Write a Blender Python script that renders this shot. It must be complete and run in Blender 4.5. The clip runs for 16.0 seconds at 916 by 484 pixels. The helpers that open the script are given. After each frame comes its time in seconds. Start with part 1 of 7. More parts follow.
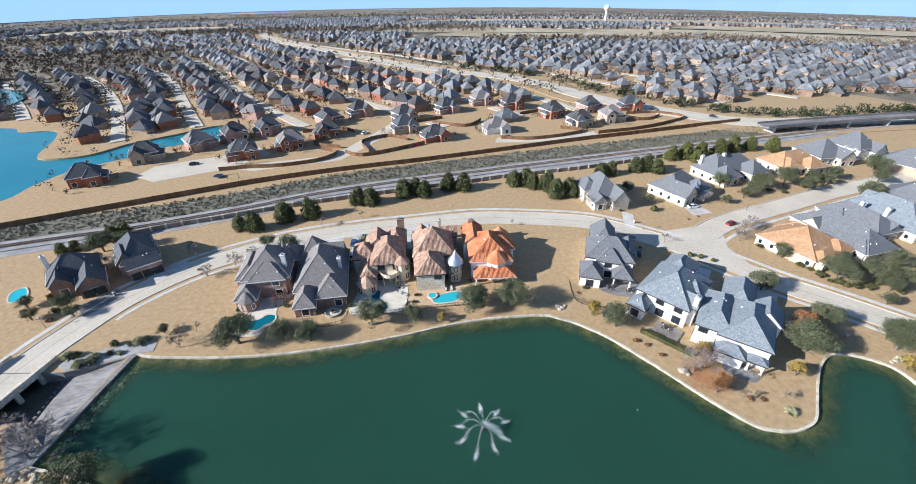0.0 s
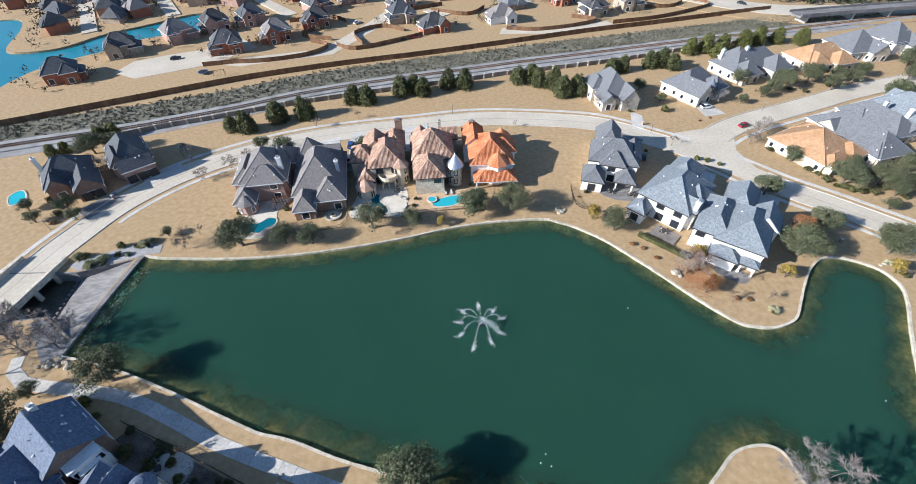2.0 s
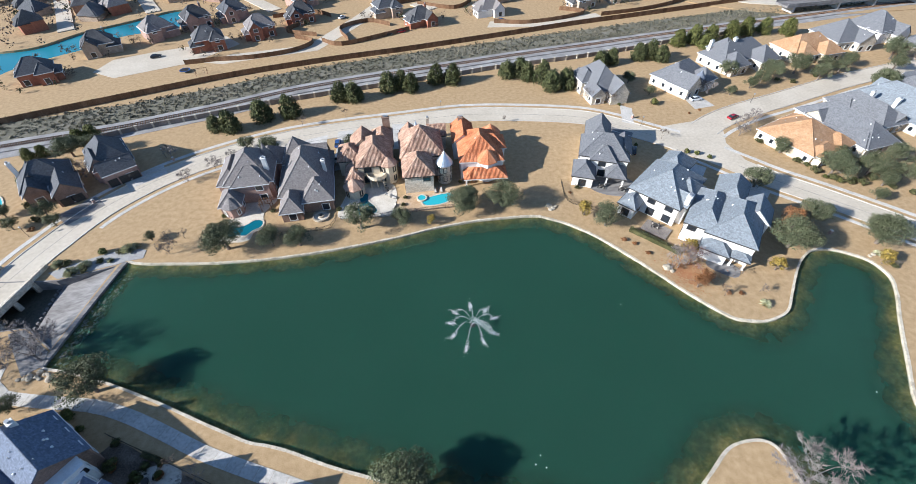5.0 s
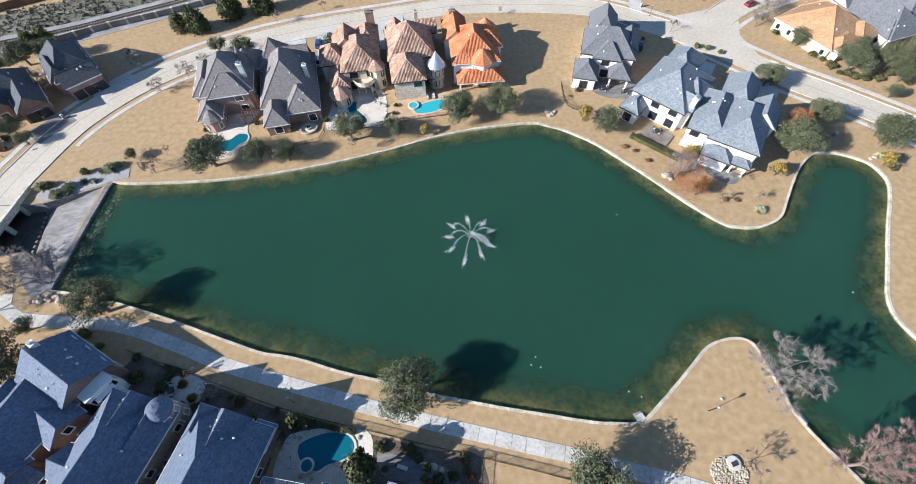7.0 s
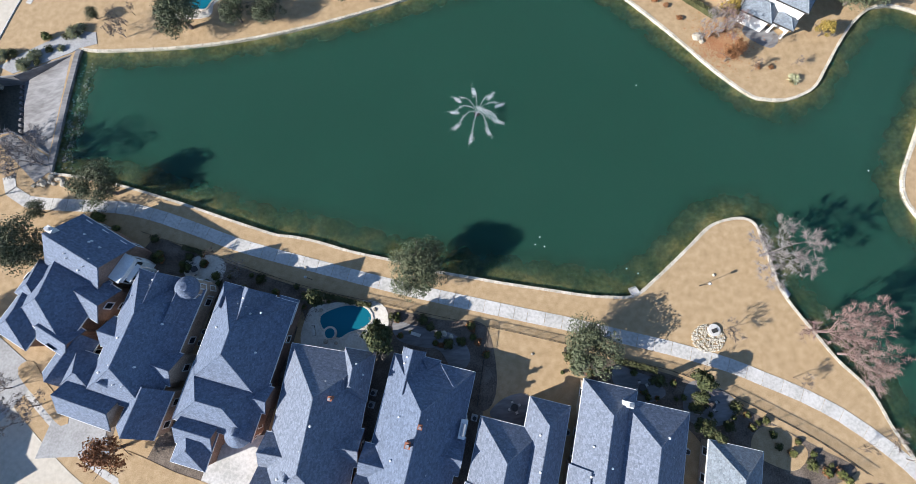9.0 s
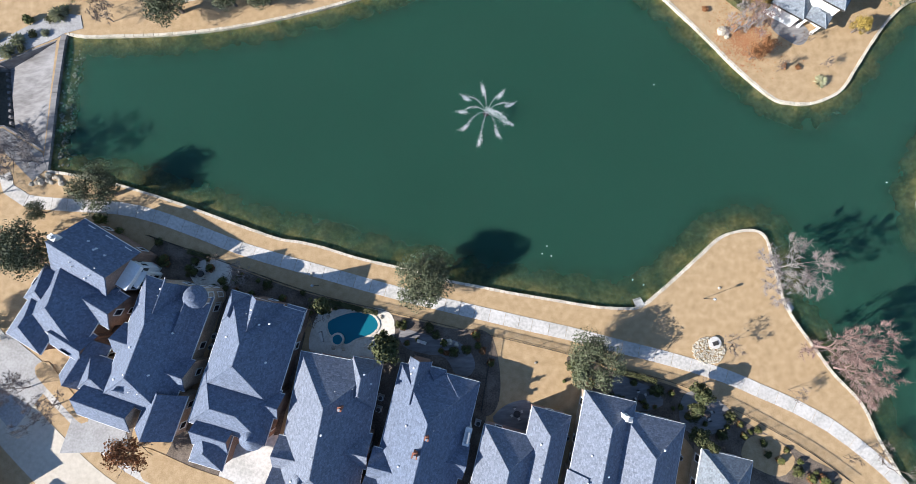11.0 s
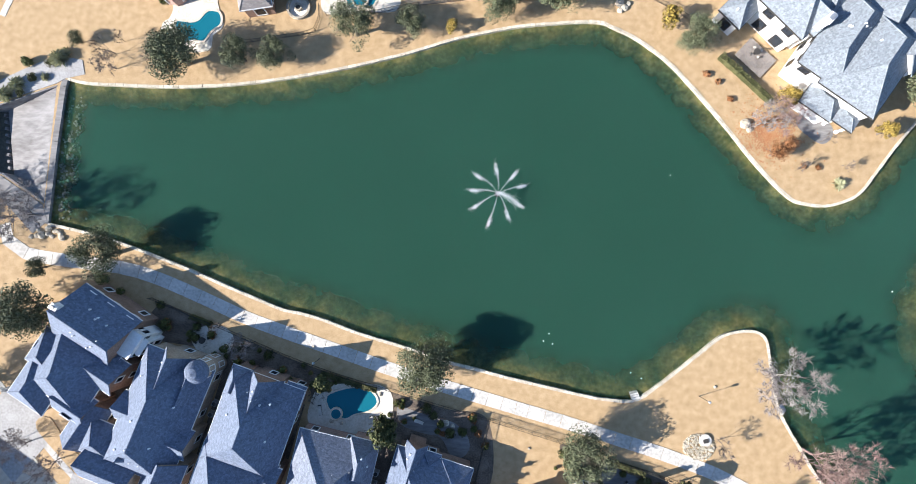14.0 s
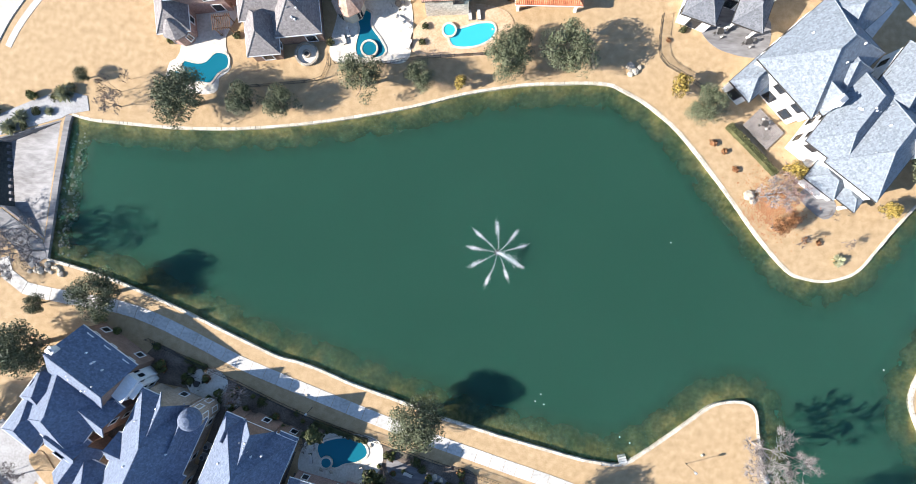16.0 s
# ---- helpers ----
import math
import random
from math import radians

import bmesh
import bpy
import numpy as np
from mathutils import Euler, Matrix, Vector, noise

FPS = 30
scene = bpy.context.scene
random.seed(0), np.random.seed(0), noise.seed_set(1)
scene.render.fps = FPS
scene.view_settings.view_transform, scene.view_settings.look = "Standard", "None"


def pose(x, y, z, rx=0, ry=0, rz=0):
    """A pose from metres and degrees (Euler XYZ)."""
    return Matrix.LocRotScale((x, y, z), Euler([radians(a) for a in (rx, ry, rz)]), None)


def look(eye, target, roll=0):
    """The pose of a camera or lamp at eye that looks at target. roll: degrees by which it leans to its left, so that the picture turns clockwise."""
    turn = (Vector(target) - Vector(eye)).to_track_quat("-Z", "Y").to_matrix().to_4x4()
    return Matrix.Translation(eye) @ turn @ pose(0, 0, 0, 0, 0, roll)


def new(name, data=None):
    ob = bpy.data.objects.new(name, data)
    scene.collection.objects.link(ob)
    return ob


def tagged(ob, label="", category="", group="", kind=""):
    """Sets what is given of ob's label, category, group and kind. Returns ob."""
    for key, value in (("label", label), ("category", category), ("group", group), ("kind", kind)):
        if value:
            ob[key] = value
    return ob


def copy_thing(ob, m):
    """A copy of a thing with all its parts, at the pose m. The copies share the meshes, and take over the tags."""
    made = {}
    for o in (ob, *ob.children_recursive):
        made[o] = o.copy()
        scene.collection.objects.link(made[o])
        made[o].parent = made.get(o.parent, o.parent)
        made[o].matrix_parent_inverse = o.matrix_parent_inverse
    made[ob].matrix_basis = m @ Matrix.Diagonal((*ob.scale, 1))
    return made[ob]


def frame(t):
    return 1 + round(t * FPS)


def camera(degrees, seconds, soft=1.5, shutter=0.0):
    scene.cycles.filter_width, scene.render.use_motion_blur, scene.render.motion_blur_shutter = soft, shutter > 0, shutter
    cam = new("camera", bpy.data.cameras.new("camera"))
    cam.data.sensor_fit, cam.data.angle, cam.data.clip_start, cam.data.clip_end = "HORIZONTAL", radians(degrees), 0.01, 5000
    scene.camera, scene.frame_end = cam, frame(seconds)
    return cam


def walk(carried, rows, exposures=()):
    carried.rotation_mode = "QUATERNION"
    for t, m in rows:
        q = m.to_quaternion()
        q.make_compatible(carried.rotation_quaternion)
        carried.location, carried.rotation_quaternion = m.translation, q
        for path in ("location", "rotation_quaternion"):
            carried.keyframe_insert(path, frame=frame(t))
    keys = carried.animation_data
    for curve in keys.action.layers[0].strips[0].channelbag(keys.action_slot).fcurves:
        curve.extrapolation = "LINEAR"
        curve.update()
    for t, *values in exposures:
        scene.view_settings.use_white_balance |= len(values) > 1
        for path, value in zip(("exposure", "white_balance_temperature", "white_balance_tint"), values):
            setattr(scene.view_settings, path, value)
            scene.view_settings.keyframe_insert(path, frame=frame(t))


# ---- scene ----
cam = camera(94.4, 16.0, soft=0.55)
PATH = [
    (0, (0.662, -1.741, 77.743), (0.653, -0.051, 76.673), -0.4),
    (0.5, (0.659, -1.375, 77.649), (0.648, 0.259, 76.496), -0.4),
    (1, (0.759, -1.158, 77.456), (0.746, 0.388, 76.188), -0.5),
    (1.5, (0.948, -1.11, 77.16), (0.932, 0.363, 75.807), -0.6),
    (2, (1.125, -1.179, 76.889), (1.108, 0.232, 75.472), -0.5),
    (2.5, (1.331, -1.265, 76.626), (1.317, 0.103, 75.167), -0.6),
    (3, (1.512, -1.242, 76.425), (1.504, 0.099, 74.941), -0.6),
    (3.5, (1.616, -1.006, 76.339), (1.612, 0.359, 74.877), -0.6),
    (4, (1.633, -0.567, 76.374), (1.633, 0.836, 74.949), -0.6),
    (6.5, (1.198, 2.487, 77.439), (1.239, 3.703, 75.851), -0.8),
    (7, (0.981, 3.013, 77.495), (1.014, 4.044, 75.781), -1.1),
    (7.5, (0.802, 3.456, 77.602), (0.821, 4.279, 75.779), -1.8),
    (8, (0.672, 4.101, 77.778), (0.68, 4.747, 75.886), -2.6),
    (8.5, (0.529, 5.473, 78.031), (0.526, 5.992, 76.1), -3.5),
    (11, (-0.316, 18.124, 79.367), (-0.338, 18.316, 77.377), -8.7),
    (11.5, (-0.497, 21.146, 79.554), (-0.519, 21.31, 77.561), -8.9),
    (12, (-0.665, 24.497, 79.764), (-0.685, 24.638, 77.769), -9.2),
    (12.5, (-0.819, 28.066, 79.942), (-0.839, 28.18, 77.946), -10.2),
    (13, (-1.029, 31.755, 80.068), (-1.047, 31.847, 78.071), -10.7),
    (13.5, (-1.342, 35.361, 80.184), (-1.356, 35.432, 78.185), -10.1),
    (14, (-1.699, 38.915, 80.246), (-1.709, 38.973, 78.247), -8.3),
    (14.5, (-1.992, 42.337, 80.327), (-1.998, 42.38, 78.327), -6.0),
    (15, (-2.199, 45.573, 80.458), (-2.202, 45.612, 78.458), -2.5),
    (15.5, (-2.22, 48.495, 80.55), (-2.225, 48.526, 78.55), -5.8),
    (16, (-2.16, 51.244, 80.621), (-2.167, 51.263, 78.621), -15.8),
]
EXPOSURES = [(0, 0.82, 6050, 10), (4, 0.86, 6100, 10), (8.5, 0.96, 6200, 11), (11, 1.1, 6350, 12), (16, 1.55, 6450, 12)]
walk(cam, [(t, look(eye, target, roll)) for t, eye, target, roll in PATH], EXPOSURES)

# ---- light ----
SUN_AZ, SUN_EL = math.atan2(-0.948, -0.319), radians(25)
SUN_WAY = Vector((math.sin(SUN_AZ) * math.cos(SUN_EL), math.cos(SUN_AZ) * math.cos(SUN_EL), math.sin(SUN_EL)))
world = bpy.data.worlds.new("sky")
scene.world = world
world.use_nodes = True
sky = world.node_tree.nodes.new("ShaderNodeTexSky")
sky.sky_type, sky.sun_disc = "NISHITA", False
sky.sun_elevation, sky.sun_rotation = SUN_EL, SUN_AZ
sky.altitude, sky.air_density, sky.dust_density, sky.ozone_density = 200, 1.0, 0.15, 3.5
back = world.node_tree.nodes["Background"]
world.node_tree.links.new(sky.outputs[0], back.inputs[0])
back.inputs[1].default_value = 0.085
sun = new("sun", bpy.data.lights.new("sun", "SUN"))
sun.data.energy, sun.data.angle, sun.data.color = 5.0, radians(0.53), (1.0, 0.965, 0.905)
sun.matrix_world = look(SUN_WAY * 300, (0, 0, 0))


# ---- materials ----
def mat(name, colours, big=0.15, fine=3.0, rough=0.85, bump=0.25, metal=0.0, stretch=(1, 1, 1), random_tone=0.0, island=0.0, spec=0.3, alpha=1.0):
    """Two scales of noise through a ramp of colours; relief from the finer one; tone varied from piece to piece."""
    m = bpy.data.materials.new(name)
    m.use_nodes = True
    n, l = m.node_tree.nodes, m.node_tree.links
    bsdf = n["Principled BSDF"]
    geo, mp = n.new("ShaderNodeNewGeometry"), n.new("ShaderNodeMapping")
    mp.inputs["Scale"].default_value = stretch
    l.new(geo.outputs["Position"], mp.inputs["Vector"])
    a, b = n.new("ShaderNodeTexNoise"), n.new("ShaderNodeTexNoise")
    for tex, s, d in ((a, big, 8), (b, fine, 5)):
        tex.inputs["Scale"].default_value, tex.inputs["Detail"].default_value = s, d
        l.new(mp.outputs[0], tex.inputs["Vector"])
    mix = n.new("ShaderNodeMix")
    mix.inputs[0].default_value = 0.5
    l.new(a.outputs[0], mix.inputs[2]), l.new(b.outputs[0], mix.inputs[3])
    ramp = n.new("ShaderNodeValToRGB")
    while len(ramp.color_ramp.elements) < len(colours):
        ramp.color_ramp.elements.new(0.5)
    for i, c in enumerate(colours):
        e = ramp.color_ramp.elements[i]
        e.position, e.color = 0.37 + 0.26 * i / max(1, len(colours) - 1), (*c, 1)
    l.new(mix.outputs[0], ramp.inputs[0])
    out = ramp.outputs[0]
    for amount, socket in ((random_tone, n.new("ShaderNodeObjectInfo").outputs["Random"]), (island, geo.outputs["Random Per Island"])):
        if amount:
            hsv, mr = n.new("ShaderNodeHueSaturation"), n.new("ShaderNodeMapRange")
            mr.inputs[3].default_value, mr.inputs[4].default_value = 1 - amount, 1 + amount
            l.new(socket, mr.inputs[0]), l.new(mr.outputs[0], hsv.inputs["Value"]), l.new(out, hsv.inputs["Color"])
            out = hsv.outputs[0]
    l.new(out, bsdf.inputs["Base Color"])
    bsdf.inputs["Roughness"].default_value, bsdf.inputs["Metallic"].default_value = rough, metal
    bsdf.inputs["Specular IOR Level"].default_value = spec
    bsdf.inputs["Alpha"].default_value = alpha
    if bump:
        bp = n.new("ShaderNodeBump")
        bp.inputs["Strength"].default_value, bp.inputs["Distance"].default_value = bump, 0.1
        l.new(b.outputs[0], bp.inputs["Height"]), l.new(bp.outputs[0], bsdf.inputs["Normal"])
    return m


def courses(m, height, depth, tone=0.12, side=0.0):
    """Adds courses that run round the thing at even heights, and shorter joints across them, to a material."""
    n, l = m.node_tree.nodes, m.node_tree.links
    bsdf, geo = n["Principled BSDF"], n.new("ShaderNodeNewGeometry")
    mp, vor = n.new("ShaderNodeMapping"), n.new("ShaderNodeTexVoronoi")
    mp.inputs["Scale"].default_value = (1 / (side or height * 2), 1 / (side or height * 2), 1 / height)
    l.new(geo.outputs["Position"], mp.inputs[0]), l.new(mp.outputs[0], vor.inputs["Vector"])
    vor.inputs["Scale"].default_value, vor.inputs["Randomness"].default_value = 1.0, 0.35
    old = bsdf.inputs["Base Color"].links[0].from_socket
    sep, mr, hsv = n.new("ShaderNodeSeparateColor"), n.new("ShaderNodeMapRange"), n.new("ShaderNodeHueSaturation")
    l.new(vor.outputs["Color"], sep.inputs[0]), l.new(sep.outputs[0], mr.inputs[0])
    mr.inputs[3].default_value, mr.inputs[4].default_value = 1 - tone, 1 + tone
    l.new(mr.outputs[0], hsv.inputs["Value"]), l.new(old, hsv.inputs["Color"]), l.new(hsv.outputs[0], bsdf.inputs["Base Color"])
    bp = n.new("ShaderNodeBump")
    bp.inputs["Strength"].default_value, bp.inputs["Distance"].default_value = 0.6, depth
    l.new(vor.outputs["Distance"], bp.inputs["Height"])
    bp.invert = True
    if bsdf.inputs["Normal"].links:
        l.new(bsdf.inputs["Normal"].links[0].from_socket, bp.inputs["Normal"])
    l.new(bp.outputs[0], bsdf.inputs["Normal"])
    return m


DRY = mat("dry_grass", [(0.325, 0.222, 0.117), (0.385, 0.263, 0.141), (0.435, 0.303, 0.168), (0.485, 0.348, 0.205)], 0.8, 7.0, 0.95, 0.3)
FAR_LAND = mat("winter_land", [(0.085, 0.078, 0.065), (0.18, 0.15, 0.11), (0.32, 0.26, 0.18)], 0.006, 0.05, 1.0, 0)
SCRUB = mat("scrub", [(0.10, 0.098, 0.07), (0.165, 0.155, 0.115), (0.23, 0.21, 0.165)], 0.1, 1.5, 0.95, 0.6)
BALLAST = mat("ballast", [(0.19, 0.18, 0.175), (0.30, 0.29, 0.28), (0.4, 0.39, 0.38)], 0.2, 6, 0.95, 0.6)
CONCRETE = mat("concrete_road", [(0.47, 0.41, 0.325), (0.54, 0.475, 0.385), (0.60, 0.535, 0.44)], 0.09, 1.2, 0.9, 0.12)
PALE = mat("pale_concrete", [(0.40, 0.38, 0.34), (0.52, 0.49, 0.45), (0.60, 0.57, 0.53)], 0.25, 2.0, 0.9, 0.15, random_tone=0.07)
GREY_CONCRETE = mat("grey_concrete", [(0.27, 0.26, 0.25), (0.335, 0.325, 0.315), (0.40, 0.39, 0.38)], 0.25, 2.5, 0.9, 0.2)
LIMESTONE = mat("limestone", [(0.38, 0.33, 0.25), (0.55, 0.49, 0.39), (0.66, 0.60, 0.50)], 0.5, 5, 0.9, 0.4, island=0.12)
ROCK = mat("rock", [(0.22, 0.19, 0.15), (0.36, 0.31, 0.24), (0.46, 0.41, 0.33)], 0.8, 4, 0.9, 0.6, island=0.15)
DECKING = mat("travertine", [(0.50, 0.44, 0.35), (0.62, 0.56, 0.47), (0.70, 0.65, 0.57)], 0.3, 2.5, 0.8, 0.12)
TERRA_DECK = mat("sandstone_deck", [(0.42, 0.27, 0.15), (0.52, 0.36, 0.22), (0.58, 0.43, 0.29)], 0.4, 2.5, 0.85, 0.15)
# mulch brown, kept dark so that it carries the gardens' shade too
SHADED_MULCH = mat("mulch", [(0.07, 0.055, 0.044), (0.14, 0.108, 0.082), (0.22, 0.175, 0.138)], 0.4, 4, 0.95, 0.5)
LEAF_LITTER = mat("leaf_litter", [(0.30, 0.12, 0.05), (0.40, 0.19, 0.09), (0.42, 0.28, 0.14)], 0.3, 4, 0.95, 0.5)
# near-black floor colour with the bridge's shadow painted in
SHADED_FLOOR = mat("mud", [(0.045, 0.045, 0.035), (0.08, 0.075, 0.055), (0.11, 0.10, 0.08)], 0.3, 2, 0.6, 0.3)
BED = mat("pond_bed", [(0.06, 0.07, 0.018), (0.135, 0.125, 0.04), (0.22, 0.19, 0.075)], 0.25, 1.4, 0.9, 0.3)
# weathered concrete; also the darker grey for patios and drives that lie in shade
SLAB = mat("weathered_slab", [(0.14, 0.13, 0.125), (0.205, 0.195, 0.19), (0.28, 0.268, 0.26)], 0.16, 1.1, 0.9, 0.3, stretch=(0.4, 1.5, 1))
SHINGLES = []
for tag, c in (("slate_grey", (0.128, 0.157, 0.216)), ("blue_grey", (0.195, 0.218, 0.24)), ("mid_grey", (0.162, 0.184, 0.23)), ("brown_grey", (0.20, 0.182, 0.175)), ("dark_grey", (0.085, 0.09, 0.10)), ("pewter", (0.15, 0.154, 0.165))):
    SHINGLES.append(courses(mat("shingle_" + tag, [tuple(v * k for v in c) for k in (0.76, 1.0, 1.24)], 4.0, 13, 0.8, 0.5, spec=0.25), 0.2, 0.03, 0.2))
DEEP = [mat("shingle_suburban", [(0.05, 0.05, 0.055), (0.085, 0.085, 0.09), (0.125, 0.122, 0.12)], 0.3, 4, 0.85, 0.2, random_tone=0.3)]
SLATE, BLUEGREY, MIDGREY, BROWNGREY, DARKGREY, PEWTER = SHINGLES
ORANGE = courses(mat("orange_tile", [(0.33, 0.185, 0.095), (0.40, 0.235, 0.128), (0.45, 0.285, 0.168)], 0.3, 3, 0.8, 0.3), 0.3, 0.03)
TERRA = mat("terracotta", [(0.36, 0.115, 0.05), (0.52, 0.19, 0.085), (0.58, 0.27, 0.15)], 0.4, 2.5, 0.8, 0.2, island=0.22)
CLAY = mat("clay_mixed", [(0.24, 0.145, 0.105), (0.40, 0.255, 0.185), (0.50, 0.36, 0.275)], 0.5, 2.2, 0.8, 0.2, island=0.28)
METAL_ROOF = mat("zinc", [(0.42, 0.47, 0.53), (0.55, 0.60, 0.66)], 0.6, 3, 0.35, 0.05, metal=0.7)
BRICKS = []
for tag, c in (("pink", (0.36, 0.24, 0.20)), ("brown", (0.27, 0.175, 0.13)), ("red", (0.30, 0.12, 0.075)), ("tan", (0.42, 0.33, 0.25))):
    BRICKS.append(courses(mat("brick_" + tag, [tuple(v * k for v in c) for k in (0.75, 1.0, 1.25)], 0.5, 6, 0.9, 0.3), 0.08, 0.01, 0.18, 0.25))
PINKBRICK, BROWNBRICK, REDBRICK, TANBRICK = BRICKS
STUCCO = mat("cream_stucco", [(0.52, 0.43, 0.30), (0.62, 0.53, 0.40), (0.68, 0.60, 0.47)], 0.3, 4, 0.9, 0.15)
WHITEWALL = mat("white_painted_wall", [(0.66, 0.64, 0.60), (0.76, 0.74, 0.71), (0.80, 0.79, 0.77)], 0.3, 4, 0.8, 0.1)
STONE = courses(mat("pale_stone", [(0.42, 0.36, 0.28), (0.56, 0.50, 0.41), (0.66, 0.61, 0.52)], 0.5, 4, 0.9, 0.4), 0.25, 0.03, 0.2, 0.45)
TRIM = mat("white_trim", [(0.68, 0.68, 0.67), (0.80, 0.80, 0.79)], 0.5, 4, 0.6, 0.05)
BRONZE = mat("dark_trim", [(0.03, 0.028, 0.026), (0.06, 0.055, 0.05)], 0.5, 4, 0.5, 0.05)
IRON = mat("black_iron", [(0.012, 0.012, 0.013), (0.03, 0.03, 0.03)], 0.5, 6, 0.5, 0.1)
STEEL = mat("rusty_steel", [(0.07, 0.05, 0.04), (0.14, 0.11, 0.09)], 0.5, 6, 0.5, 0.1, metal=0.5)
GALV = mat("galvanised", [(0.35, 0.36, 0.37), (0.5, 0.51, 0.52)], 0.5, 6, 0.45, 0.1, metal=0.6)
TIMBER = mat("timber", [(0.10, 0.055, 0.03), (0.18, 0.10, 0.055), (0.25, 0.15, 0.09)], 0.4, 5, 0.9, 0.3, stretch=(1, 1, 0.3), random_tone=0.12)
GREYWOOD = mat("grey_wood", [(0.15, 0.13, 0.115), (0.24, 0.21, 0.19), (0.32, 0.29, 0.26)], 0.4, 5, 0.9, 0.3, random_tone=0.1)
BARK = mat("bark", [(0.09, 0.07, 0.055), (0.17, 0.135, 0.11), (0.24, 0.20, 0.17)], 1.5, 9, 0.95, 0.6)
PALEBARK = mat("pale_bark", [(0.14, 0.12, 0.11), (0.22, 0.19, 0.175), (0.30, 0.265, 0.25)], 1.5, 9, 0.95, 0.4)
REDTWIG = mat("red_twigs", [(0.14, 0.085, 0.075), (0.23, 0.15, 0.13), (0.31, 0.22, 0.195)], 1.0, 8, 0.95, 0.4)
OAK = mat("oak_leaves", [(0.045, 0.056, 0.027), (0.095, 0.108, 0.056), (0.168, 0.172, 0.10)], 0.6, 4, 0.75, 0, island=0.22)
CEDAR = mat("cedar_leaves", [(0.035, 0.047, 0.018), (0.07, 0.08, 0.031), (0.125, 0.122, 0.05)], 0.6, 4, 0.85, 0, island=0.35)
SHRUB = mat("shrub_leaves", [(0.05, 0.062, 0.018), (0.10, 0.11, 0.03), (0.16, 0.145, 0.05)], 0.9, 5, 0.8, 0, island=0.35)
GOLD = mat("yellow_leaves", [(0.16, 0.11, 0.02), (0.27, 0.19, 0.04), (0.36, 0.26, 0.07)], 0.9, 5, 0.8, 0, island=0.3)
RUST = mat("rust_leaves", [(0.15, 0.06, 0.02), (0.25, 0.11, 0.045), (0.33, 0.18, 0.09)], 0.9, 5, 0.85, 0, island=0.3)
YUCCA = mat("pale_grass_blades", [(0.30, 0.31, 0.17), (0.45, 0.44, 0.28), (0.58, 0.55, 0.40)], 0.9, 5, 0.8, 0, island=0.25)
HEDGE = mat("hedge_leaves", [(0.045, 0.05, 0.018), (0.075, 0.078, 0.03), (0.12, 0.11, 0.05)], 0.9, 6, 0.85, 0.6, island=0.2)
RED_PAINT = mat("red_car_paint", [(0.26, 0.012, 0.02), (0.32, 0.018, 0.028)], 0.5, 4, 0.25, 0, spec=0.6)
WHITE_PAINT = mat("white_car_paint", [(0.72, 0.72, 0.73), (0.78, 0.78, 0.79)], 0.5, 4, 0.25, 0, spec=0.6)
BLUE_PAINT = mat("blue_car_paint", [(0.03, 0.07, 0.2), (0.04, 0.10, 0.27)], 0.5, 4, 0.25, 0, spec=0.6)
DARK_PAINT = mat("dark_car_paint", [(0.02, 0.022, 0.025), (0.035, 0.036, 0.04)], 0.5, 4, 0.25, 0, spec=0.6)
RUBBER = mat("rubber", [(0.012, 0.012, 0.012), (0.025, 0.025, 0.025)], 1, 8, 0.9, 0.2)
CLOTH = mat("pale_cloth", [(0.5, 0.46, 0.4), (0.62, 0.58, 0.52)], 1, 8, 0.95, 0.2)
GLASS = mat("window_glass", [(0.012, 0.016, 0.022), (0.03, 0.037, 0.048)], 0.4, 1.0, 0.06, 0, spec=0.7)
SPRAY = mat("water_spray", [(0.82, 0.86, 0.88), (0.9, 0.93, 0.94)], 1, 4, 0.5, 0, alpha=0.6)
FARROOF = mat("far_roof", [(0.08, 0.082, 0.09), (0.14, 0.145, 0.155), (0.22, 0.225, 0.235)], 0.02, 0.3, 0.85, 0, island=0.4)
FARWALL = mat("far_brick", [(0.16, 0.10, 0.075), (0.25, 0.175, 0.13), (0.38, 0.31, 0.24)], 0.02, 0.25, 0.9, 0, island=0.3)
FARTREE = mat("winter_twigs", [(0.07, 0.055, 0.04), (0.12, 0.09, 0.068), (0.17, 0.13, 0.10)], 0.03, 0.5, 0.95, 0, island=0.4)
FARGREEN = mat("far_evergreen", [(0.025, 0.035, 0.015), (0.05, 0.06, 0.03)], 0.03, 0.5, 0.9, 0, island=0.4)


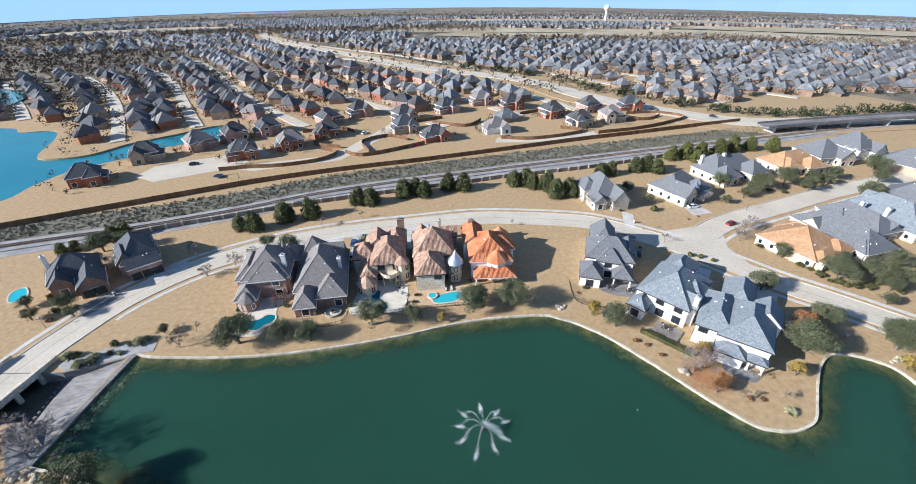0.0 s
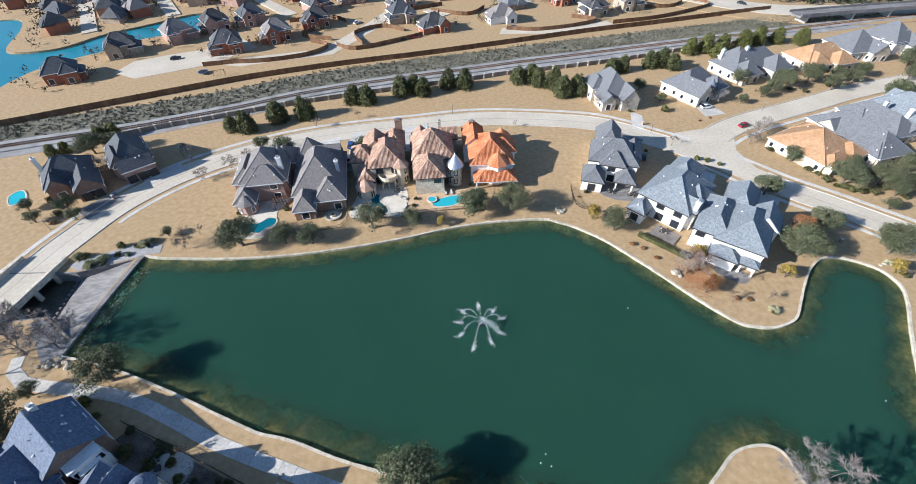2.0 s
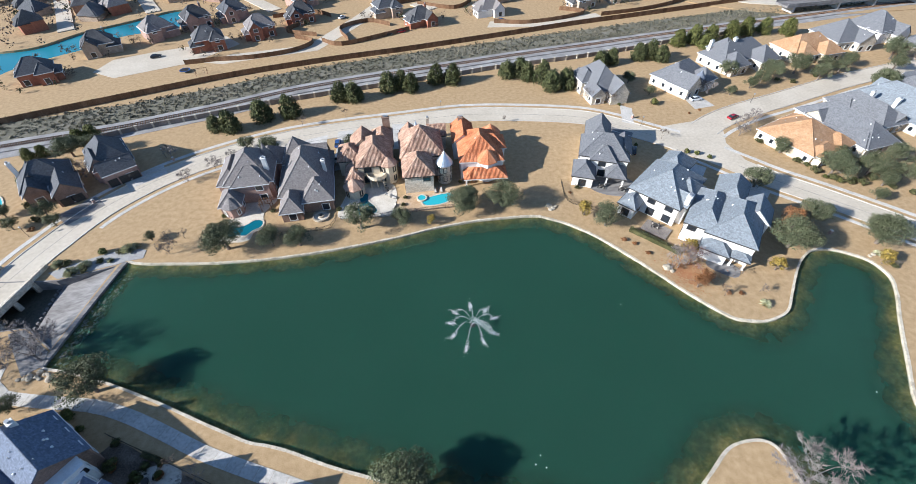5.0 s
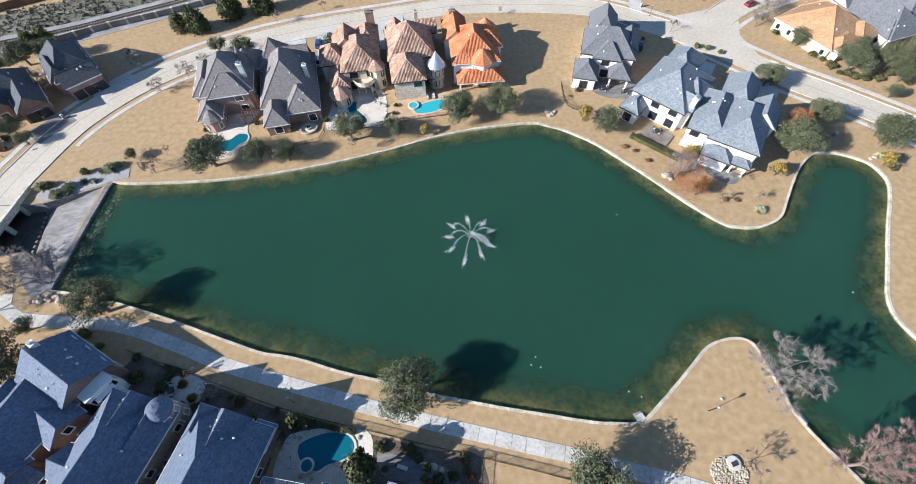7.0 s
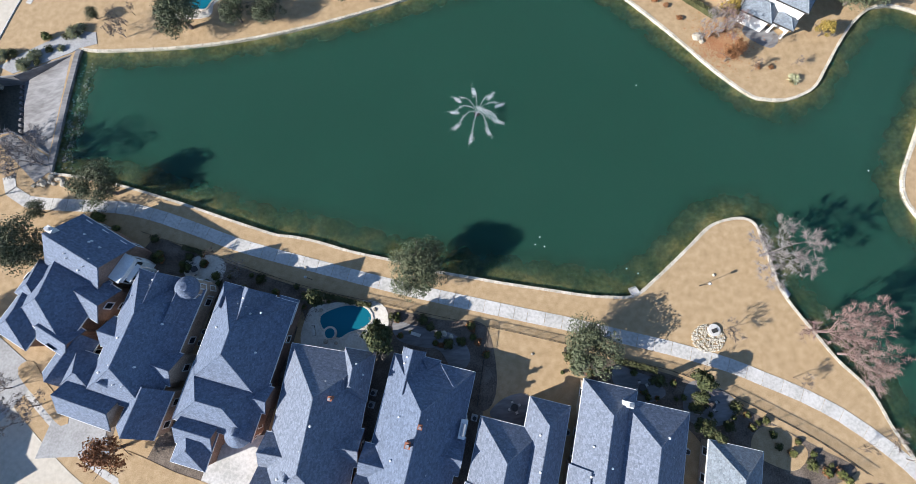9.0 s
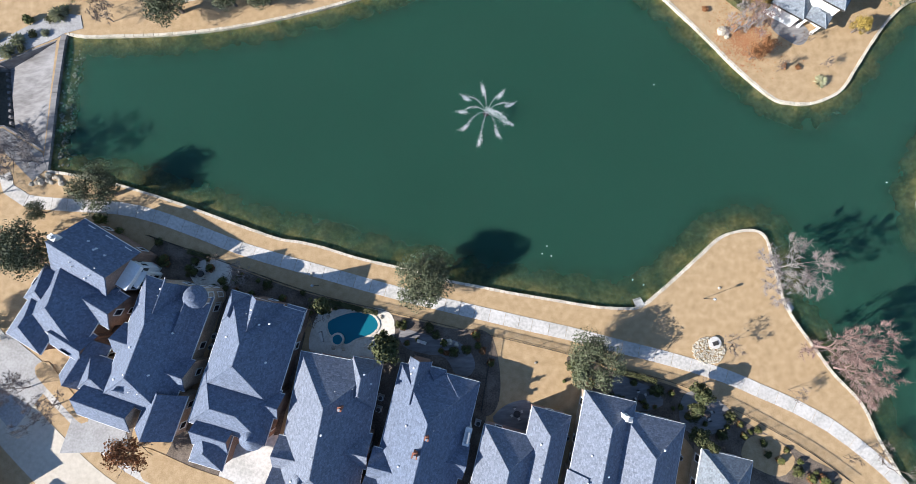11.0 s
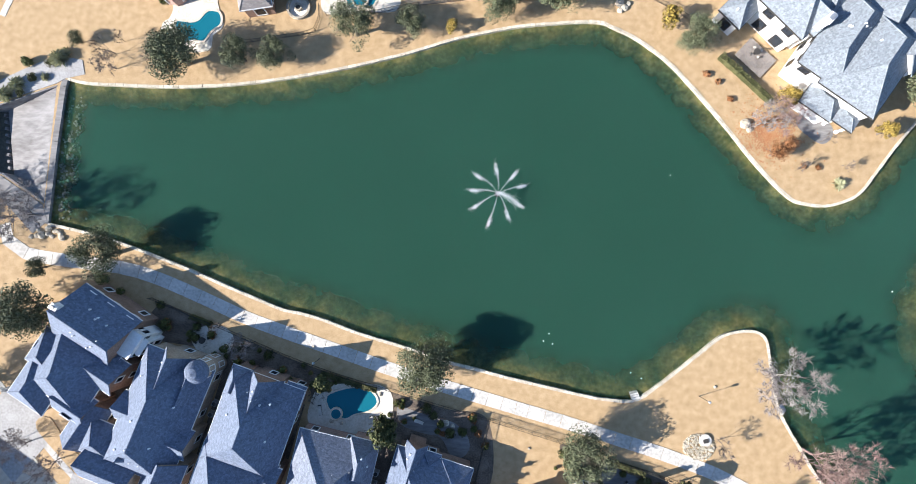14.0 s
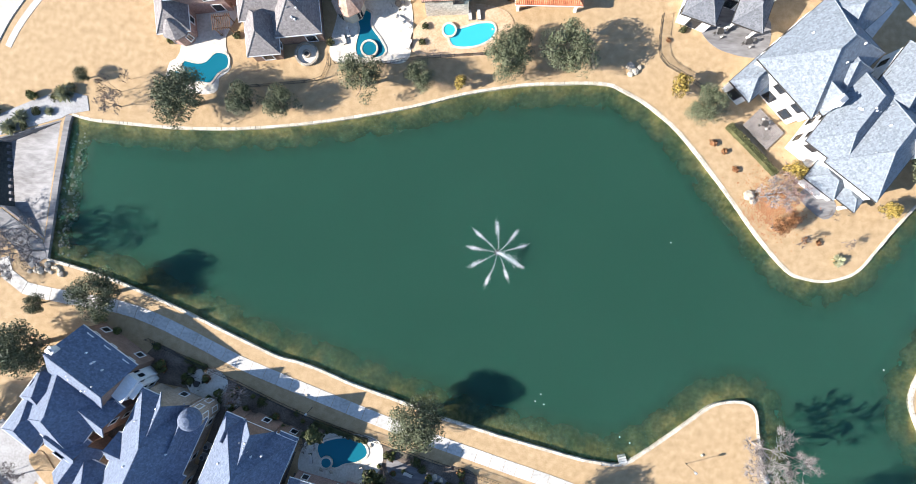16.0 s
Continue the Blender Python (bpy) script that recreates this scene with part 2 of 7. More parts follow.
def water_material(name, deep, deep2, rough=0.07, ripple=0.25, clear=True):
    """Murky water: its own colour where deep, see-through over the shallows that the mesh's 'shallow' attribute names."""
    m = bpy.data.materials.new(name)
    m.use_nodes = True
    n, l = m.node_tree.nodes, m.node_tree.links
    bsdf, geo = n["Principled BSDF"], n.new("ShaderNodeNewGeometry")
    a, b, mix = n.new("ShaderNodeTexNoise"), n.new("ShaderNodeTexNoise"), n.new("ShaderNodeMix")
    a.inputs["Scale"].default_value, b.inputs["Scale"].default_value, b.inputs["Detail"].default_value = 0.03, 1.3, 4
    l.new(geo.outputs["Position"], a.inputs["Vector"]), l.new(geo.outputs["Position"], b.inputs["Vector"])
    mix.data_type = "RGBA"
    mix.inputs[6].default_value, mix.inputs[7].default_value = (*deep, 1), (*deep2, 1)
    l.new(a.outputs[0], mix.inputs[0]), l.new(mix.outputs[2], bsdf.inputs["Base Color"])
    bsdf.inputs["Roughness"].default_value, bsdf.inputs["IOR"].default_value = rough, 1.33
    bsdf.inputs["Specular IOR Level"].default_value = 0.22
    if clear:
        bsdf.inputs["Subsurface Weight"].default_value, bsdf.inputs["Subsurface Scale"].default_value = 0.7, 0.9
        bsdf.inputs["Subsurface Radius"].default_value = (0.5, 1.0, 0.9)
    bp = n.new("ShaderNodeBump")
    bp.inputs["Strength"].default_value, bp.inputs["Distance"].default_value = ripple, 0.05
    l.new(b.outputs[0], bp.inputs["Height"]), l.new(bp.outputs[0], bsdf.inputs["Normal"])
    if clear:
        at, c, mr, mul = n.new("ShaderNodeAttribute"), n.new("ShaderNodeTexNoise"), n.new("ShaderNodeMapRange"), n.new("ShaderNodeMath")
        at.attribute_name = "shallow"
        c.inputs["Scale"].default_value, c.inputs["Detail"].default_value = 0.35, 5
        l.new(geo.outputs["Position"], c.inputs["Vector"])
        mr.inputs[1].default_value, mr.inputs[2].default_value, mr.inputs[3].default_value, mr.inputs[4].default_value = 0.32, 0.62, 0.45, 1.0
        l.new(c.outputs[0], mr.inputs[0])
        mul.operation = "MULTIPLY"
        l.new(at.outputs["Fac"], mul.inputs[0]), l.new(mr.outputs[0], mul.inputs[1])
        inv = n.new("ShaderNodeMath")
        inv.operation, inv.inputs[0].default_value = "SUBTRACT", 1.0
        l.new(mul.outputs[0], inv.inputs[1]), l.new(inv.outputs[0], bsdf.inputs["Alpha"])
    return m


POND = water_material("pond_water", (0.0165, 0.059, 0.038), (0.0215, 0.072, 0.049))
LAKE = water_material("lake_water", (0.02, 0.16, 0.23), (0.03, 0.24, 0.30), 0.1, 0.2, False)
POOL = water_material("pool_water", (0.03, 0.36, 0.44), (0.05, 0.46, 0.52), 0.06, 0.3, False)
DARKPOOL = water_material("dark_pool_water", (0.006, 0.10, 0.15), (0.01, 0.15, 0.20), 0.06, 0.3, False)
FARLAKE = water_material("far_lake_water", (0.12, 0.22, 0.36), (0.16, 0.27, 0.42), 0.2, 0.1, False)


# emissive blue for the added ring that covers the sky's yellow horizon
SKY_GLOW = bpy.data.materials.new("horizon_sky")
SKY_GLOW.use_nodes = True
glow = SKY_GLOW.node_tree.nodes["Principled BSDF"]
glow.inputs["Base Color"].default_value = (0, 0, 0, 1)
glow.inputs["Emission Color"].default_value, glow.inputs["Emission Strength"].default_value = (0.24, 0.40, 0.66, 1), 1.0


# ---- mesh helpers ----
class Geo:
    """Collects corners and faces of one mesh."""

    def __init__(self):
        self.v, self.f = [], []

    def face(self, *pts):
        k = len(self.v)
        self.v += [tuple(p) for p in pts]
        self.f.append(tuple(range(k, k + len(pts))))

    def solid(self, verts, faces):
        k = len(self.v)
        self.v += [tuple(p) for p in verts]
        self.f += [tuple(i + k for i in f) for f in faces]

    def box(self, x, y, z, w, d, h, rot=0.0, taper=1.0):
        """A box that stands on z, with its middle at x, y."""
        c, s = math.cos(rot), math.sin(rot)
        out = []
        for k, zz in ((1, z), (taper, z + h)):
            for a, b in ((-1, -1), (1, -1), (1, 1), (-1, 1)):
                p, q = a * w / 2 * k, b * d / 2 * k
                out.append((x + c * p - s * q, y + s * p + c * q, zz))
        self.solid(out, [(3, 2, 1, 0), (4, 5, 6, 7), (0, 1, 5, 4), (1, 2, 6, 5), (2, 3, 7, 6), (3, 0, 4, 7)])

    def prism(self, poly, z0, z1):
        n = len(poly)
        if sum(poly[i][0] * poly[(i + 1) % n][1] - poly[(i + 1) % n][0] * poly[i][1] for i in range(n)) < 0:
            poly = poly[::-1]
        self.solid([(x, y, z0) for x, y in poly] + [(x, y, z1) for x, y in poly],
                   [tuple(range(n - 1, -1, -1)), tuple(range(n, 2 * n))] + [(i, (i + 1) % n, n + (i + 1) % n, n + i) for i in range(n)])

    def tube(self, a, b, r0, r1=None, n=5):
        a, b = Vector(a), Vector(b)
        r1 = r0 if r1 is None else r1
        d = (b - a).normalized()
        u = d.orthogonal().normalized()
        w = d.cross(u)
        ring = [math.cos(6.2832 * i / n) * u + math.sin(6.2832 * i / n) * w for i in range(n)]
        self.solid([a + r0 * p for p in ring] + [b + r1 * p for p in ring],
                   [tuple(range(n - 1, -1, -1)), tuple(range(n, 2 * n))] + [(i, (i + 1) % n, n + (i + 1) % n, n + i) for i in range(n)])

    def lathe(self, x, y, rings, n=16, turn=0.0):
        """Rings of (radius, z) turned about the upright line at x, y."""
        k = len(self.v)
        for r, z in rings:
            self.v += [(x + r * math.cos(turn + 6.28319 * i / n), y + r * math.sin(turn + 6.28319 * i / n), z) for i in range(n)]
        for j in range(len(rings) - 1):
            self.f += [(k + j * n + i, k + j * n + (i + 1) % n, k + (j + 1) * n + (i + 1) % n, k + (j + 1) * n + i) for i in range(n)]
        self.f += [tuple(k + n - 1 - i for i in range(n)), tuple(k + (len(rings) - 1) * n + i for i in range(n))]

    def mesh(self, name, material, smooth=False):
        me = bpy.data.meshes.new(name)
        me.from_pydata(self.v, [], self.f)
        me.materials.append(material)
        if smooth:
            me.polygons.foreach_set("use_smooth", [True] * len(me.polygons))
        me.update()
        return me


def part(name, geo, material, parent=None, label="", at=None, smooth=False):
    """One mesh object, under a thing or a part where one is given."""
    ob = new(name, geo if isinstance(geo, bpy.types.Mesh) else geo.mesh(name, material, smooth))
    ob.parent = parent
    if at is not None:
        ob.matrix_basis = at
    return tagged(ob, label)


def thing(name, m, label, category, group=""):
    ob = new(name)
    ob.matrix_basis = m
    ob.empty_display_size = 0.3
    return tagged(ob, label, category, group)


def ground_z(x, y):
    """The land is level round the pond and falls away gently far off."""
    d = math.hypot(x, y - 60) - 260
    return 0.0 if d <= 0 else -0.048 * d * d / (d + 200)


def smooth_line(pts, step=2.0, closed=False):
    """A curve through the points, cut into even steps."""
    pts = [Vector((*p, 0)) for p in pts]
    n = len(pts)
    out = []
    for i in range(n if closed else n - 1):
        a, b = pts[i], pts[(i + 1) % n]
        pa = pts[i - 1] if (closed or i) else a
        pb = pts[(i + 2) % n] if (closed or i + 2 < n) else b
        k = max(1, round((b - a).length / step))
        for j in range(k):
            t = j / k
            p = 0.5 * (2 * a + (b - pa) * t + (2 * pa - 5 * a + 4 * b - pb) * t * t + (3 * a - pa - 3 * b + pb) * t ** 3)
            out.append((p.x, p.y))
    if not closed:
        out.append((pts[-1].x, pts[-1].y))
    return out


def offset(line, d, closed=False):
    """The line moved d to its left."""
    n, out = len(line), []
    for i, (x, y) in enumerate(line):
        a = line[i - 1] if (closed or i) else line[i]
        b = line[(i + 1) % n] if (closed or i + 1 < n) else line[i]
        dx, dy = b[0] - a[0], b[1] - a[1]
        s = math.hypot(dx, dy) or 1
        out.append((x - dy / s * d, y + dx / s * d))
    return out


def ribbon(geo, left, right, z, thick=0.12, land=True):
    """A slab between two lines of as many points each."""
    v, f, n = [], [], len(left)
    for a, b in zip(left, right):
        for p, low in ((a, 0), (b, 0), (b, thick), (a, thick)):
            v.append((*p, z - low + (ground_z(*p) if land else 0)))
    for i in range(n - 1):
        f += [(4 * i + k, 4 * i + (k + 1) % 4, 4 * i + 4 + (k + 1) % 4, 4 * i + 4 + k) for k in range(4)]
    geo.solid(v, f + [(3, 2, 1, 0), tuple(4 * (n - 1) + k for k in range(4))])


def inside(p, poly):
    x, y, r = p[0], p[1], False
    for i in range(len(poly)):
        (x0, y0), (x1, y1) = poly[i - 1], poly[i]
        if (y0 > y) != (y1 > y) and x < (x1 - x0) * (y - y0) / (y1 - y0) + x0:
            r = not r
    return r


def near_line(p, line):
    """How far a point lies from a line of points."""
    best = 1e9
    for (x0, y0), (x1, y1) in zip(line, line[1:]):
        dx, dy = x1 - x0, y1 - y0
        t = min(1, max(0, ((p[0] - x0) * dx + (p[1] - y0) * dy) / (dx * dx + dy * dy + 1e-9)))
        best = min(best, math.hypot(p[0] - x0 - t * dx, p[1] - y0 - t * dy))
    return best

# ---- plan ----
POND_EDGE = [(-77.9, 70.5), (-74.3, 69.8), (-68.6, 69.6), (-57.4, 69.5), (-46.3, 70.2), (-35.2, 71.8), (-24.1, 74.1), (-13.1, 77), (-3.9, 80),
             (3.4, 81.8), (8.9, 82.9), (14.5, 83.5), (20, 84), (24.1, 84), (26.7, 83), (31.3, 80.8), (37.1, 76.6), (42.9, 70.6), (48.8, 63.7)]
POND_EDGE += [(54.7, 56.6), (60.2, 51.2), (63.4, 50), (67.3, 49.7), (71.2, 50.8), (74, 52.6), (77, 56.6), (81, 62), (85, 66.6), (89.5, 69.7), (94, 69.8),
              (98, 68.2), (101, 66), (102.3, 61.5), (100.3, 56.5), (95.5, 49), (90.5, 40.5), (85.4, 31.1), (86.5, 24.3), (94, 12), (104, -5), (112, -30)]
POND_EDGE += [(84, -36), (77, -22), (72.5, -12.6), (70.1, -6.1), (65.7, -0.6), (62.9, 4), (60, 8.8), (58.3, 12.5), (57.7, 16.3), (57, 20.2), (56.3, 24.3), (54.4, 25.9),
              (51.1, 25.9), (47.6, 24.8), (43.6, 21.6), (39.7, 18.4), (35.9, 15.4), (31.7, 12.6), (26.9, 12.6), (22.8, 13.1), (15.4, 14.6), (8.1, 16.1)]
POND_EDGE += [(1.7, 17.6), (-4.8, 19.1), (-11.3, 21.2), (-20.1, 23.6), (-26.8, 25.9), (-31.3, 27.1), (-34.7, 27.7), (-39.3, 29.4), (-45.2, 31.7),
              (-54.7, 35.5), (-65.3, 39.2), (-73.7, 41.5), (-80.2, 42.8)]
SHORE = smooth_line(POND_EDGE, 1.5)
POND_POLY = SHORE + [(-79.9, 47.0), (-79.2, 58.5), (-78.2, 69.2)]
CHANNEL = [(-79.9, 69.4), (-81.2, 46.6), (-89.6, 52), (-113, 48.5), (-113, 64.8), (-91.5, 65.2)]
LAKE_POLY = smooth_line([(-280, 255), (-261, 246), (-242, 248), (-228, 231), (-217, 207), (-209, 201), (-191, 206), (-180, 224), (-164, 239), (-148, 255), (-133, 253), (-123, 240),
                         (-128, 234), (-146, 223), (-157, 217), (-166, 203), (-176, 193), (-184, 182), (-187, 168), (-190, 150), (-230, 118), (-340, 140), (-350, 240)], 4, True)
ROAD = smooth_line([(-116, 8), (-110, 30), (-105.5, 48), (-104, 59), (-102, 69), (-100.3, 76), (-94.7, 91), (-84, 105), (-70, 115.7), (-53.6, 124), (-35, 129.5), (-15.4, 133.6),
                    (5, 137.7), (25.8, 137.5), (46, 135), (56, 130.6), (64, 125), (77, 116), (87.5, 105.5), (95, 97.5), (103.5, 90.5), (112, 83), (119, 76.5), (140, 56), (170, 20)], 2)
BRANCH = smooth_line([(79, 117), (88, 127), (102.5, 136), (127, 146.5), (156, 159), (188, 170), (230, 186)], 2)
RAIL = smooth_line([(-330, 50), (-230, 92), (-148.8, 120.9), (-116.2, 131.6), (-99.3, 138.8), (-81.3, 147), (-62.3, 157), (-41.1, 165.3), (-18.3, 172.8), (5.9, 180.2), (31.6, 188.3), (58.5, 196),
                    (87.3, 204.5), (117.7, 213), (149.9, 222), (183.6, 231), (260, 252), (420, 290)], 4)
TIMBER_LINE = smooth_line([(-300, 78), (-200, 116), (-159.3, 135.1), (-143.8, 143), (-127.1, 151.5), (-109.1, 160.6), (-90.1, 170), (-68.3, 178.6), (-45.1, 186.5), (-20.1, 194), (6.4, 203), (34.6, 213),
                           (66, 224), (100, 234.5), (145, 249), (172, 257)], 4)
SOUTH_FENCE = smooth_line([(-126, 120), (-105.8, 131), (-88.4, 137.8), (-79.4, 141.8), (-60.2, 149.3), (-39.4, 156), (-17.5, 162.8), (5.7, 169.6), (20.3, 174.5), (56, 183.6), (83.7, 192.4), (108, 201), (150, 213)], 5)
COLLECTOR = smooth_line([(-480, 1150), (-350, 860), (-250, 715), (-191, 641), (-52, 472), (58, 382), (94, 323), (138, 279), (168, 259), (200, 254), (250, 262), (330, 275), (600, 290)], 15)
TRAIL = smooth_line([(-88.6, 42.5), (-87.6, 39.4), (-84, 37), (-76, 35.8), (-66, 34.8), (-59, 33), (-50.6, 29.7), (-42.4, 26.2), (-34.5, 23.5), (-26.6, 21), (-17.8, 18.2), (-9.2, 15.6), (1.4, 12.7),
                     (11.8, 9.9), (18, 8.3), (28, 5.4), (36.9, 2.8), (46.4, -0.5), (51.9, -3.1), (58.1, -6.1), (64, -9.7), (67.5, -12.5), (75, -20), (82, -32)], 3.0)
IRON_LINE = smooth_line([(-59.6, 29.2), (-52.5, 26.5), (-42.1, 22.5), (-33.1, 18.9), (-24.3, 16), (-14.6, 13.4), (-4, 10.5), (5.3, 8.1), (17.5, 4.7), (27.4, 1.6), (36.2, -1), (44.5, -4.8), (53.1, -9.8), (59.7, -14), (66, -19)], 2.4)

# ---- ground ----
from mathutils.geometry import delaunay_2d_cdt


def sheet(name, rings, extra, holes, height, material):
    """One sheet over the given points, cut out inside the holes. rings are outlines that its edges follow."""
    pts, edges, hole_faces = [], [], []
    for ring in rings:
        turn = sum(a[0] * b[1] - b[0] * a[1] for a, b in zip(ring, ring[1:] + ring[:1]))
        ring = ring if turn > 0 else ring[::-1]
        k = len(pts)
        pts += ring
        hole_faces.append(list(range(k, k + len(ring))))
    pts += extra
    v, e, f, ov, oe, of = delaunay_2d_cdt([Vector(p) for p in pts], [], hole_faces, 0, 1e-4)
    keep = [face for face, src in zip(f, of) if (not any(s in holes for s in src)) and (src or holes)]
    me = bpy.data.meshes.new(name)
    me.from_pydata([(p.x, p.y, height(p.x, p.y)) for p in v], [], keep)
    me.materials.append(material)
    me.update()
    if me.polygons and me.polygons[0].normal.z < 0:
        me.flip_normals()
    return me


extra = [(x + random.uniform(-1, 1), y + random.uniform(-1, 1)) for x in range(-150, 180, 10) for y in range(-60, 260, 10)]
for i in range(34):
    r = 240 * (4700 / 240) ** (i / 33)
    extra += [(r * math.cos(6.28319 * (j + 0.5 * (i % 2)) / 90), 60 + r * math.sin(6.28319 * (j + 0.5 * (i % 2)) / 90)) for j in range(90)]
ground_mesh = sheet("ground", [POND_POLY, CHANNEL, LAKE_POLY], extra, {0, 1, 2}, ground_z, DRY)
ground_mesh.materials.append(FAR_LAND)
for p in ground_mesh.polygons:
    c = p.center
    p.material_index = int(math.hypot(c.x, c.y - 60) > 420)
ground = tagged(new("ground", ground_mesh), "dry tan winter grass over level ground", "ground", kind="structure")

# ---- water ----
rows = [(x + (1.2 if j % 2 else 0), y) for x in np.arange(-80, 113, 2.4) for j, y in enumerate(np.arange(-36, 85, 2.1))]
deep = [(p, near_line(p, POND_EDGE[::1] + [POND_EDGE[0]])) for p in rows if inside(p, POND_POLY)]
inner = [p for p, d in deep if d > 1.2]


def bed_depth(x, y):
    d = near_line((x, y), POND_EDGE + [POND_EDGE[0]])
    return -0.5 - 0.16 * min(d, 12)


for name, height, material in (("pond_bed", bed_depth, BED), ("pond_water", lambda x, y: -0.34, POND)):
    me = sheet(name, [POND_POLY], inner, set(), height, material)
    if name == "pond_water":
        at = me.attributes.new("shallow", "FLOAT", "POINT")
        at.data.foreach_set("value", [0.96 * max(0, 1 - near_line(v.co.xy, POND_EDGE + [POND_EDGE[0]]) / (6.0 if v.co.y > 45 else 7.5)) ** 1.1 for v in me.vertices])
        tagged(new("water", me), "dark green pond water with faint ripples", "water", kind="structure")
    else:
        tagged(new("pond_floor", me), "olive silt floor of the pond", "ground", kind="structure")
lake = Geo()
lake.face(*[(x, y, -0.9) for x, y in LAKE_POLY])
tagged(part("water", lake, LAKE), "bright turquoise canal water beside houses", "water", kind="structure")
bank = Geo()
for (a, b) in zip(LAKE_POLY, LAKE_POLY[1:] + LAKE_POLY[:1]):
    bank.face((*a, ground_z(*a)), (*b, ground_z(*b)), (*b, ground_z(*b) - 2.2), (*a, ground_z(*a) - 2.2))
tagged(part("lake_bank", bank, DRY), "grassy bank round the canal", "bank", kind="structure")
for pts in ([(-2900, 1700), (-2200, 2500), (-1300, 3200), (-300, 3900), (-500, 4100), (-1700, 3700), (-2700, 2900), (-3400, 2000)],
            [(-1250, 1500), (-1000, 1750), (-800, 1800), (-900, 1650), (-1150, 1450)], [(-420, 330), (-360, 300), (-330, 315), (-350, 360), (-430, 400)], [(-330, 255), (-300, 268), (-310, 290), (-360, 285)]):
    w = Geo()
    w.face(*[(x, y, ground_z(x, y) + 1.0) for x, y in pts])
    tagged(part("water", w, FARLAKE if pts[0][1] > 1000 else LAKE), "pale blue water far off", "water", kind="structure")

# pond wall: limestone blocks along the shore
wall = Geo()
line = smooth_line(POND_EDGE, 0.9)
for i in range(len(line) - 1):
    (x0, y0), (x1, y1) = line[i], line[i + 1]
    a = math.atan2(y1 - y0, x1 - x0)
    w = math.hypot(x1 - x0, y1 - y0)
    o = 0.16
    wall.box((x0 + x1) / 2 - o * math.sin(a), (y0 + y1) / 2 + o * math.cos(a), -1.4, w - 0.05, 0.52 + random.uniform(-0.05, 0.05), 1.47 + random.uniform(-0.04, 0.05), a + random.uniform(-0.03, 0.03), 0.97)
tagged(part("pond_wall", wall, LIMESTONE), "low wall of pale limestone blocks", "wall", kind="structure")
riprap = Geo()
for i in range(420):
    t = random.random()
    x, y = -78.2 - 1.6 * t + abs(random.gauss(0, 2.2)), 70 - 26.5 * t
    s = random.uniform(0.25, 0.7)
    riprap.box(x, y, -1.0 - 0.06 * abs(x + 79), s, s * random.uniform(0.6, 1), s * 0.7, random.uniform(0, 3), 0.7)
tagged(part("riprap", riprap, ROCK), "loose stones under water at the spillway", "stones", kind="stuff")


# ---- roads ----
def strip(name, line, d0, d1, z, material, label, category, thick=0.3, kind="structure", skip=None):
    geo = Geo()
    a, b = offset(line, d0), offset(line, d1)
    if skip is None:
        ribbon(geo, a, b, z, thick)
    else:
        for i in range(len(line) - 1):
            if not skip(line[i], a[i]):
                ribbon(geo, a[i:i + 2], b[i:i + 2], z, thick)
    return tagged(part(name, geo, material), label, category, kind=kind)


strip("road", ROAD, 4.4, -4.4, 0.03, CONCRETE, "wide tan concrete street with fine joints", "road", 0.5)
strip("road", BRANCH, 4.2, -4.2, 0.036, CONCRETE, "tan concrete side street", "road")
fan = Geo()
fan.prism([(66, 121), (74, 128), (86, 131), (93, 126), (90, 117), (92, 106), (84, 104), (72, 113)], -0.2, 0.042)
tagged(part("road_junction", fan, CONCRETE), "broad concrete street junction", "road", kind="structure")
tagged(strip("road_joint", ROAD, 0.06, -0.06, 0.034, SLAB, "dark joint down the middle of the street", "road", 0.02), kind="structure")
for d in (4.4, 4.65), (-4.65, -4.4):
    strip("kerb", ROAD, d[1], d[0], 0.16, PALE, "pale concrete kerb", "kerb", 0.4, skip=lambda p, q: near_line(q, BRANCH) < 6 or (72 < q[0] < 93 and 102 < q[1] < 132))
    strip("kerb", BRANCH, d[1], d[0], 0.16, PALE, "pale concrete kerb", "kerb", 0.4, skip=lambda p, q: near_line(q, ROAD) < 12)
strip("pavement", ROAD, 7.6, 6.2, 0.05, PALE, "narrow pale concrete pavement", "pavement", skip=lambda p, q: near_line(q, BRANCH) < 7)
strip("pavement", ROAD[40:], -6.0, -7.2, 0.05, PALE, "narrow pale concrete pavement", "pavement", skip=lambda p, q: -66 < q[0] < 70)
strip("pavement", BRANCH[6:], -6.2, -7.4, 0.05, PALE, "narrow pale concrete pavement", "pavement")
strip("road", COLLECTOR, 9, -9, 0.5, CONCRETE, "pale divided road far off", "road", 1)
strip("verge", COLLECTOR, 24, 9.5, 0.3, DRY, "wide dry verge beside the road", "verge", 1)
strip("verge", COLLECTOR, -9.5, -22, 0.3, DRY, "wide dry verge beside the road", "verge", 1)
SW_STREET = smooth_line([(-110, 24), (-96, 10), (-80, -8), (-64, -21), (-40, -30), (0, -33), (60, -40)], 3)
strip("road", SW_STREET, 4.5, -4.5, 0.04, CONCRETE, "tan concrete street behind the row of houses", "road")
strip("pavement", SW_STREET, 8.2, 7.0, 0.05, PALE, "narrow pale concrete pavement", "pavement")

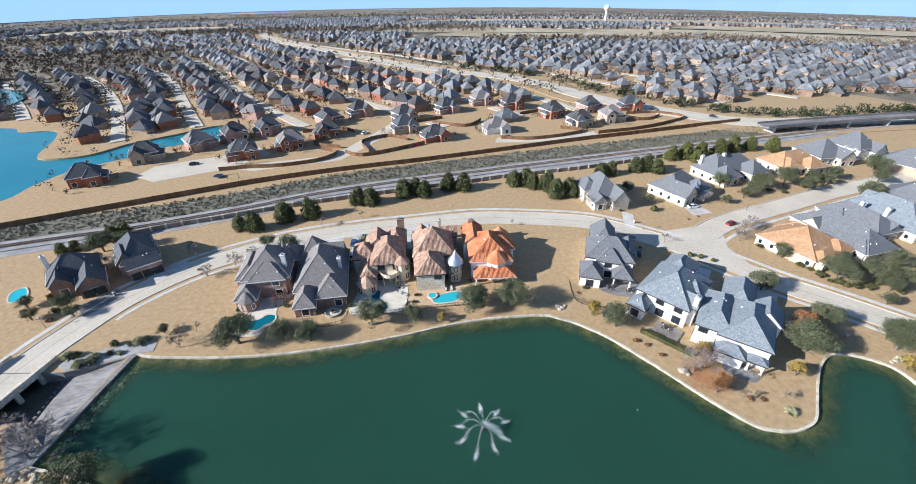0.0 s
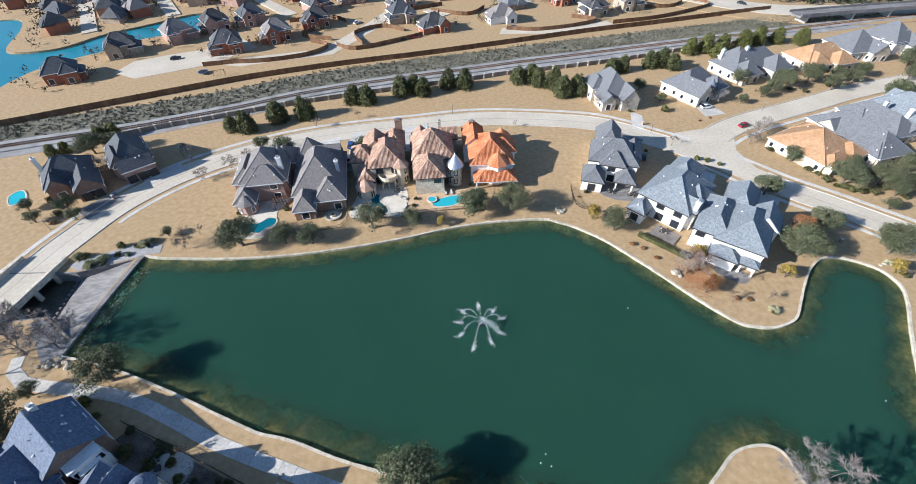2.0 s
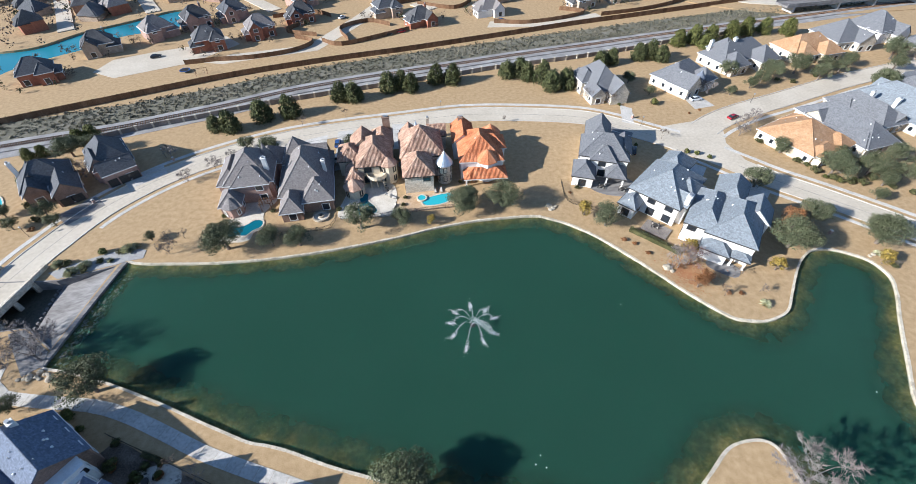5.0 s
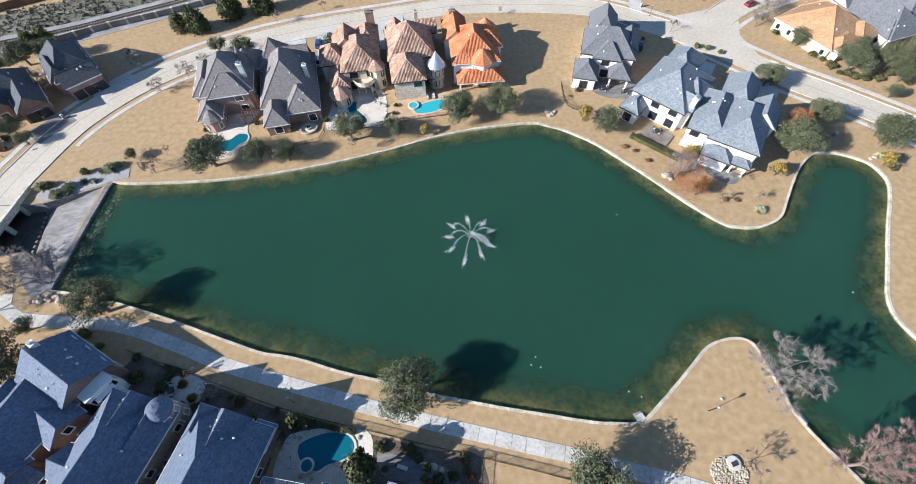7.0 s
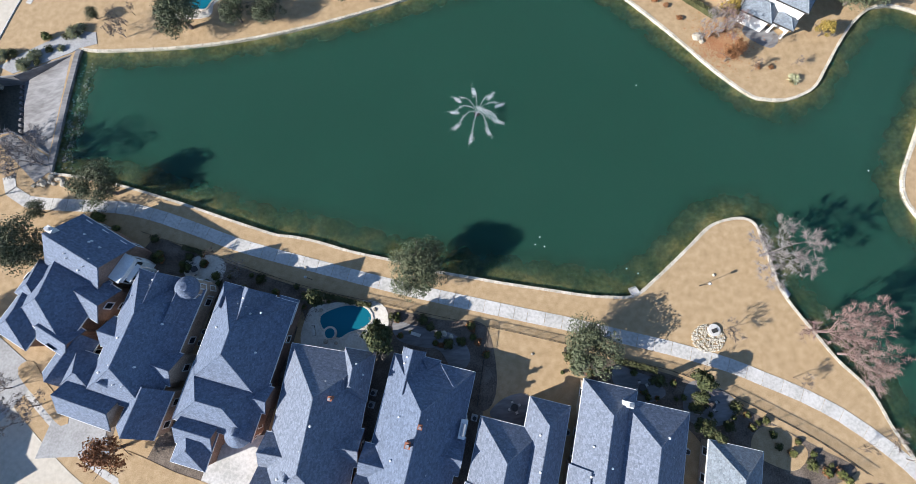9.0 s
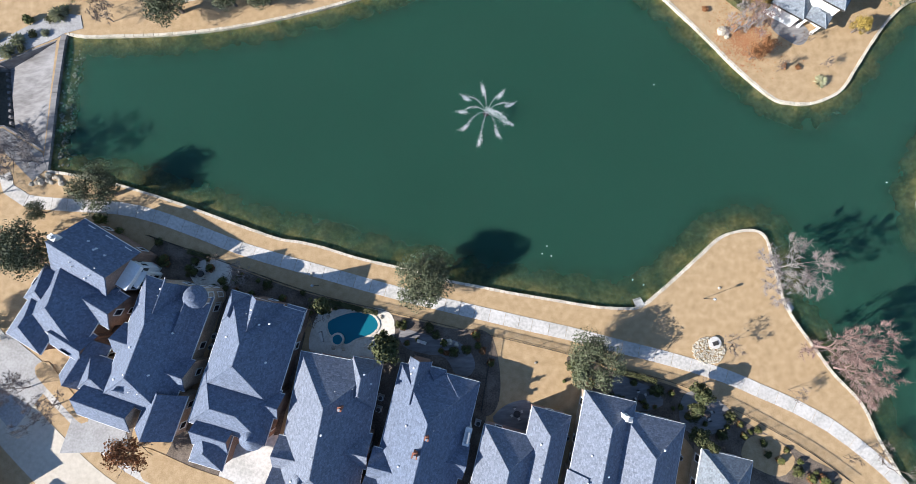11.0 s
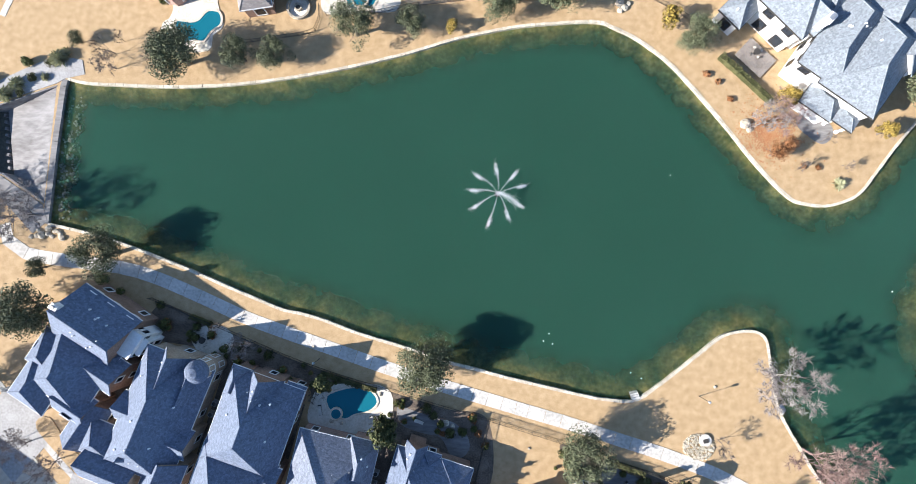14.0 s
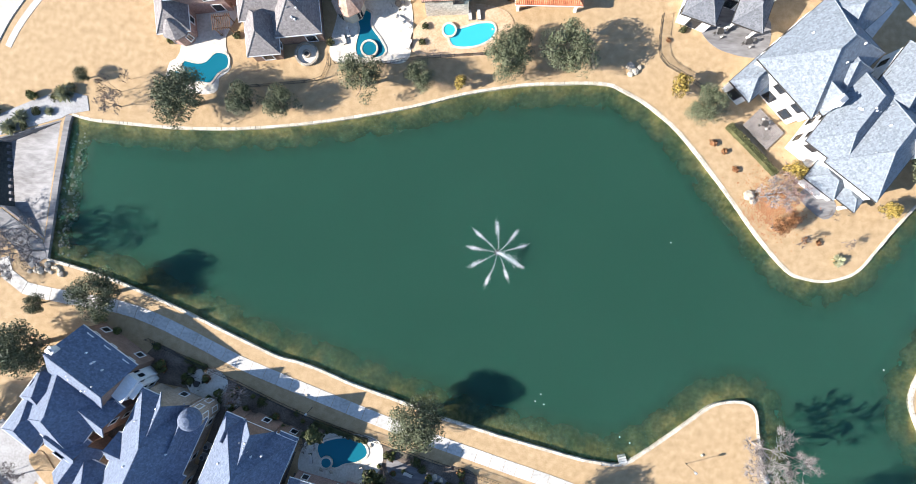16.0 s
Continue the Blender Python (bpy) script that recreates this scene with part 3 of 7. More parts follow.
# trail round the pond, slab by slab
trail = tagged(new("trail"), "pale concrete walking trail beside the pond", "trail", kind="structure")
left, right = offset(TRAIL, 1.22), offset(TRAIL, -1.22)
for i in range(len(TRAIL) - 1):
    g = Geo()
    k = 0.012
    mix2 = lambda a, b, t: (a[0] + (b[0] - a[0]) * t, a[1] + (b[1] - a[1]) * t)
    ribbon(g, [mix2(left[i], left[i + 1], k), mix2(left[i], left[i + 1], 1 - k)], [mix2(right[i], right[i + 1], k), mix2(right[i], right[i + 1], 1 - k)], 0.06 + random.uniform(-0.008, 0.008), 0.14)
    part("slab", g, PALE, trail)

# ---- spillway and bridge ----
sill = Geo()
for (x0, y0), (x1, y1) in zip([(-80.2, 42.8), (-79.9, 47.0), (-79.2, 58.5), (-78.2, 69.2)], [(-79.9, 47.0), (-79.2, 58.5), (-78.2, 69.2), (-77.9, 70.5)]):
    an = math.atan2(y1 - y0, x1 - x0)
    sill.box((x0 + x1) / 2 - 0.5 * math.sin(an) * -1 - 1.0 * abs(math.sin(an)), (y0 + y1) / 2, -2.0, math.hypot(x1 - x0, y1 - y0) + 0.1, 1.1, 2.03, an)
tagged(part("spillway_sill", sill, SLAB), "stained concrete sill at the pond's outlet", "spillway", kind="structure")
g = Geo()
g.solid([(-79.9, 69.4, -0.05), (-81.2, 46.6, -0.05), (-89.6, 52.0, -2.3), (-91.5, 65.2, -2.3), (-79.9, 69.4, -0.6), (-81.2, 46.6, -0.6), (-89.6, 52.0, -3.2), (-91.5, 65.2, -3.2)],
        [(0, 3, 2, 1), (4, 5, 6, 7), (0, 1, 5, 4), (1, 2, 6, 5), (2, 3, 7, 6), (3, 0, 4, 7)])
tagged(part("spillway", g, SLAB), "stained sloping concrete spillway slab", "spillway", kind="structure")
# channel floor; its dark colour stands in for shadow under the bridge
g = Geo()
g.prism(CHANNEL[2:], -3.6, -3.0)
tagged(part("channel_floor", g, SHADED_FLOOR), "channel floor coloured dark for the bridge's shadow", "channel", kind="structure")
g = Geo()
for a, b in ((1, 2), (2, 3), (4, 5), (5, 0), (3, 4)):
    (x0, y0), (x1, y1) = CHANNEL[a], CHANNEL[b]
    an = math.atan2(y1 - y0, x1 - x0)
    g.box((x0 + x1) / 2 + 0.15 * math.sin(an), (y0 + y1) / 2 - 0.15 * math.cos(an), -3.2, math.hypot(x1 - x0, y1 - y0), 0.3, 3.25, an)
tagged(part("channel_wall", g, SLAB), "concrete side walls of the channel", "wall", kind="structure")
blocks = tagged(new("baffle_row"), "rows of small concrete baffle blocks below the slab", "baffles")
for r in range(1):
    for i in range(9):
        g = Geo()
        g.box(0, 0, 0, 0.6, 0.7, 0.8, 0, 0.8)
        part("block", g, SLAB, blocks, at=pose(-92.0 + 0.17 * i, 64.0 - 1.3 * i, -3.0, 0, 0, -7))
g = Geo()
g.prism([(-91.6, 65.5), (-79.9, 69.75), (-78.4, 70.7), (-74.6, 71.6), (-75.2, 74.4), (-80, 75.2), (-85.5, 72.8), (-91, 70.0), (-95.0, 67.4)], -0.2, 0.08)
tagged(part("spillway_apron", g, GREY_CONCRETE), "pale concrete apron beside the spillway", "pavement", kind="structure")
g = Geo()
g.prism([(-81.4, 46.3), (-80.3, 43.2), (-83, 40.8), (-89.6, 47.5), (-92.5, 50.6), (-89.7, 51.7)], -0.2, 0.07)
tagged(part("channel_walk", g, SLAB), "grey concrete walk beside the channel", "pavement", kind="structure")
bridge = tagged(new("bridge"), "stone-faced road bridge over the spillway channel", "bridge")
for x0, x1 in ((-99.4, -96.3), (-110.6, -107.4)):
    a, b = Vector((x0, 46.5)), Vector((x1, 69.5))
    an = math.atan2(b.y - a.y, b.x - a.x)
    ln = (b - a).length
    mid = (a + b) / 2
    g = Geo()
    g.box(mid.x, mid.y, -0.5, ln, 0.6, 1.5, an)
    g.box(mid.x, mid.y, 1.0, ln + 0.2, 0.75, 0.15, an)
    part("parapet", g, STONE, bridge)
    for t in (0.1, 0.32, 0.55, 0.78, 0.95):
        g = Geo()
        p = a.lerp(b, t)
        g.box(p.x, p.y, -3.1, 1.0, 0.7, 2.7, an)
        part("pier", g, STONE, bridge)
g = Geo()
g.prism([(-108.5, 47.5), (-99.2, 47.5), (-96.5, 68.5), (-106.5, 68.5)], -0.75, -0.28)
part("deck", g, SLAB, bridge)

# ---- railway ----
strip("rail_bed", RAIL, 3.6, -3.6, 0.35, BALLAST, "grey gravel railway bed", "railway", 0.6)
strip("scrub_strip", RAIL, 17.5, 3.7, 0.1, SCRUB, "rough grey scrub beside the railway", "ground", 0.3)
strip("scrub_strip", RAIL, -3.7, -7.5, 0.08, BALLAST, "loose gravel beside the railway", "ground", 0.3)
rails = thing("railway_track", pose(0, 0, 0), "rusty steel railway track on timber sleepers", "railway")
for d in (0.75, -0.75):
    g = Geo()
    ribbon(g, offset(RAIL, d + 0.07), offset(RAIL, d - 0.07), 0.62, 0.16)
    part("rail", g, STEEL, rails)
g = Geo()
track = smooth_line(RAIL, 0.75)
for i in range(len(track) - 1):
    (x0, y0), (x1, y1) = track[i], track[i + 1]
    if -190 < x0 < 260:
        g.box(x0, y0, 0.33 + ground_z(x0, y0), 0.24, 2.6, 0.14, math.atan2(y1 - y0, x1 - x0))
tagged(part("sleeper", g, TIMBER, rails), kind="stuff")


# ---- fences ----
def panel_fence(name, line, height, panel, post, label, post_w, gap=0.0):
    f = thing(name, pose(0, 0, 0), label, "fence")
    for i in range(len(line) - 1):
        (x0, y0), (x1, y1) = line[i], line[i + 1]
        a, w = math.atan2(y1 - y0, x1 - x0), math.hypot(x1 - x0, y1 - y0)
        z = ground_z(x0, y0)
        g = Geo()
        g.box((x0 + x1) / 2, (y0 + y1) / 2, z + gap, w - post_w, 0.07, height - gap, a)
        g.box((x0 + x1) / 2, (y0 + y1) / 2, z + height, w - post_w, 0.16, 0.05, a)
        part("panel", g, panel, f)
        g = Geo()
        g.box(x0, y0, z - 0.1, post_w, post_w, height + 0.25, a)
        g.box(x0, y0, z + height + 0.15, post_w * 1.25, post_w * 1.25, 0.08, a)
        part("post", g, post, f)
    return f


panel_fence("timber_fence", TIMBER_LINE, 2.2, TIMBER, TIMBER, "long dark brown timber fence beside the railway", 0.2)
panel_fence("panel_fence", SOUTH_FENCE, 1.7, GREYWOOD, STONE, "grey panel fence with stone posts", 0.6)
for pts in ([(-100, 187), (-84, 189), (-68, 196), (-62, 206), (-72, 212)], [(-58, 207), (-48, 202), (-30, 212), (-18, 220)], [(-62, 214), (-78, 220), (-70, 232)], [(-46, 208), (-52, 222), (-40, 232), (-28, 226)],
            [(24, 228), (40, 226), (60, 232), (72, 240), (60, 246)], [(80, 236), (104, 243), (126, 254), (142, 266), (128, 276), (108, 274)], [(96, 262), (118, 262), (128, 270)], [(-16, 258), (4, 250), (14, 262)],
            [(-40, 250), (-28, 258), (-10, 268)], [(-112, 184), (-100, 187)], [(40, 275), (58, 284), (70, 280)], [(-90, 240), (-70, 246), (-60, 240)]):
    panel_fence("timber_fence", smooth_line(pts, 3), 1.9, TIMBER, TIMBER, "brown timber yard fence", 0.14)


def iron_fence(line, height, label):
    f = thing("iron_fence", pose(0, 0, 0), label, "fence")
    pickets = Geo()
    for i in range(len(line) - 1):
        (x0, y0), (x1, y1) = line[i], line[i + 1]
        a, w = math.atan2(y1 - y0, x1 - x0), math.hypot(x1 - x0, y1 - y0)
        g = Geo()
        g.box(x0, y0, -0.1, 0.07, 0.07, height + 0.2, a)
        g.box(x0, y0, height + 0.1, 0.1, 0.1, 0.06, a)
        part("post", g, IRON, f)
        for z in (0.15, height - 0.1):
            g = Geo()
            g.box((x0 + x1) / 2, (y0 + y1) / 2, z, w, 0.045, 0.045, a)
            part("rail", g, IRON, f)
        n = max(2, int(w / 0.16))
        for k in range(1, n):
            pickets.box(x0 + (x1 - x0) * k / n, y0 + (y1 - y0) * k / n, 0.05, 0.022, 0.022, height, a)
    tagged(part("picket", pickets, IRON, f), kind="stuff")


iron_fence(IRON_LINE, 1.25, "black iron fence between trail and gardens")
iron_fence(smooth_line([(-46, 78.2), (-38, 79.4), (-30.5, 81.2), (-29.8, 86)], 2.2), 1.2, "black iron garden fence above the pond")
iron_fence(smooth_line([(-28.5, 84.2), (-20, 84.6), (-12.8, 86.2), (3, 88.4)], 2.2), 1.2, "black iron fence round the pool terraces")
iron_fence(smooth_line([(33, 98), (33.2, 90), (38.3, 86.7), (42.5, 84)], 2.2), 1.2, "black iron fence round a small lawn")
iron_fence(smooth_line([(4.5, 8.2), (3.2, 1.5), (1.8, -5)], 2.2), 1.2, "black iron fence beside a lawn")

# ---- beds, terraces and drives ----
for name, pts, z, material, label, category in (
        ("garden_bed", [(-58, 28), (-50, 25), (-42, 22), (-33, 18.4), (-24, 15.5), (-14, 12.8), (-4, 10), (4.5, 7.8), (3, -6), (-18, 3), (-28, 3), (-30, 14), (-45, 17), (-50, 20), (-60, 22)], 0.03, SHADED_MULCH, "dark mulched garden beds with dry leaves", "garden"),
        ("garden_bed", [(18, 4), (27, 1), (36, -1.6), (44, -5.4), (52, -10.4), (59, -14.6), (64, -19), (46, -22), (37, -10), (22, -2)], 0.03, SHADED_MULCH, "mulched garden bed behind the fence, darkened for shade", "garden"),
        # dark sheets that paint the shade between the houses onto the ground
        ("side_yard", [(-66, 20), (-57, 20), (-62, -8), (-72, -4)], 0.02, SHADED_MULCH, "bare strip between houses, coloured dark for shade", "garden"),
        ("side_yard", [(-45, 18), (-30, 10), (-38, -20), (-60, -20), (-50, 0)], 0.025, SHADED_MULCH, "bare strip between houses, coloured dark for shade", "garden"),
        ("side_yard", [(-30, 6), (2, 3), (4, -24), (-36, -24)], 0.024, SHADED_MULCH, "bare strip between houses, coloured dark for shade", "garden"),
        # back-garden patios in SLAB: the houses' shade is put into their darker grey
        ("garden_path", [(-12.6, 10.4), (-10, 9.6), (-6, 8.4), (-1.9, 7.4), (0.6, 5), (1, 2.5), (-0.6, 0.9), (-2.4, 1.4), (-4.4, 4.6), (-8, 5.4), (-12, 7)], 0.05, SLAB, "curved pale patio in a garden", "patio"),
        ("patio", [(26.5, 0.4), (30, -0.8), (33.4, -2.4), (34.6, -5), (30, -6), (26, -3)], 0.05, SLAB, "grey flagstone patio behind a hedge", "patio"),
        ("patio", [(38.4, -3.6), (42, -3), (46.5, -6.5), (45.5, -9.6), (40, -10.5), (37.4, -8)], 0.05, SLAB, "pale patio with garden chairs", "patio"),
        ("garden_lawn", [(49, -11.5), (53, -11), (57, -15), (54, -18), (48, -15)], 0.05, DRY, "small dry lawn edged with stone", "lawn"),
        ("terrace", [(-57, 93), (-48, 93.5), (-49.7, 87.2), (-48.3, 81.9), (-50.3, 79.7), (-50.4, 77.5), (-52.5, 76.4), (-58.9, 76.9), (-60.4, 78.9), (-60.0, 82.0), (-58.3, 83.9)], 0.09, DECKING, "pale stone pool terrace", "terrace"),
        ("terrace", [(-29, 84.8), (-29, 92), (-26.5, 98), (-16, 99), (-14.4, 86.6), (-20.3, 85)], 0.09, DECKING, "pale travertine pool terrace", "terrace"),
        ("terrace", [(-12.7, 87), (-13.2, 93), (-4, 97.5), (4.2, 96), (3.4, 89)], 0.09, TERRA_DECK, "orange sandstone pool terrace", "terrace"),
        ("terrace", [(-29, 6.4), (-28.4, 12), (-26, 13.8), (-16, 14), (-13.4, 10.6), (-15.5, 5), (-22, 4.6)], 0.07, DECKING, "pale pool terrace in a back garden", "terrace"),
        ("terrace", [(-52, 23), (-47, 24.4), (-44, 22.5), (-45, 19), (-50, 19)], 0.07, DECKING, "pale round garden patio", "patio"),
        # SLAB patios from here on carry house shade in their colour
        ("terrace", [(40, 97), (44, 92.6), (52, 91.5), (54, 96), (52, 100), (42, 101)], 0.07, SLAB, "stone patio with garden furniture, greyed darker for shade", "patio"),
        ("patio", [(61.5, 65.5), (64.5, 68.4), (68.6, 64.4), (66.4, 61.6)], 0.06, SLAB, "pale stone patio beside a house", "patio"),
        ("patio", [(4, -7), (6, -4.4), (9.6, -3.4), (11.2, -4.6), (11, -9)], 0.06, SLAB, "paved patio behind a house, greyed darker for shade", "patio"),
        ("driveway", [(64, 104), (70, 110), (78, 104), (72, 95), (66, 97)], 0.055, PALE, "pale concrete driveway", "driveway"),
        ("driveway", [(78, 92), (84, 98.5), (91, 92), (84, 84)], 0.055, PALE, "pale concrete driveway", "driveway"),
        ("driveway", [(60.5, 131), (64, 129.5), (66.5, 140), (63, 143)], 0.055, PALE, "pale concrete driveway", "driveway"),
        ("driveway", [(89, 139), (97, 141), (94, 150), (88, 149)], 0.055, PALE, "pale concrete driveway", "driveway"),
        ("driveway", [(-92, 99), (-84, 106), (-88, 111), (-96, 103)], 0.055, PALE, "pale concrete driveway", "driveway"),
        # shade on this drive comes from SLAB in place of PALE
        ("driveway", [(-101, 84), (-95, 92), (-100, 96), (-106, 88)], 0.055, SLAB, "concrete driveway in a darker grey for shade", "driveway"),
        ("driveway", [(-46, 108), (-38, 110), (-40, 126), (-47, 123)], 0.055, PALE, "pale concrete driveway", "driveway"),
        ("driveway", [(-34, 106), (-30, 107), (-32, 129), (-37, 128)], 0.055, PALE, "pale concrete driveway", "driveway"),
        ("driveway", [(-18, 117), (-10, 117), (-10, 133), (-19, 132)], 0.055, PALE, "pale concrete driveway", "driveway"),
        # darker SLAB again paints the shade on this drive
        ("driveway", [(50, 112), (57, 114), (62, 124), (56, 128)], 0.055, SLAB, "concrete driveway in a darker grey for shade", "driveway"),
        ("driveway", [(-86, 12), (-76, 4), (-84, -6), (-93, 4)], 0.06, GREY_CONCRETE, "pale concrete driveway", "driveway"),
        ("driveway", [(-71, 2), (-64, -3), (-62, -10), (-75, -10)], 0.06, GREY_CONCRETE, "pale concrete driveway", "driveway"),
        ("driveway", [(-44, -9), (-35, -8), (-36, -24), (-48, -22)], 0.06, PALE, "pale concrete driveway", "driveway"),
        ("driveway", [(-148, 178), (-136, 172), (-110, 186), (-96, 206), (-106, 216), (-118, 204), (-132, 198), (-146, 190)], 0.06, CONCRETE, "pale concrete cul-de-sac", "road"),
        ("driveway", [(-106, 186), (-96, 184), (-80, 190), (-58, 197), (-40, 235), (-34, 262), (-40, 262), (-48, 240), (-64, 203), (-96, 194)], 0.06, CONCRETE, "pale concrete alley between fenced yards", "road"),
        ("driveway", [(20, 222), (46, 222), (80, 235), (78, 240), (50, 230), (22, 230)], 0.06, CONCRETE, "pale concrete alley", "road"),
        ("garden_lawn", [(-79.9, 6.1), (-77.8, 6.3), (-74.8, 2.5), (-70.0, -2.9), (-71.2, -4.9), (-76.3, -0.1), (-80.2, 4.2)], 0.09, DRY, "narrow dry grass island beside the street", "lawn"),
        ("garden_lawn", [(-59.7, -9.4), (-50.5, -13.2), (-43.1, -16.3), (-57.9, -15.8), (-60.1, -12.4)], 0.09, DRY, "small dry front lawn", "lawn"),
        ("bare_lot", [(20, 93), (33, 95), (37, 128), (20, 129)], 0.015, DRY, "empty dry grass lot", "lawn")):
    g = Geo()
    g.prism(smooth_line(pts, 1.0, True) if name in ("terrace", "garden_path", "patio", "garden_bed", "litter_bed", "garden_lawn") else pts, -0.1, z)
    tagged(part(name, g, material), label, category, kind="structure")

# added glowing ring, standing in for pale blue sky low on the horizon
sky_band = Geo()
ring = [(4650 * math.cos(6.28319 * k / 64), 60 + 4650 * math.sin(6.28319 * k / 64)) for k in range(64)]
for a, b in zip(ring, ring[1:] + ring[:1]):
    sky_band.face((*a, -260), (*b, -260), (*b, 240), (*a, 240))
tagged(part("backdrop", sky_band, SKY_GLOW), "glowing pale blue band added for sky at the horizon", "sky", kind="structure")


# ---- houses ----
def rise_of(w):
    return (min(w[2], w[3]) / 2 + 0.45) * math.tan(radians(w[5]))


def roof_top(w, x, y):
    """Height of a wing's roof over the local place x, y."""
    cx, cy, wd, dp, h, p, kind = w[:7]
    t = math.tan(radians(p))
    a, b = wd / 2 + 0.45 - abs(x - cx), dp / 2 + 0.45 - abs(y - cy)
    if kind == "gable":
        return h + t * (a if dp >= wd else b)
    return h + t * min(a, b)


def roof_geo(w, tiles):
    """The sloping slabs of a wing's roof, its fascia, and its ridge caps or rows of tiles."""
    cx, cy, wd, dp, h, p, kind = w[:7]
    o, flip = 0.45, wd > dp
    a, b = (dp / 2, wd / 2) if flip else (wd / 2, dp / 2)
    a, b = a + o, b + (0.3 if kind == "gable" else o)
    t = math.tan(radians(p))
    r = a * t
    e = max(0.02, b - a) if kind != "gable" else b
    put = (lambda q: (cx + q[1], cy - q[0], q[2])) if flip else (lambda q: (cx + q[0], cy + q[1], q[2]))
    top = [(-a, -b, h), (a, -b, h), (a, b, h), (-a, b, h), (0, -e, h + r), (0, e, h + r)]
    roof, cap, rows = Geo(), Geo(), Geo()
    low = [(x, y, z - 0.24) for x, y, z in top]
    faces = [(1, 2, 5, 4), (3, 0, 4, 5)] + ([] if kind == "gable" else [(0, 1, 4), (2, 3, 5)])
    roof.solid([put(q) for q in top + low], faces + [tuple(i + 6 for i in f[::-1]) for f in faces] + ([(0, 4, 10, 6), (4, 1, 7, 10), (2, 5, 11, 8), (5, 3, 9, 11)] if kind == "gable" else []))
    fascia = [Geo(), Geo()] if kind == "gable" else [Geo()]
    if kind != "gable":
        ring = [(sx * (a + k), sy * (b + k), z) for k, z in ((0, h - 0.01), (0.07, h - 0.01), (0.07, h - 0.26), (0, h - 0.26)) for sx, sy in ((-1, -1), (1, -1), (1, 1), (-1, 1))]
        fascia[0].solid([put(q) for q in ring], [(k * 4 + i, (k + 1) % 4 * 4 + i, (k + 1) % 4 * 4 + (i + 1) % 4, k * 4 + (i + 1) % 4) for k in range(4) for i in range(4)])
    for i, j in ((1, 2), (3, 0)) if kind == "gable" else ():
        u, v = Vector(top[i]), Vector(top[j])
        n = Vector((v.y - u.y, u.x - v.x, 0)).normalized() * 0.07
        q = [u, v, v + n, u + n]
        fascia[i // 2].solid([put((*s.xy, h - 0.26)) for s in q] + [put((*s.xy, h - 0.01)) for s in q], [(0, 3, 2, 1), (4, 5, 6, 7), (0, 1, 5, 4), (1, 2, 6, 5), (2, 3, 7, 6), (3, 0, 4, 7)])
    for i, j in [(4, 5)] + ([] if kind == "gable" else [(0, 4), (1, 4), (2, 5), (3, 5)]):
        u, v = Vector(put(top[i])), Vector(put(top[j]))
        if (u - v).length > 0.2:
            cap.tube(u, v, 0.15 if tiles else 0.1, n=5)
    if tiles:
        for face in faces:
            q = [Vector(top[i]) for i in face]
            along = (q[1] - q[0]).normalized()
            ln = (q[1] - q[0]).length
            crest = q[2:] if len(q) == 4 else [q[2], q[2]]
            up = (crest[0] - q[1])
            up = (up - up.dot(along) * along).normalized()
            u1, u0 = (crest[0] - q[0]).dot(along), (crest[1] - q[0]).dot(along)
            vm = (crest[0] - q[0]).dot(up)
            n = int(ln / 0.36)
            for k in range(n):
                u = (k + 0.5) * ln / n
                v = vm * (u / u0 if u < u0 else (ln - u) / (ln - u1) if u > u1 else 1)
                m = max(1, round(v / 0.9))
                for s in range(m):
                    c0 = q[0] + along * u + up * (v * s / m - 0.03)
                    c1 = q[0] + along * u + up * (v * (s + 1) / m)
                    nn = along.cross(up)
                    nn = nn if nn.z > 0 else -nn
                    ring = []
                    for c, lift in ((c0, 0.05), (c1, 0.0)):
                        ring += [put(c - along * 0.15), put(c - along * 0.07 + nn * (0.10 + lift)), put(c + along * 0.07 + nn * (0.10 + lift)), put(c + along * 0.15)]
                    rows.solid(ring, [(0, 1, 5, 4), (1, 2, 6, 5), (2, 3, 7, 6), (3, 2, 1, 0)])
    return roof, fascia, cap, rows


PANES = {}


def window(parent, at, w, h, frame_mat=None):
    """A window: its frame and its glass."""
    frame_mat = frame_mat or TRIM
    key = (round(w, 1), round(h, 1), frame_mat.name)
    if key not in PANES:
        w, h = key[:2]
        f, p = Geo(), Geo()
        ring = []
        for y in (-0.09, 0.05):
            for k, b in ((0.1, -0.12), (-0.07, 0.07)):
                ring += [(-w / 2 - k, y, b), (w / 2 + k, y, b), (w / 2 + k, y, h + k * 0.6), (-w / 2 - k, y, h + k * 0.6)]
        faces = []
        for i in range(4):
            j = (i + 1) % 4
            faces += [(i, j, 4 + j, 4 + i), (8 + j, 8 + i, 12 + i, 12 + j), (j, i, 8 + i, 8 + j), (4 + i, 4 + j, 12 + j, 12 + i)]
        f.solid(ring, faces)
        p.box(0, 0.0, 0.0, w, 0.05, h)
        PANES[key] = (f.mesh("window", frame_mat), p.mesh("pane", GLASS))
    f, p = PANES[key]
    win = part("window", f, None, parent, at=at)
    part("pane", p, None, win)
    return win


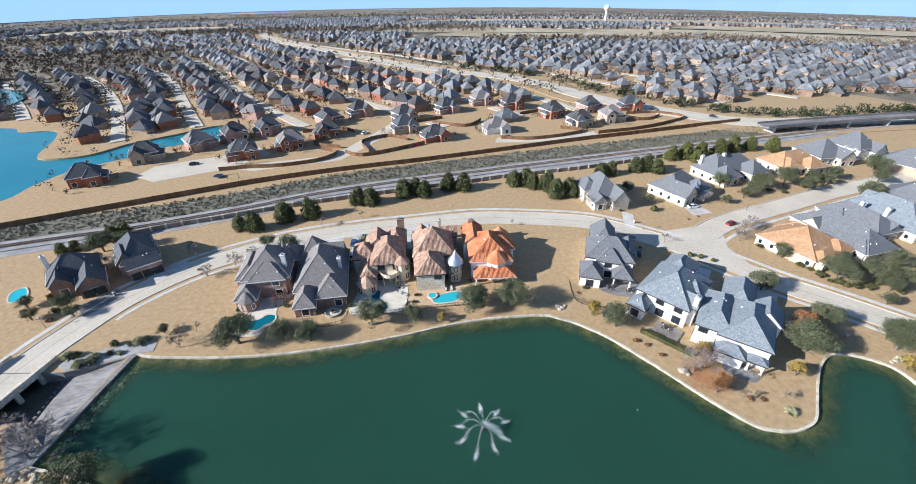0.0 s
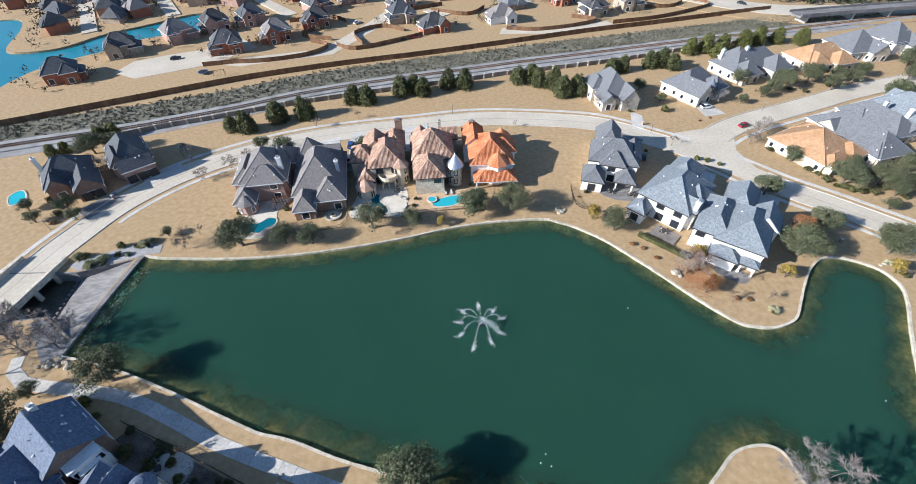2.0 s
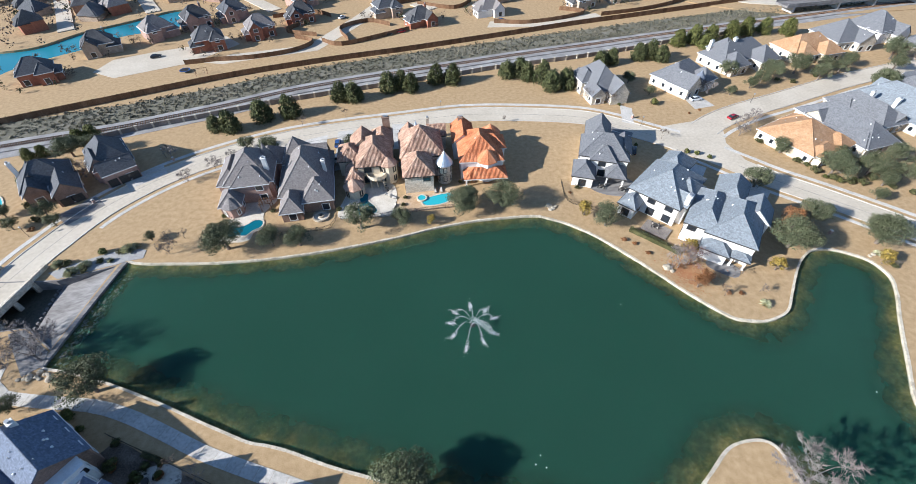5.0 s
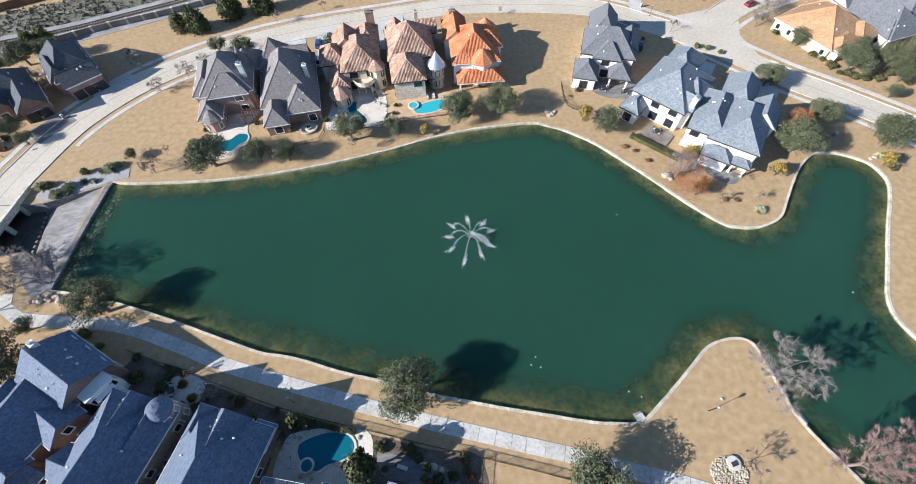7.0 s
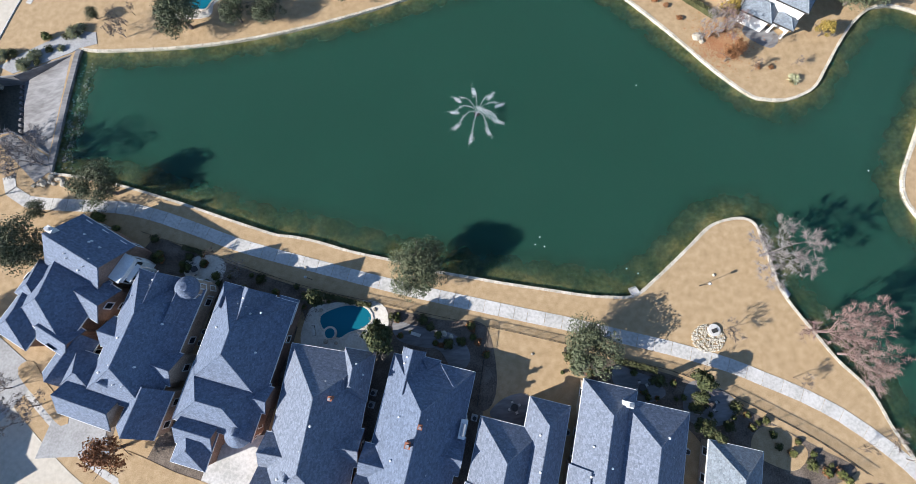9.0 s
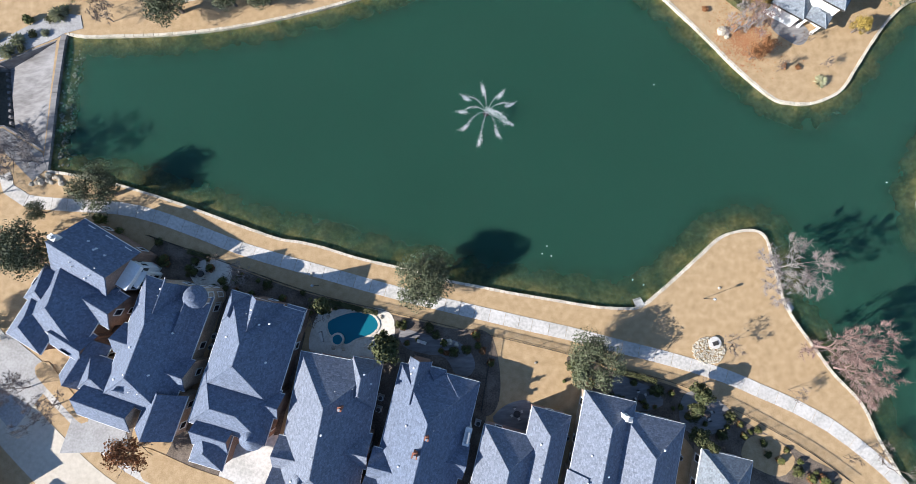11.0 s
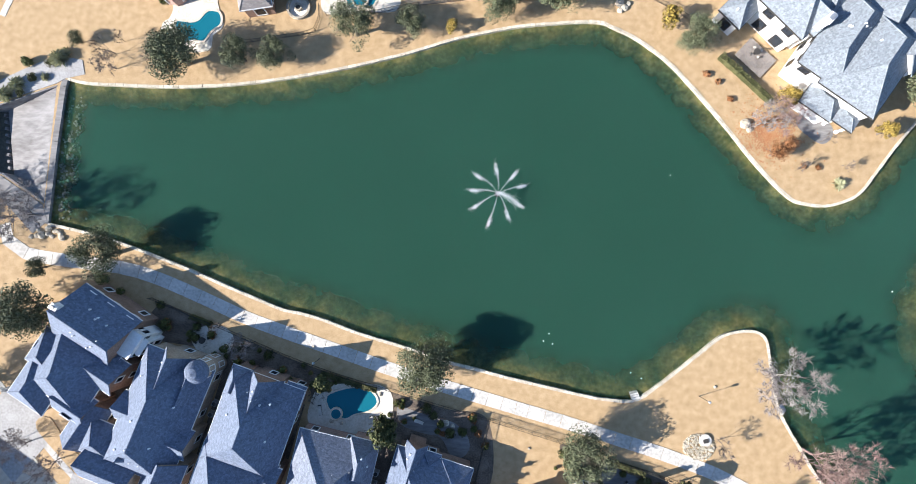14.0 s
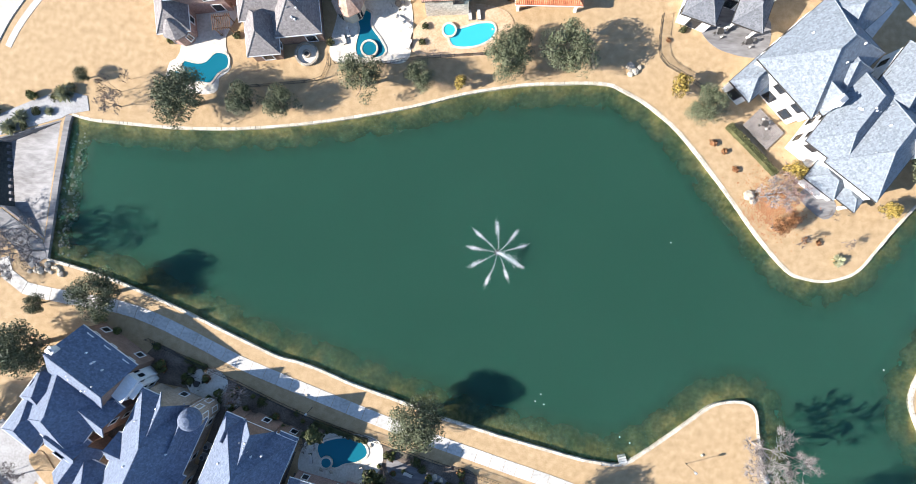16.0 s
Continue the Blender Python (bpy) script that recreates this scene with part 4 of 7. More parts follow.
def house(cx, cy, rot, wings, wall, roof, label, group="", chimneys=(), turrets=(), tiles=False, vents=5, frame_mat=None, doors=(), seed=1, glass=True, garage=None):
    """wings: x, y, width, depth, eave height, pitch, hip or gable, optionally 'porch' for an open one; all in the house's own axes."""
    rnd = random.Random(seed)
    base = ground_z(cx, cy)
    ob = thing("house", pose(cx, cy, base, 0, 0, rot), label, "house", group)
    for wg in wings:
        x, y, w, d, h, p, kind = wg[:7]
        open_side = len(wg) > 7
        g = Geo()
        if open_side:
            for sx in (-1, 1):
                for sy in (-1, 1):
                    g = Geo()
                    g.box(x + sx * (w / 2 - 0.3), y + sy * (d / 2 - 0.3), 0, 0.4, 0.4, h - 0.2)
                    g.box(x + sx * (w / 2 - 0.3), y + sy * (d / 2 - 0.3), 0, 0.55, 0.55, 0.5)
                    part("post", g, wall, ob)
        else:
            g.box(x, y, -0.3, w, d, h + 0.25)
            if kind == "gable":
                t = math.tan(radians(p))
                if d >= w:
                    for s in (-1, 1):
                        yy = y + s * d / 2
                        q = [(x - w / 2, yy), (x + w / 2, yy)]
                        g.face((*q[0], h - 0.3), (*q[1], h - 0.3), (*q[1], h + 0.1), (x, yy, h + (w / 2 + 0.3) * t), (*q[0], h + 0.1))
                else:
                    for s in (-1, 1):
                        xx = x + s * w / 2
                        g.face((xx, y - d / 2, h - 0.3), (xx, y + d / 2, h - 0.3), (xx, y + d / 2, h + 0.1), (xx, y, h + (d / 2 + 0.3) * t), (xx, y - d / 2, h + 0.1))
            part("wall", g, wall, ob)
        rf, fa, cap, rows = roof_geo(wg, tiles)
        r = part("roof", rf, roof, ob)
        for board in fa:
            part("fascia", board, BRONZE if frame_mat == BRONZE else TRIM, r)
        part("ridge_cap", cap, roof, r)
        if rows.v:
            tagged(part("roof_tiling", rows, roof, r), kind="stuff")
        if open_side or not glass:
            continue
        for storey in range(1 if h < 4.6 else 2):
            z = 0.9 + 3.0 * storey
            for ang, ln, off in ((0, w, d / 2), (180, w, d / 2), (90, d, w / 2), (270, d, w / 2)):
                n = max(1, int(ln / 3.4))
                for k in range(n):
                    u = (k + 0.5) * ln / n - ln / 2 + rnd.uniform(-0.3, 0.3)
                    c, s = math.cos(radians(ang)), math.sin(radians(ang))
                    px, py = x + c * u + s * off, y + s * u - c * off
                    if rnd.random() < 0.2 or any(abs(px - v[0]) < v[2] / 2 + 0.5 and abs(py - v[1]) < v[3] / 2 + 0.5 and v is not wg for v in wings):
                        continue
                    front = ang == 0
                    window(ob, pose(px + 0.02 * s, py - 0.02 * c, z - (0.5 if front and not storey else 0), 0, 0, ang), 1.9 if front else 1.2, 2.1 if front and not storey else 1.5, frame_mat)
    solid = [wg for wg in wings if len(wg) == 7]
    for i in range(vents):
        wg = rnd.choice(solid[:2])
        x, y = wg[0] + rnd.uniform(-0.35, 0.35) * wg[2], wg[1] + rnd.uniform(-0.35, 0.35) * wg[3]
        z = max(roof_top(v, x, y) for v in solid if abs(x - v[0]) < v[2] / 2 + 0.4 and abs(y - v[1]) < v[3] / 2 + 0.4)
        g = Geo()
        if i % 2:
            g.lathe(x, y, [(0.06, z - 0.3), (0.06, z + 0.35), (0.1, z + 0.36), (0.1, z + 0.4)], 8)
        else:
            g.lathe(x, y, [(0.14, z - 0.3), (0.14, z + 0.2), (0.19, z + 0.22), (0.17, z + 0.3), (0.04, z + 0.33)], 10)
        part("roof_vent", g, GALV if i % 2 else TRIM, ob)
    for x, y, w, d, top, m in chimneys:
        g = Geo()
        g.box(x, y, 0, w, d, top)
        g.box(x, y, top, w + 0.25, d + 0.25, 0.15)
        ch = part("chimney", g, m, ob)
        g = Geo()
        g.box(x, y, top + 0.15, w * 0.5, d * 0.5, 0.45)
        g.box(x, y, top + 0.6, w * 0.7, d * 0.7, 0.06)
        part("flue", g, GALV, ch)
    for x, y, r, h, cone, m, sides in turrets:
        g = Geo()
        g.lathe(x, y, [(r, -0.3), (r, h)], sides)
        tu = part("turret", g, wall, ob)
        g = Geo()
        g.lathe(x, y, [(r + 0.35, h - 0.15), (r + 0.4, h), (r * 0.5, h + cone * 0.56), (0.06, h + cone), (0.02, h + cone + 0.5)] if cone > 0 else [(r + 0.2, h), (r + 0.15, h + 0.5), (r * 0.85, h + r * 0.6), (r * 0.5, h + r * 0.95), (0.05, h + r * 1.1)], sides)
        part("turret_roof", g, m, tu)
        if glass:
            for k in range(sides // 2 if sides < 12 else 6):
                an = 6.28319 * (k + 0.5) / (sides // 2 if sides < 12 else 6)
                for z in ((1.0, 3.9) if h > 5 else (0.8,)):
                    window(tu, pose(x + r * 0.97 * math.cos(an), y + r * 0.97 * math.sin(an), z, 0, 0, math.degrees(an) + 90), 0.9, 1.6, frame_mat)
    for x, y, ang, w, h, m in doors:
        g = Geo()
        g.box(0, 0, 0, w, 0.14, h)
        for k in range(1, 4):
            g.box(0, -0.03, h * k / 4, w, 0.14, 0.04)
        part("garage_door" if w > 2 else "door", g, m, ob, at=pose(x, y, 0, 0, 0, ang))
    return ob


# row along the trail; its gardens face the pond
ROW = "row of houses behind the trail"
first = house(-68.5, 17.5, -32, [(-1.2, 7.4, 11.6, 9.6, 5.0, 38, "gable"), (-0.6, -1, 11, 12, 5.0, 37, "hip"), (3.2, 1.8, 8, 5.6, 4.8, 38, "gable"), (-4.6, -6.6, 6.6, 8.6, 4.4, 38, "hip"), (-5.6, -1, 5.6, 6, 4.8, 38, "hip"), (6.1, -8.8, 4.6, 8.4, 3.4, 34, "gable"), (3, -6.2, 6, 4.4, 4.6, 36, "gable")], BROWNBRICK, SLATE,
      "large brick house with blue-grey shingle roof and white bay window", ROW, [(-6.7, 8.6, 1.1, 0.8, 9.0, WHITEWALL)], [], vents=9, seed=1)
g = Geo()
g.box(5.2, 8.4, -0.2, 3.0, 4.6, 5.6)
g.box(6.9, 8.4, -0.2, 1.2, 3.0, 4.4)
bay = part("bay", g, WHITEWALL, first, "white painted two-storey bay")
for x, y, z, a in ((6.72, 6.7, 3.2, 90), (6.72, 10.1, 3.2, 90), (7.52, 7.7, 0.7, 90), (7.52, 9.1, 0.7, 90), (7.52, 7.7, 2.7, 90), (7.52, 9.1, 2.7, 90), (4.6, 10.72, 2.9, 180), (5.9, 10.72, 2.9, 180)):
    window(bay, pose(x, y, z, 0, 0, a), 1.0, 1.5, TRIM)
g = Geo()
g.box(5.2, 8.4, 5.4, 3.3, 4.9, 0.2)
g.box(6.95, 8.4, 4.2, 1.4, 3.3, 0.18)
part("bay_roof", g, TRIM, bay)
house(-56.2, 8.0, -20, [(1.3, 1.6, 12, 21, 4.5, 39, "hip"), (1.0, 9.6, 4.8, 6.6, 4.5, 54, "gable"), (4.9, 9.4, 3.4, 6.6, 4.5, 54, "gable"), (4.4, -1.4, 7.8, 4.6, 4.5, 38, "gable"), (-3.2, 1.0, 4.6, 4.4, 4.5, 40, "gable"), (-3.2, -10.4, 9.4, 5.8, 4, 40, "gable"), (-6.4, -6.4, 6, 5.4, 4, 38, "hip"), (6, -8.8, 6, 7.4, 4.2, 42, "gable")], TANBRICK, SLATE,
      "long brick house with blue-grey shingle roof and round turret", ROW, [], [(5.6, 12.0, 1.9, 6.0, 0, SLATE, 18), (-0.4, -5.8, 1.6, 5.2, 3.4, SLATE, 12)], vents=10, seed=2)
house(-39.6, 2.6, -18, [(0.2, 5.6, 12.7, 16.4, 4.4, 39, "hip"), (0, 11.2, 5.1, 6.2, 4.4, 54, "gable"), (-5.0, 11.6, 2.4, 4.8, 4.4, 50, "hip"), (5.3, 12.6, 2.6, 3.4, 4.0, 34, "hip"), (0.2, -4.4, 13.2, 8.6, 4.2, 39, "hip"), (4.6, -2.2, 6.2, 3.4, 4.4, 38, "gable"), (-1.8, -9.6, 6, 5, 3.9, 40, "gable"), (-1.7, -12.2, 5.2, 5.6, 3.8, 38, "hip")], BROWNBRICK, SLATE,
      "long two-storey brick house with grey hipped shingle roof", ROW, [], [(5.0, -8.0, 2.0, 5.0, 1.8, SLATE, 16)], vents=9, seed=3)
house(-24.8, -7.2, -12, [(-0.3, 0.4, 13.6, 24.6, 3.7, 36, "hip"), (4.4, 9.8, 4.4, 7.2, 3.7, 52, "hip"), (-4.2, -4, 7.5, 4.6, 4.1, 38, "gable"), (-4.2, -9.4, 7.5, 5.2, 4.1, 38, "gable"), (4.0, -1.4, 6.6, 5, 3.7, 38, "gable")], PINKBRICK, MIDGREY,
      "two-storey brick house with pale grey shingle roof", ROW, [(2.2, 6.2, 0.5, 0.5, 8.4, REDBRICK)], [(-2.2, -6.5, 1.5, 6.2, 2.2, MIDGREY, 14)], vents=10, seed=4)
house(-9.0, -10.3, -16, [(0.2, 0.3, 13.3, 25.6, 3.6, 38, "hip"), (-3.6, 11.4, 3.0, 6.6, 3.6, 56, "gable"), (-0.6, 12.2, 2.6, 3, 3.5, 34, "hip"), (4.2, 10.8, 5, 4.8, 3.6, 36, "hip"), (-4.0, -9, 7.6, 5.4, 4.1, 38, "gable"), (-4.0, -3.6, 7.2, 4.2, 4.1, 38, "gable"), (4.2, 0.2, 7.2, 5, 3.6, 36, "gable")], BROWNBRICK, SLATE,
      "two-storey brick house with steep grey shingle roof", ROW, [(-0.6, 1.5, 0.7, 0.7, 9.8, REDBRICK), (0.6, 4.4, 0.5, 0.5, 9.6, REDBRICK), (7.2, 4.6, 0.9, 2.8, 4.6, WHITEWALL)], vents=7, seed=5)
house(7.5, -17.0, -16, [(-2.9, -3, 9.4, 23, 3.7, 36, "hip"), (2.7, -1, 5.9, 28.8, 3.7, 38, "hip"), (-5.4, -4, 5, 5, 3.8, 36, "gable")], PINKBRICK, MIDGREY,
      "brick house with grey roof and recessed rear balcony", ROW, vents=8, seed=6)
house(23.8, -14.0, -15, [(-2.7, -1, 8, 24, 3.8, 36, "hip"), (4.8, -2.5, 10.5, 23.6, 3.8, 34, "hip"), (-4.6, -5, 5, 5.4, 3.9, 36, "gable"), (7, -5, 6, 6, 3.8, 34, "gable")], TANBRICK, MIDGREY,
      "wide brick house with pale grey hipped roof", ROW, [(-0.6, 9.2, 0.9, 0.7, 7.6, WHITEWALL)], vents=12, seed=7)
house(40.5, -19.5, -15, [(1.1, -1, 7.8, 15.6, 3.2, 34, "hip"), (5, -5, 8, 10, 3.2, 32, "hip"), (3.4, 4, 3.4, 3.6, 3.0, 34, "hip")], TANBRICK, BLUEGREY, "low house with blue-grey shingle roof", ROW, vents=4, seed=8)
for x, y, r in ((-98, -11, 45), (-84, -29, 45)):
    house(x, y, r, [(0, 0, 13, 17, 5, 36, "hip"), (3, -7, 7, 7, 4, 36, "gable")], BROWNBRICK, SLATE, "brick house across the street with grey roof", vents=4, seed=9)

# houses on the far shore
FAR = "houses on the far shore"
house(-55.5, 97.0, 10, [(1.0, 3.0, 12.2, 14.6, 6, 42, "hip"), (1.5, -1.6, 9.2, 7.4, 6, 42, "hip"), (-3.8, -5.0, 5.2, 9.4, 3.3, 40, "hip"), (-4.4, 4, 6, 13, 5, 42, "hip"), (5.6, 8.5, 6, 7, 5.4, 45, "hip")], PINKBRICK, BROWNGREY,
      "pink brick house with grey shingle roof and slim turret", FAR, [(5.9, -0.6, 1.1, 1.0, 10.8, WHITEWALL)], [(5.0, 6.0, 1.7, 6.4, 5.4, BROWNGREY, 14), (-3.6, -8.8, 2.5, 3.2, 2.0, BROWNGREY, 8)], vents=7, seed=11)
house(-40, 97.0, 10, [(0.6, 3.0, 13.8, 19, 3.8, 46, "hip"), (3.8, -5.6, 7.8, 9.0, 3.8, 44, "hip"), (-3.0, -8.6, 5.2, 8.4, 3.2, 44, "hip"), (-2.2, 11, 7.5, 8, 5.0, 55, "hip"), (3.5, 9.4, 6.5, 6, 4.6, 52, "gable")], BROWNBRICK, BROWNGREY,
      "brown brick house with very steep grey shingle roof", FAR, [(6.0, 0.5, 0.9, 0.9, 9.0, WHITEWALL)], [], vents=12, seed=12)
villa = house(-22.5, 107, 7, [(1.2, -0.3, 9.6, 14.0, 6, 38, "hip"), (3.6, 7.6, 5.6, 9, 5.6, 42, "hip"), (-6, 1.4, 6.5, 8, 5.2, 38, "hip"), (-4.8, -6, 4.4, 9, 3.6, 36, "hip"), (-2.2, 6, 7, 7, 5.6, 40, "gable")], STUCCO, CLAY,
      "cream stucco villa with mottled clay tile roof and pavilion", FAR, [(5.2, 11, 2.2, 1.0, 10.4, BROWNBRICK)], [(-5.0, -11.8, 2.7, 3.1, 2.4, CLAY, 8), (5.0, -6.4, 2.3, 6, 1.8, CLAY, 8)], tiles=True, vents=2, frame_mat=BRONZE, seed=13)
g = Geo()
g.lathe(1.4, -7.4, [(3.0, 2.8), (3.0, 3.1), (2.85, 3.1), (2.85, 3.0)], 20)
balcony = part("balcony", g, STUCCO, villa)
g = Geo()
g.lathe(1.4, -7.4, [(2.95, 3.1), (2.95, 4.0), (2.85, 4.0), (2.85, 3.05)], 20)
part("parapet", g, STUCCO, balcony)
for x in (-0.4, 1.4, 3.2):
    g = Geo()
    g.lathe(x, -9.7, [(0.28, 0), (0.22, 0.3), (0.2, 2.6), (0.3, 2.8)], 10)
    part("column", g, STUCCO, balcony)
house(-6, 107, 7, [(-1.5, 3.6, 12, 13, 6, 44, "hip"), (-3.2, -6.4, 8.0, 10.6, 5.8, 38, "hip"), (-4.5, 10, 5, 5, 5.6, 44, "gable"), (4.0, 11.5, 5.5, 5, 5.0, 42, "gable"), (1.4, -5.0, 4.6, 7, 3.4, 35, "hip", "porch")], STONE, CLAY,
      "pale stone villa with mottled clay tile roof and silver turret", FAR, [(1.5, 12.2, 1.0, 0.9, 9.5, STONE)], [(4.4, -7.0, 2.1, 6.2, 3.8, METAL_ROOF, 18), (-2.3, 7.0, 1.5, 7.6, 4.2, METAL_ROOF, 14)], tiles=True, vents=1, frame_mat=BRONZE, seed=14)
house(9.4, 107, 3, [(0.2, 2.0, 12, 15.4, 6, 36, "hip"), (-3.2, -3.0, 5.2, 5.6, 6, 36, "hip"), (1.0, -7.4, 11.5, 5.2, 3.1, 30, "hip", "porch"), (-4.2, 9.4, 6, 10.5, 6, 40, "gable"), (3.6, 3.0, 8, 6.5, 6.4, 38, "hip")], WHITEWALL, TERRA,
      "white villa with bright orange barrel tile roof", FAR, [(-4.5, 13, 1.6, 0.9, 9.2, BROWNBRICK)], [(1.8, -4.8, 3.2, 6.2, 3.0, TERRA, 8), (4.4, 9.2, 2.9, 6.2, 2.6, TERRA, 10)], tiles=True, vents=1, seed=15)
house(38.4, 103.6, -16, [(7.0, 5.6, 13.4, 10.8, 5.8, 40, "hip"), (6.8, 1.8, 6.6, 6, 5.8, 42, "hip"), (4.8, 13.0, 7.0, 13, 5.6, 54, "hip"), (2.0, -3.4, 5.6, 7.4, 3.5, 40, "hip"), (10.8, -2.6, 5.0, 5.6, 3.5, 40, "hip", "porch"), (12.2, 8, 4.4, 8, 5.6, 42, "gable")], WHITEWALL, PEWTER,
      "white two-storey house with grey roofs and rear porch", FAR, vents=8, frame_mat=BRONZE, seed=16)
house(50.0, 86.2, -44, [(4.1, 8.8, 13.2, 16.6, 5.8, 37, "hip"), (-0.4, -0.8, 4.3, 6.6, 3.5, 38, "hip"), (1.7, 19.0, 7.4, 10.4, 5.4, 40, "hip"), (8.4, 10.2, 7, 7.4, 5.5, 40, "hip"), (8.9, 5, 6, 5, 5.7, 40, "gable")], WHITEWALL, BLUEGREY,
      "white house with blue-grey shingle roof and tall windows", FAR, [(11.3, 3.6, 1.1, 1.9, 8.6, WHITEWALL)], vents=12, frame_mat=BRONZE, seed=17)
house(61.7, 71.1, -34, [(5.2, 8.0, 10.6, 16, 5.8, 37, "hip"), (-1.2, 8.6, 7.6, 15.4, 5.8, 37, "hip"), (2.4, 19.6, 7.0, 13.4, 5.0, 48, "hip"), (8.6, 14, 7, 7, 5.4, 42, "gable"), (3.0, -0.9, 5.8, 4.0, 3.3, 34, "hip"), (8.6, -0.9, 3.4, 2.6, 3.2, 24, "hip", "porch")], WHITEWALL, BLUEGREY,
      "white house with blue-grey hipped roof and corner porch", FAR, [], vents=10, frame_mat=BRONZE, seed=18)

# houses round the junction and along the side street
SIDE = "houses along the side street"
house(112.8, 115.2, 28, [(0, 1, 18, 17.5, 3.4, 30, "hip"), (-3.4, -7, 9, 6, 3.4, 32, "hip"), (5.2, -6, 7.4, 8, 3.4, 32, "hip"), (6, 6, 7, 8, 3.4, 33, "hip")], STUCCO, ORANGE, "low cream house with broad orange tile roof", SIDE, vents=5, seed=21)
house(129.5, 121.5, 16, [(0, 0, 12.6, 26, 3.4, 36, "hip"), (-3.4, -8, 7, 9, 3.4, 36, "hip"), (4, 6, 7, 9, 3.4, 38, "hip"), (-2, 6, 9, 6, 3.8, 38, "gable")], STONE, PEWTER, "long low house with grey hipped roof", SIDE, vents=9, seed=22)
house(142, 130.5, 16, [(0, 0, 10.6, 21, 3.4, 38, "hip"), (3, -6, 6, 8, 3.4, 38, "gable"), (-3, 5, 6, 8, 3.4, 38, "hip")], STONE, PEWTER, "grey-roofed stone house with a small chimney", SIDE, [(4.6, 3, 1.2, 1.0, 7.6, WHITEWALL)], vents=6, seed=35)
house(156, 134, 22, [(0, 0, 15, 24, 3.6, 38, "hip"), (-5, -8, 8, 10, 3.4, 36, "hip"), (5, 6, 9, 10, 3.4, 38, "gable")], STONE, BLUEGREY, "low house with wide blue-grey roof and chimney", SIDE, [(-6.5, -2, 1.6, 1.2, 7.5, WHITEWALL)], vents=7, seed=23)
house(177, 143, 34, [(0, 0, 16, 24, 3.6, 38, "hip"), (-5, -8, 9, 10, 3.4, 36, "hip")], STONE, PEWTER, "low house with wide blue-grey roof", SIDE, vents=4, seed=24)
house(163, 101, 40, [(0, 0, 14, 18, 3.4, 36, "hip"), (-4, -6, 9, 9, 3.4, 36, "hip")], BROWNBRICK, DARKGREY, "low brick house with dark roof", SIDE, vents=4, seed=25)
house(57, 152.5, 12, [(0.5, 2, 12, 17, 4, 46, "hip"), (-4, 4.5, 6, 9, 5, 42, "hip"), (3.5, -6.5, 6.5, 7, 4, 48, "gable"), (-4, -5, 5, 7, 3.4, 42, "gable")], STONE, PEWTER, "stone cottage-like house with steep grey roof", SIDE, [], [(-5.2, 7.8, 2.2, 4.6, 2.6, PEWTER, 8)], vents=4, seed=26)
house(91, 158, 34, [(0, 2, 18, 12, 3.8, 38, "hip"), (-5.5, -4, 8, 9, 3.8, 42, "gable"), (4.5, -4.5, 7, 8, 3.8, 42, "hip")], STONE, PEWTER, "stone house with blue-grey roof and round entrance tower", SIDE, [], [(-0.4, -6.4, 1.6, 5.4, 2.8, MIDGREY, 14)], vents=5, seed=27, doors=[(4.5, -8.6, 0, 5, 2.4, WHITEWALL)])
house(120, 178, 24, [(0, 0, 26, 13, 3.8, 38, "hip"), (-8, -6, 9, 9, 3.8, 40, "hip"), (7, -7, 10, 10, 3.8, 40, "hip"), (-2, 4, 9, 9, 4.5, 42, "hip")], STONE, PEWTER, "sprawling stone house with many grey hips", SIDE, [(-11, 4, 1.2, 1.2, 9, WHITEWALL), (-3, 0, 1.2, 1.2, 10, WHITEWALL)], vents=6, seed=28)
house(153, 184.5, 16, [(0, 0, 22, 13, 3.8, 36, "hip"), (5, -6, 10, 9, 3.8, 36, "hip"), (-6, -4, 8, 10, 3.8, 38, "hip")], STUCCO, ORANGE, "cream house with orange tile roof among trees", SIDE, vents=3, seed=29)
house(176, 196, 10, [(0, 0, 16, 16, 3.8, 38, "hip"), (4, -7, 8, 8, 3.8, 40, "gable")], STONE, PEWTER, "grey-roofed house below the overpass", SIDE, vents=3, seed=30)
house(196, 203, 20, [(0, 0, 14, 16, 5, 40, "hip"), (4, -7, 8, 8, 4, 40, "gable")], WHITEWALL, PEWTER, "pale house with grey roof below the overpass", SIDE, vents=3, seed=31)
house(205, 182, 30, [(0, 0, 14, 16, 4, 40, "hip"), (4, -7, 8, 8, 4, 40, "gable")], TANBRICK, PEWTER, "tan house with grey roof", SIDE, vents=3, seed=32)
house(-100.6, 108.9, 41, [(0, 1.5, 9.8, 14.5, 4.6, 46, "hip"), (0.3, -6.2, 8.6, 5.5, 4.2, 40, "gable"), (-3.4, -1, 4.6, 7, 4.6, 50, "gable")], PINKBRICK, DARKGREY, "pink brick house with steep slate roof and three garage doors", "", vents=5, seed=33,
      doors=[(-2.4, -9.05, 0, 2.4, 2.4, BRONZE), (0.4, -9.05, 0, 2.4, 2.4, BRONZE), (3.2, -9.05, 0, 2.4, 2.4, BRONZE)])
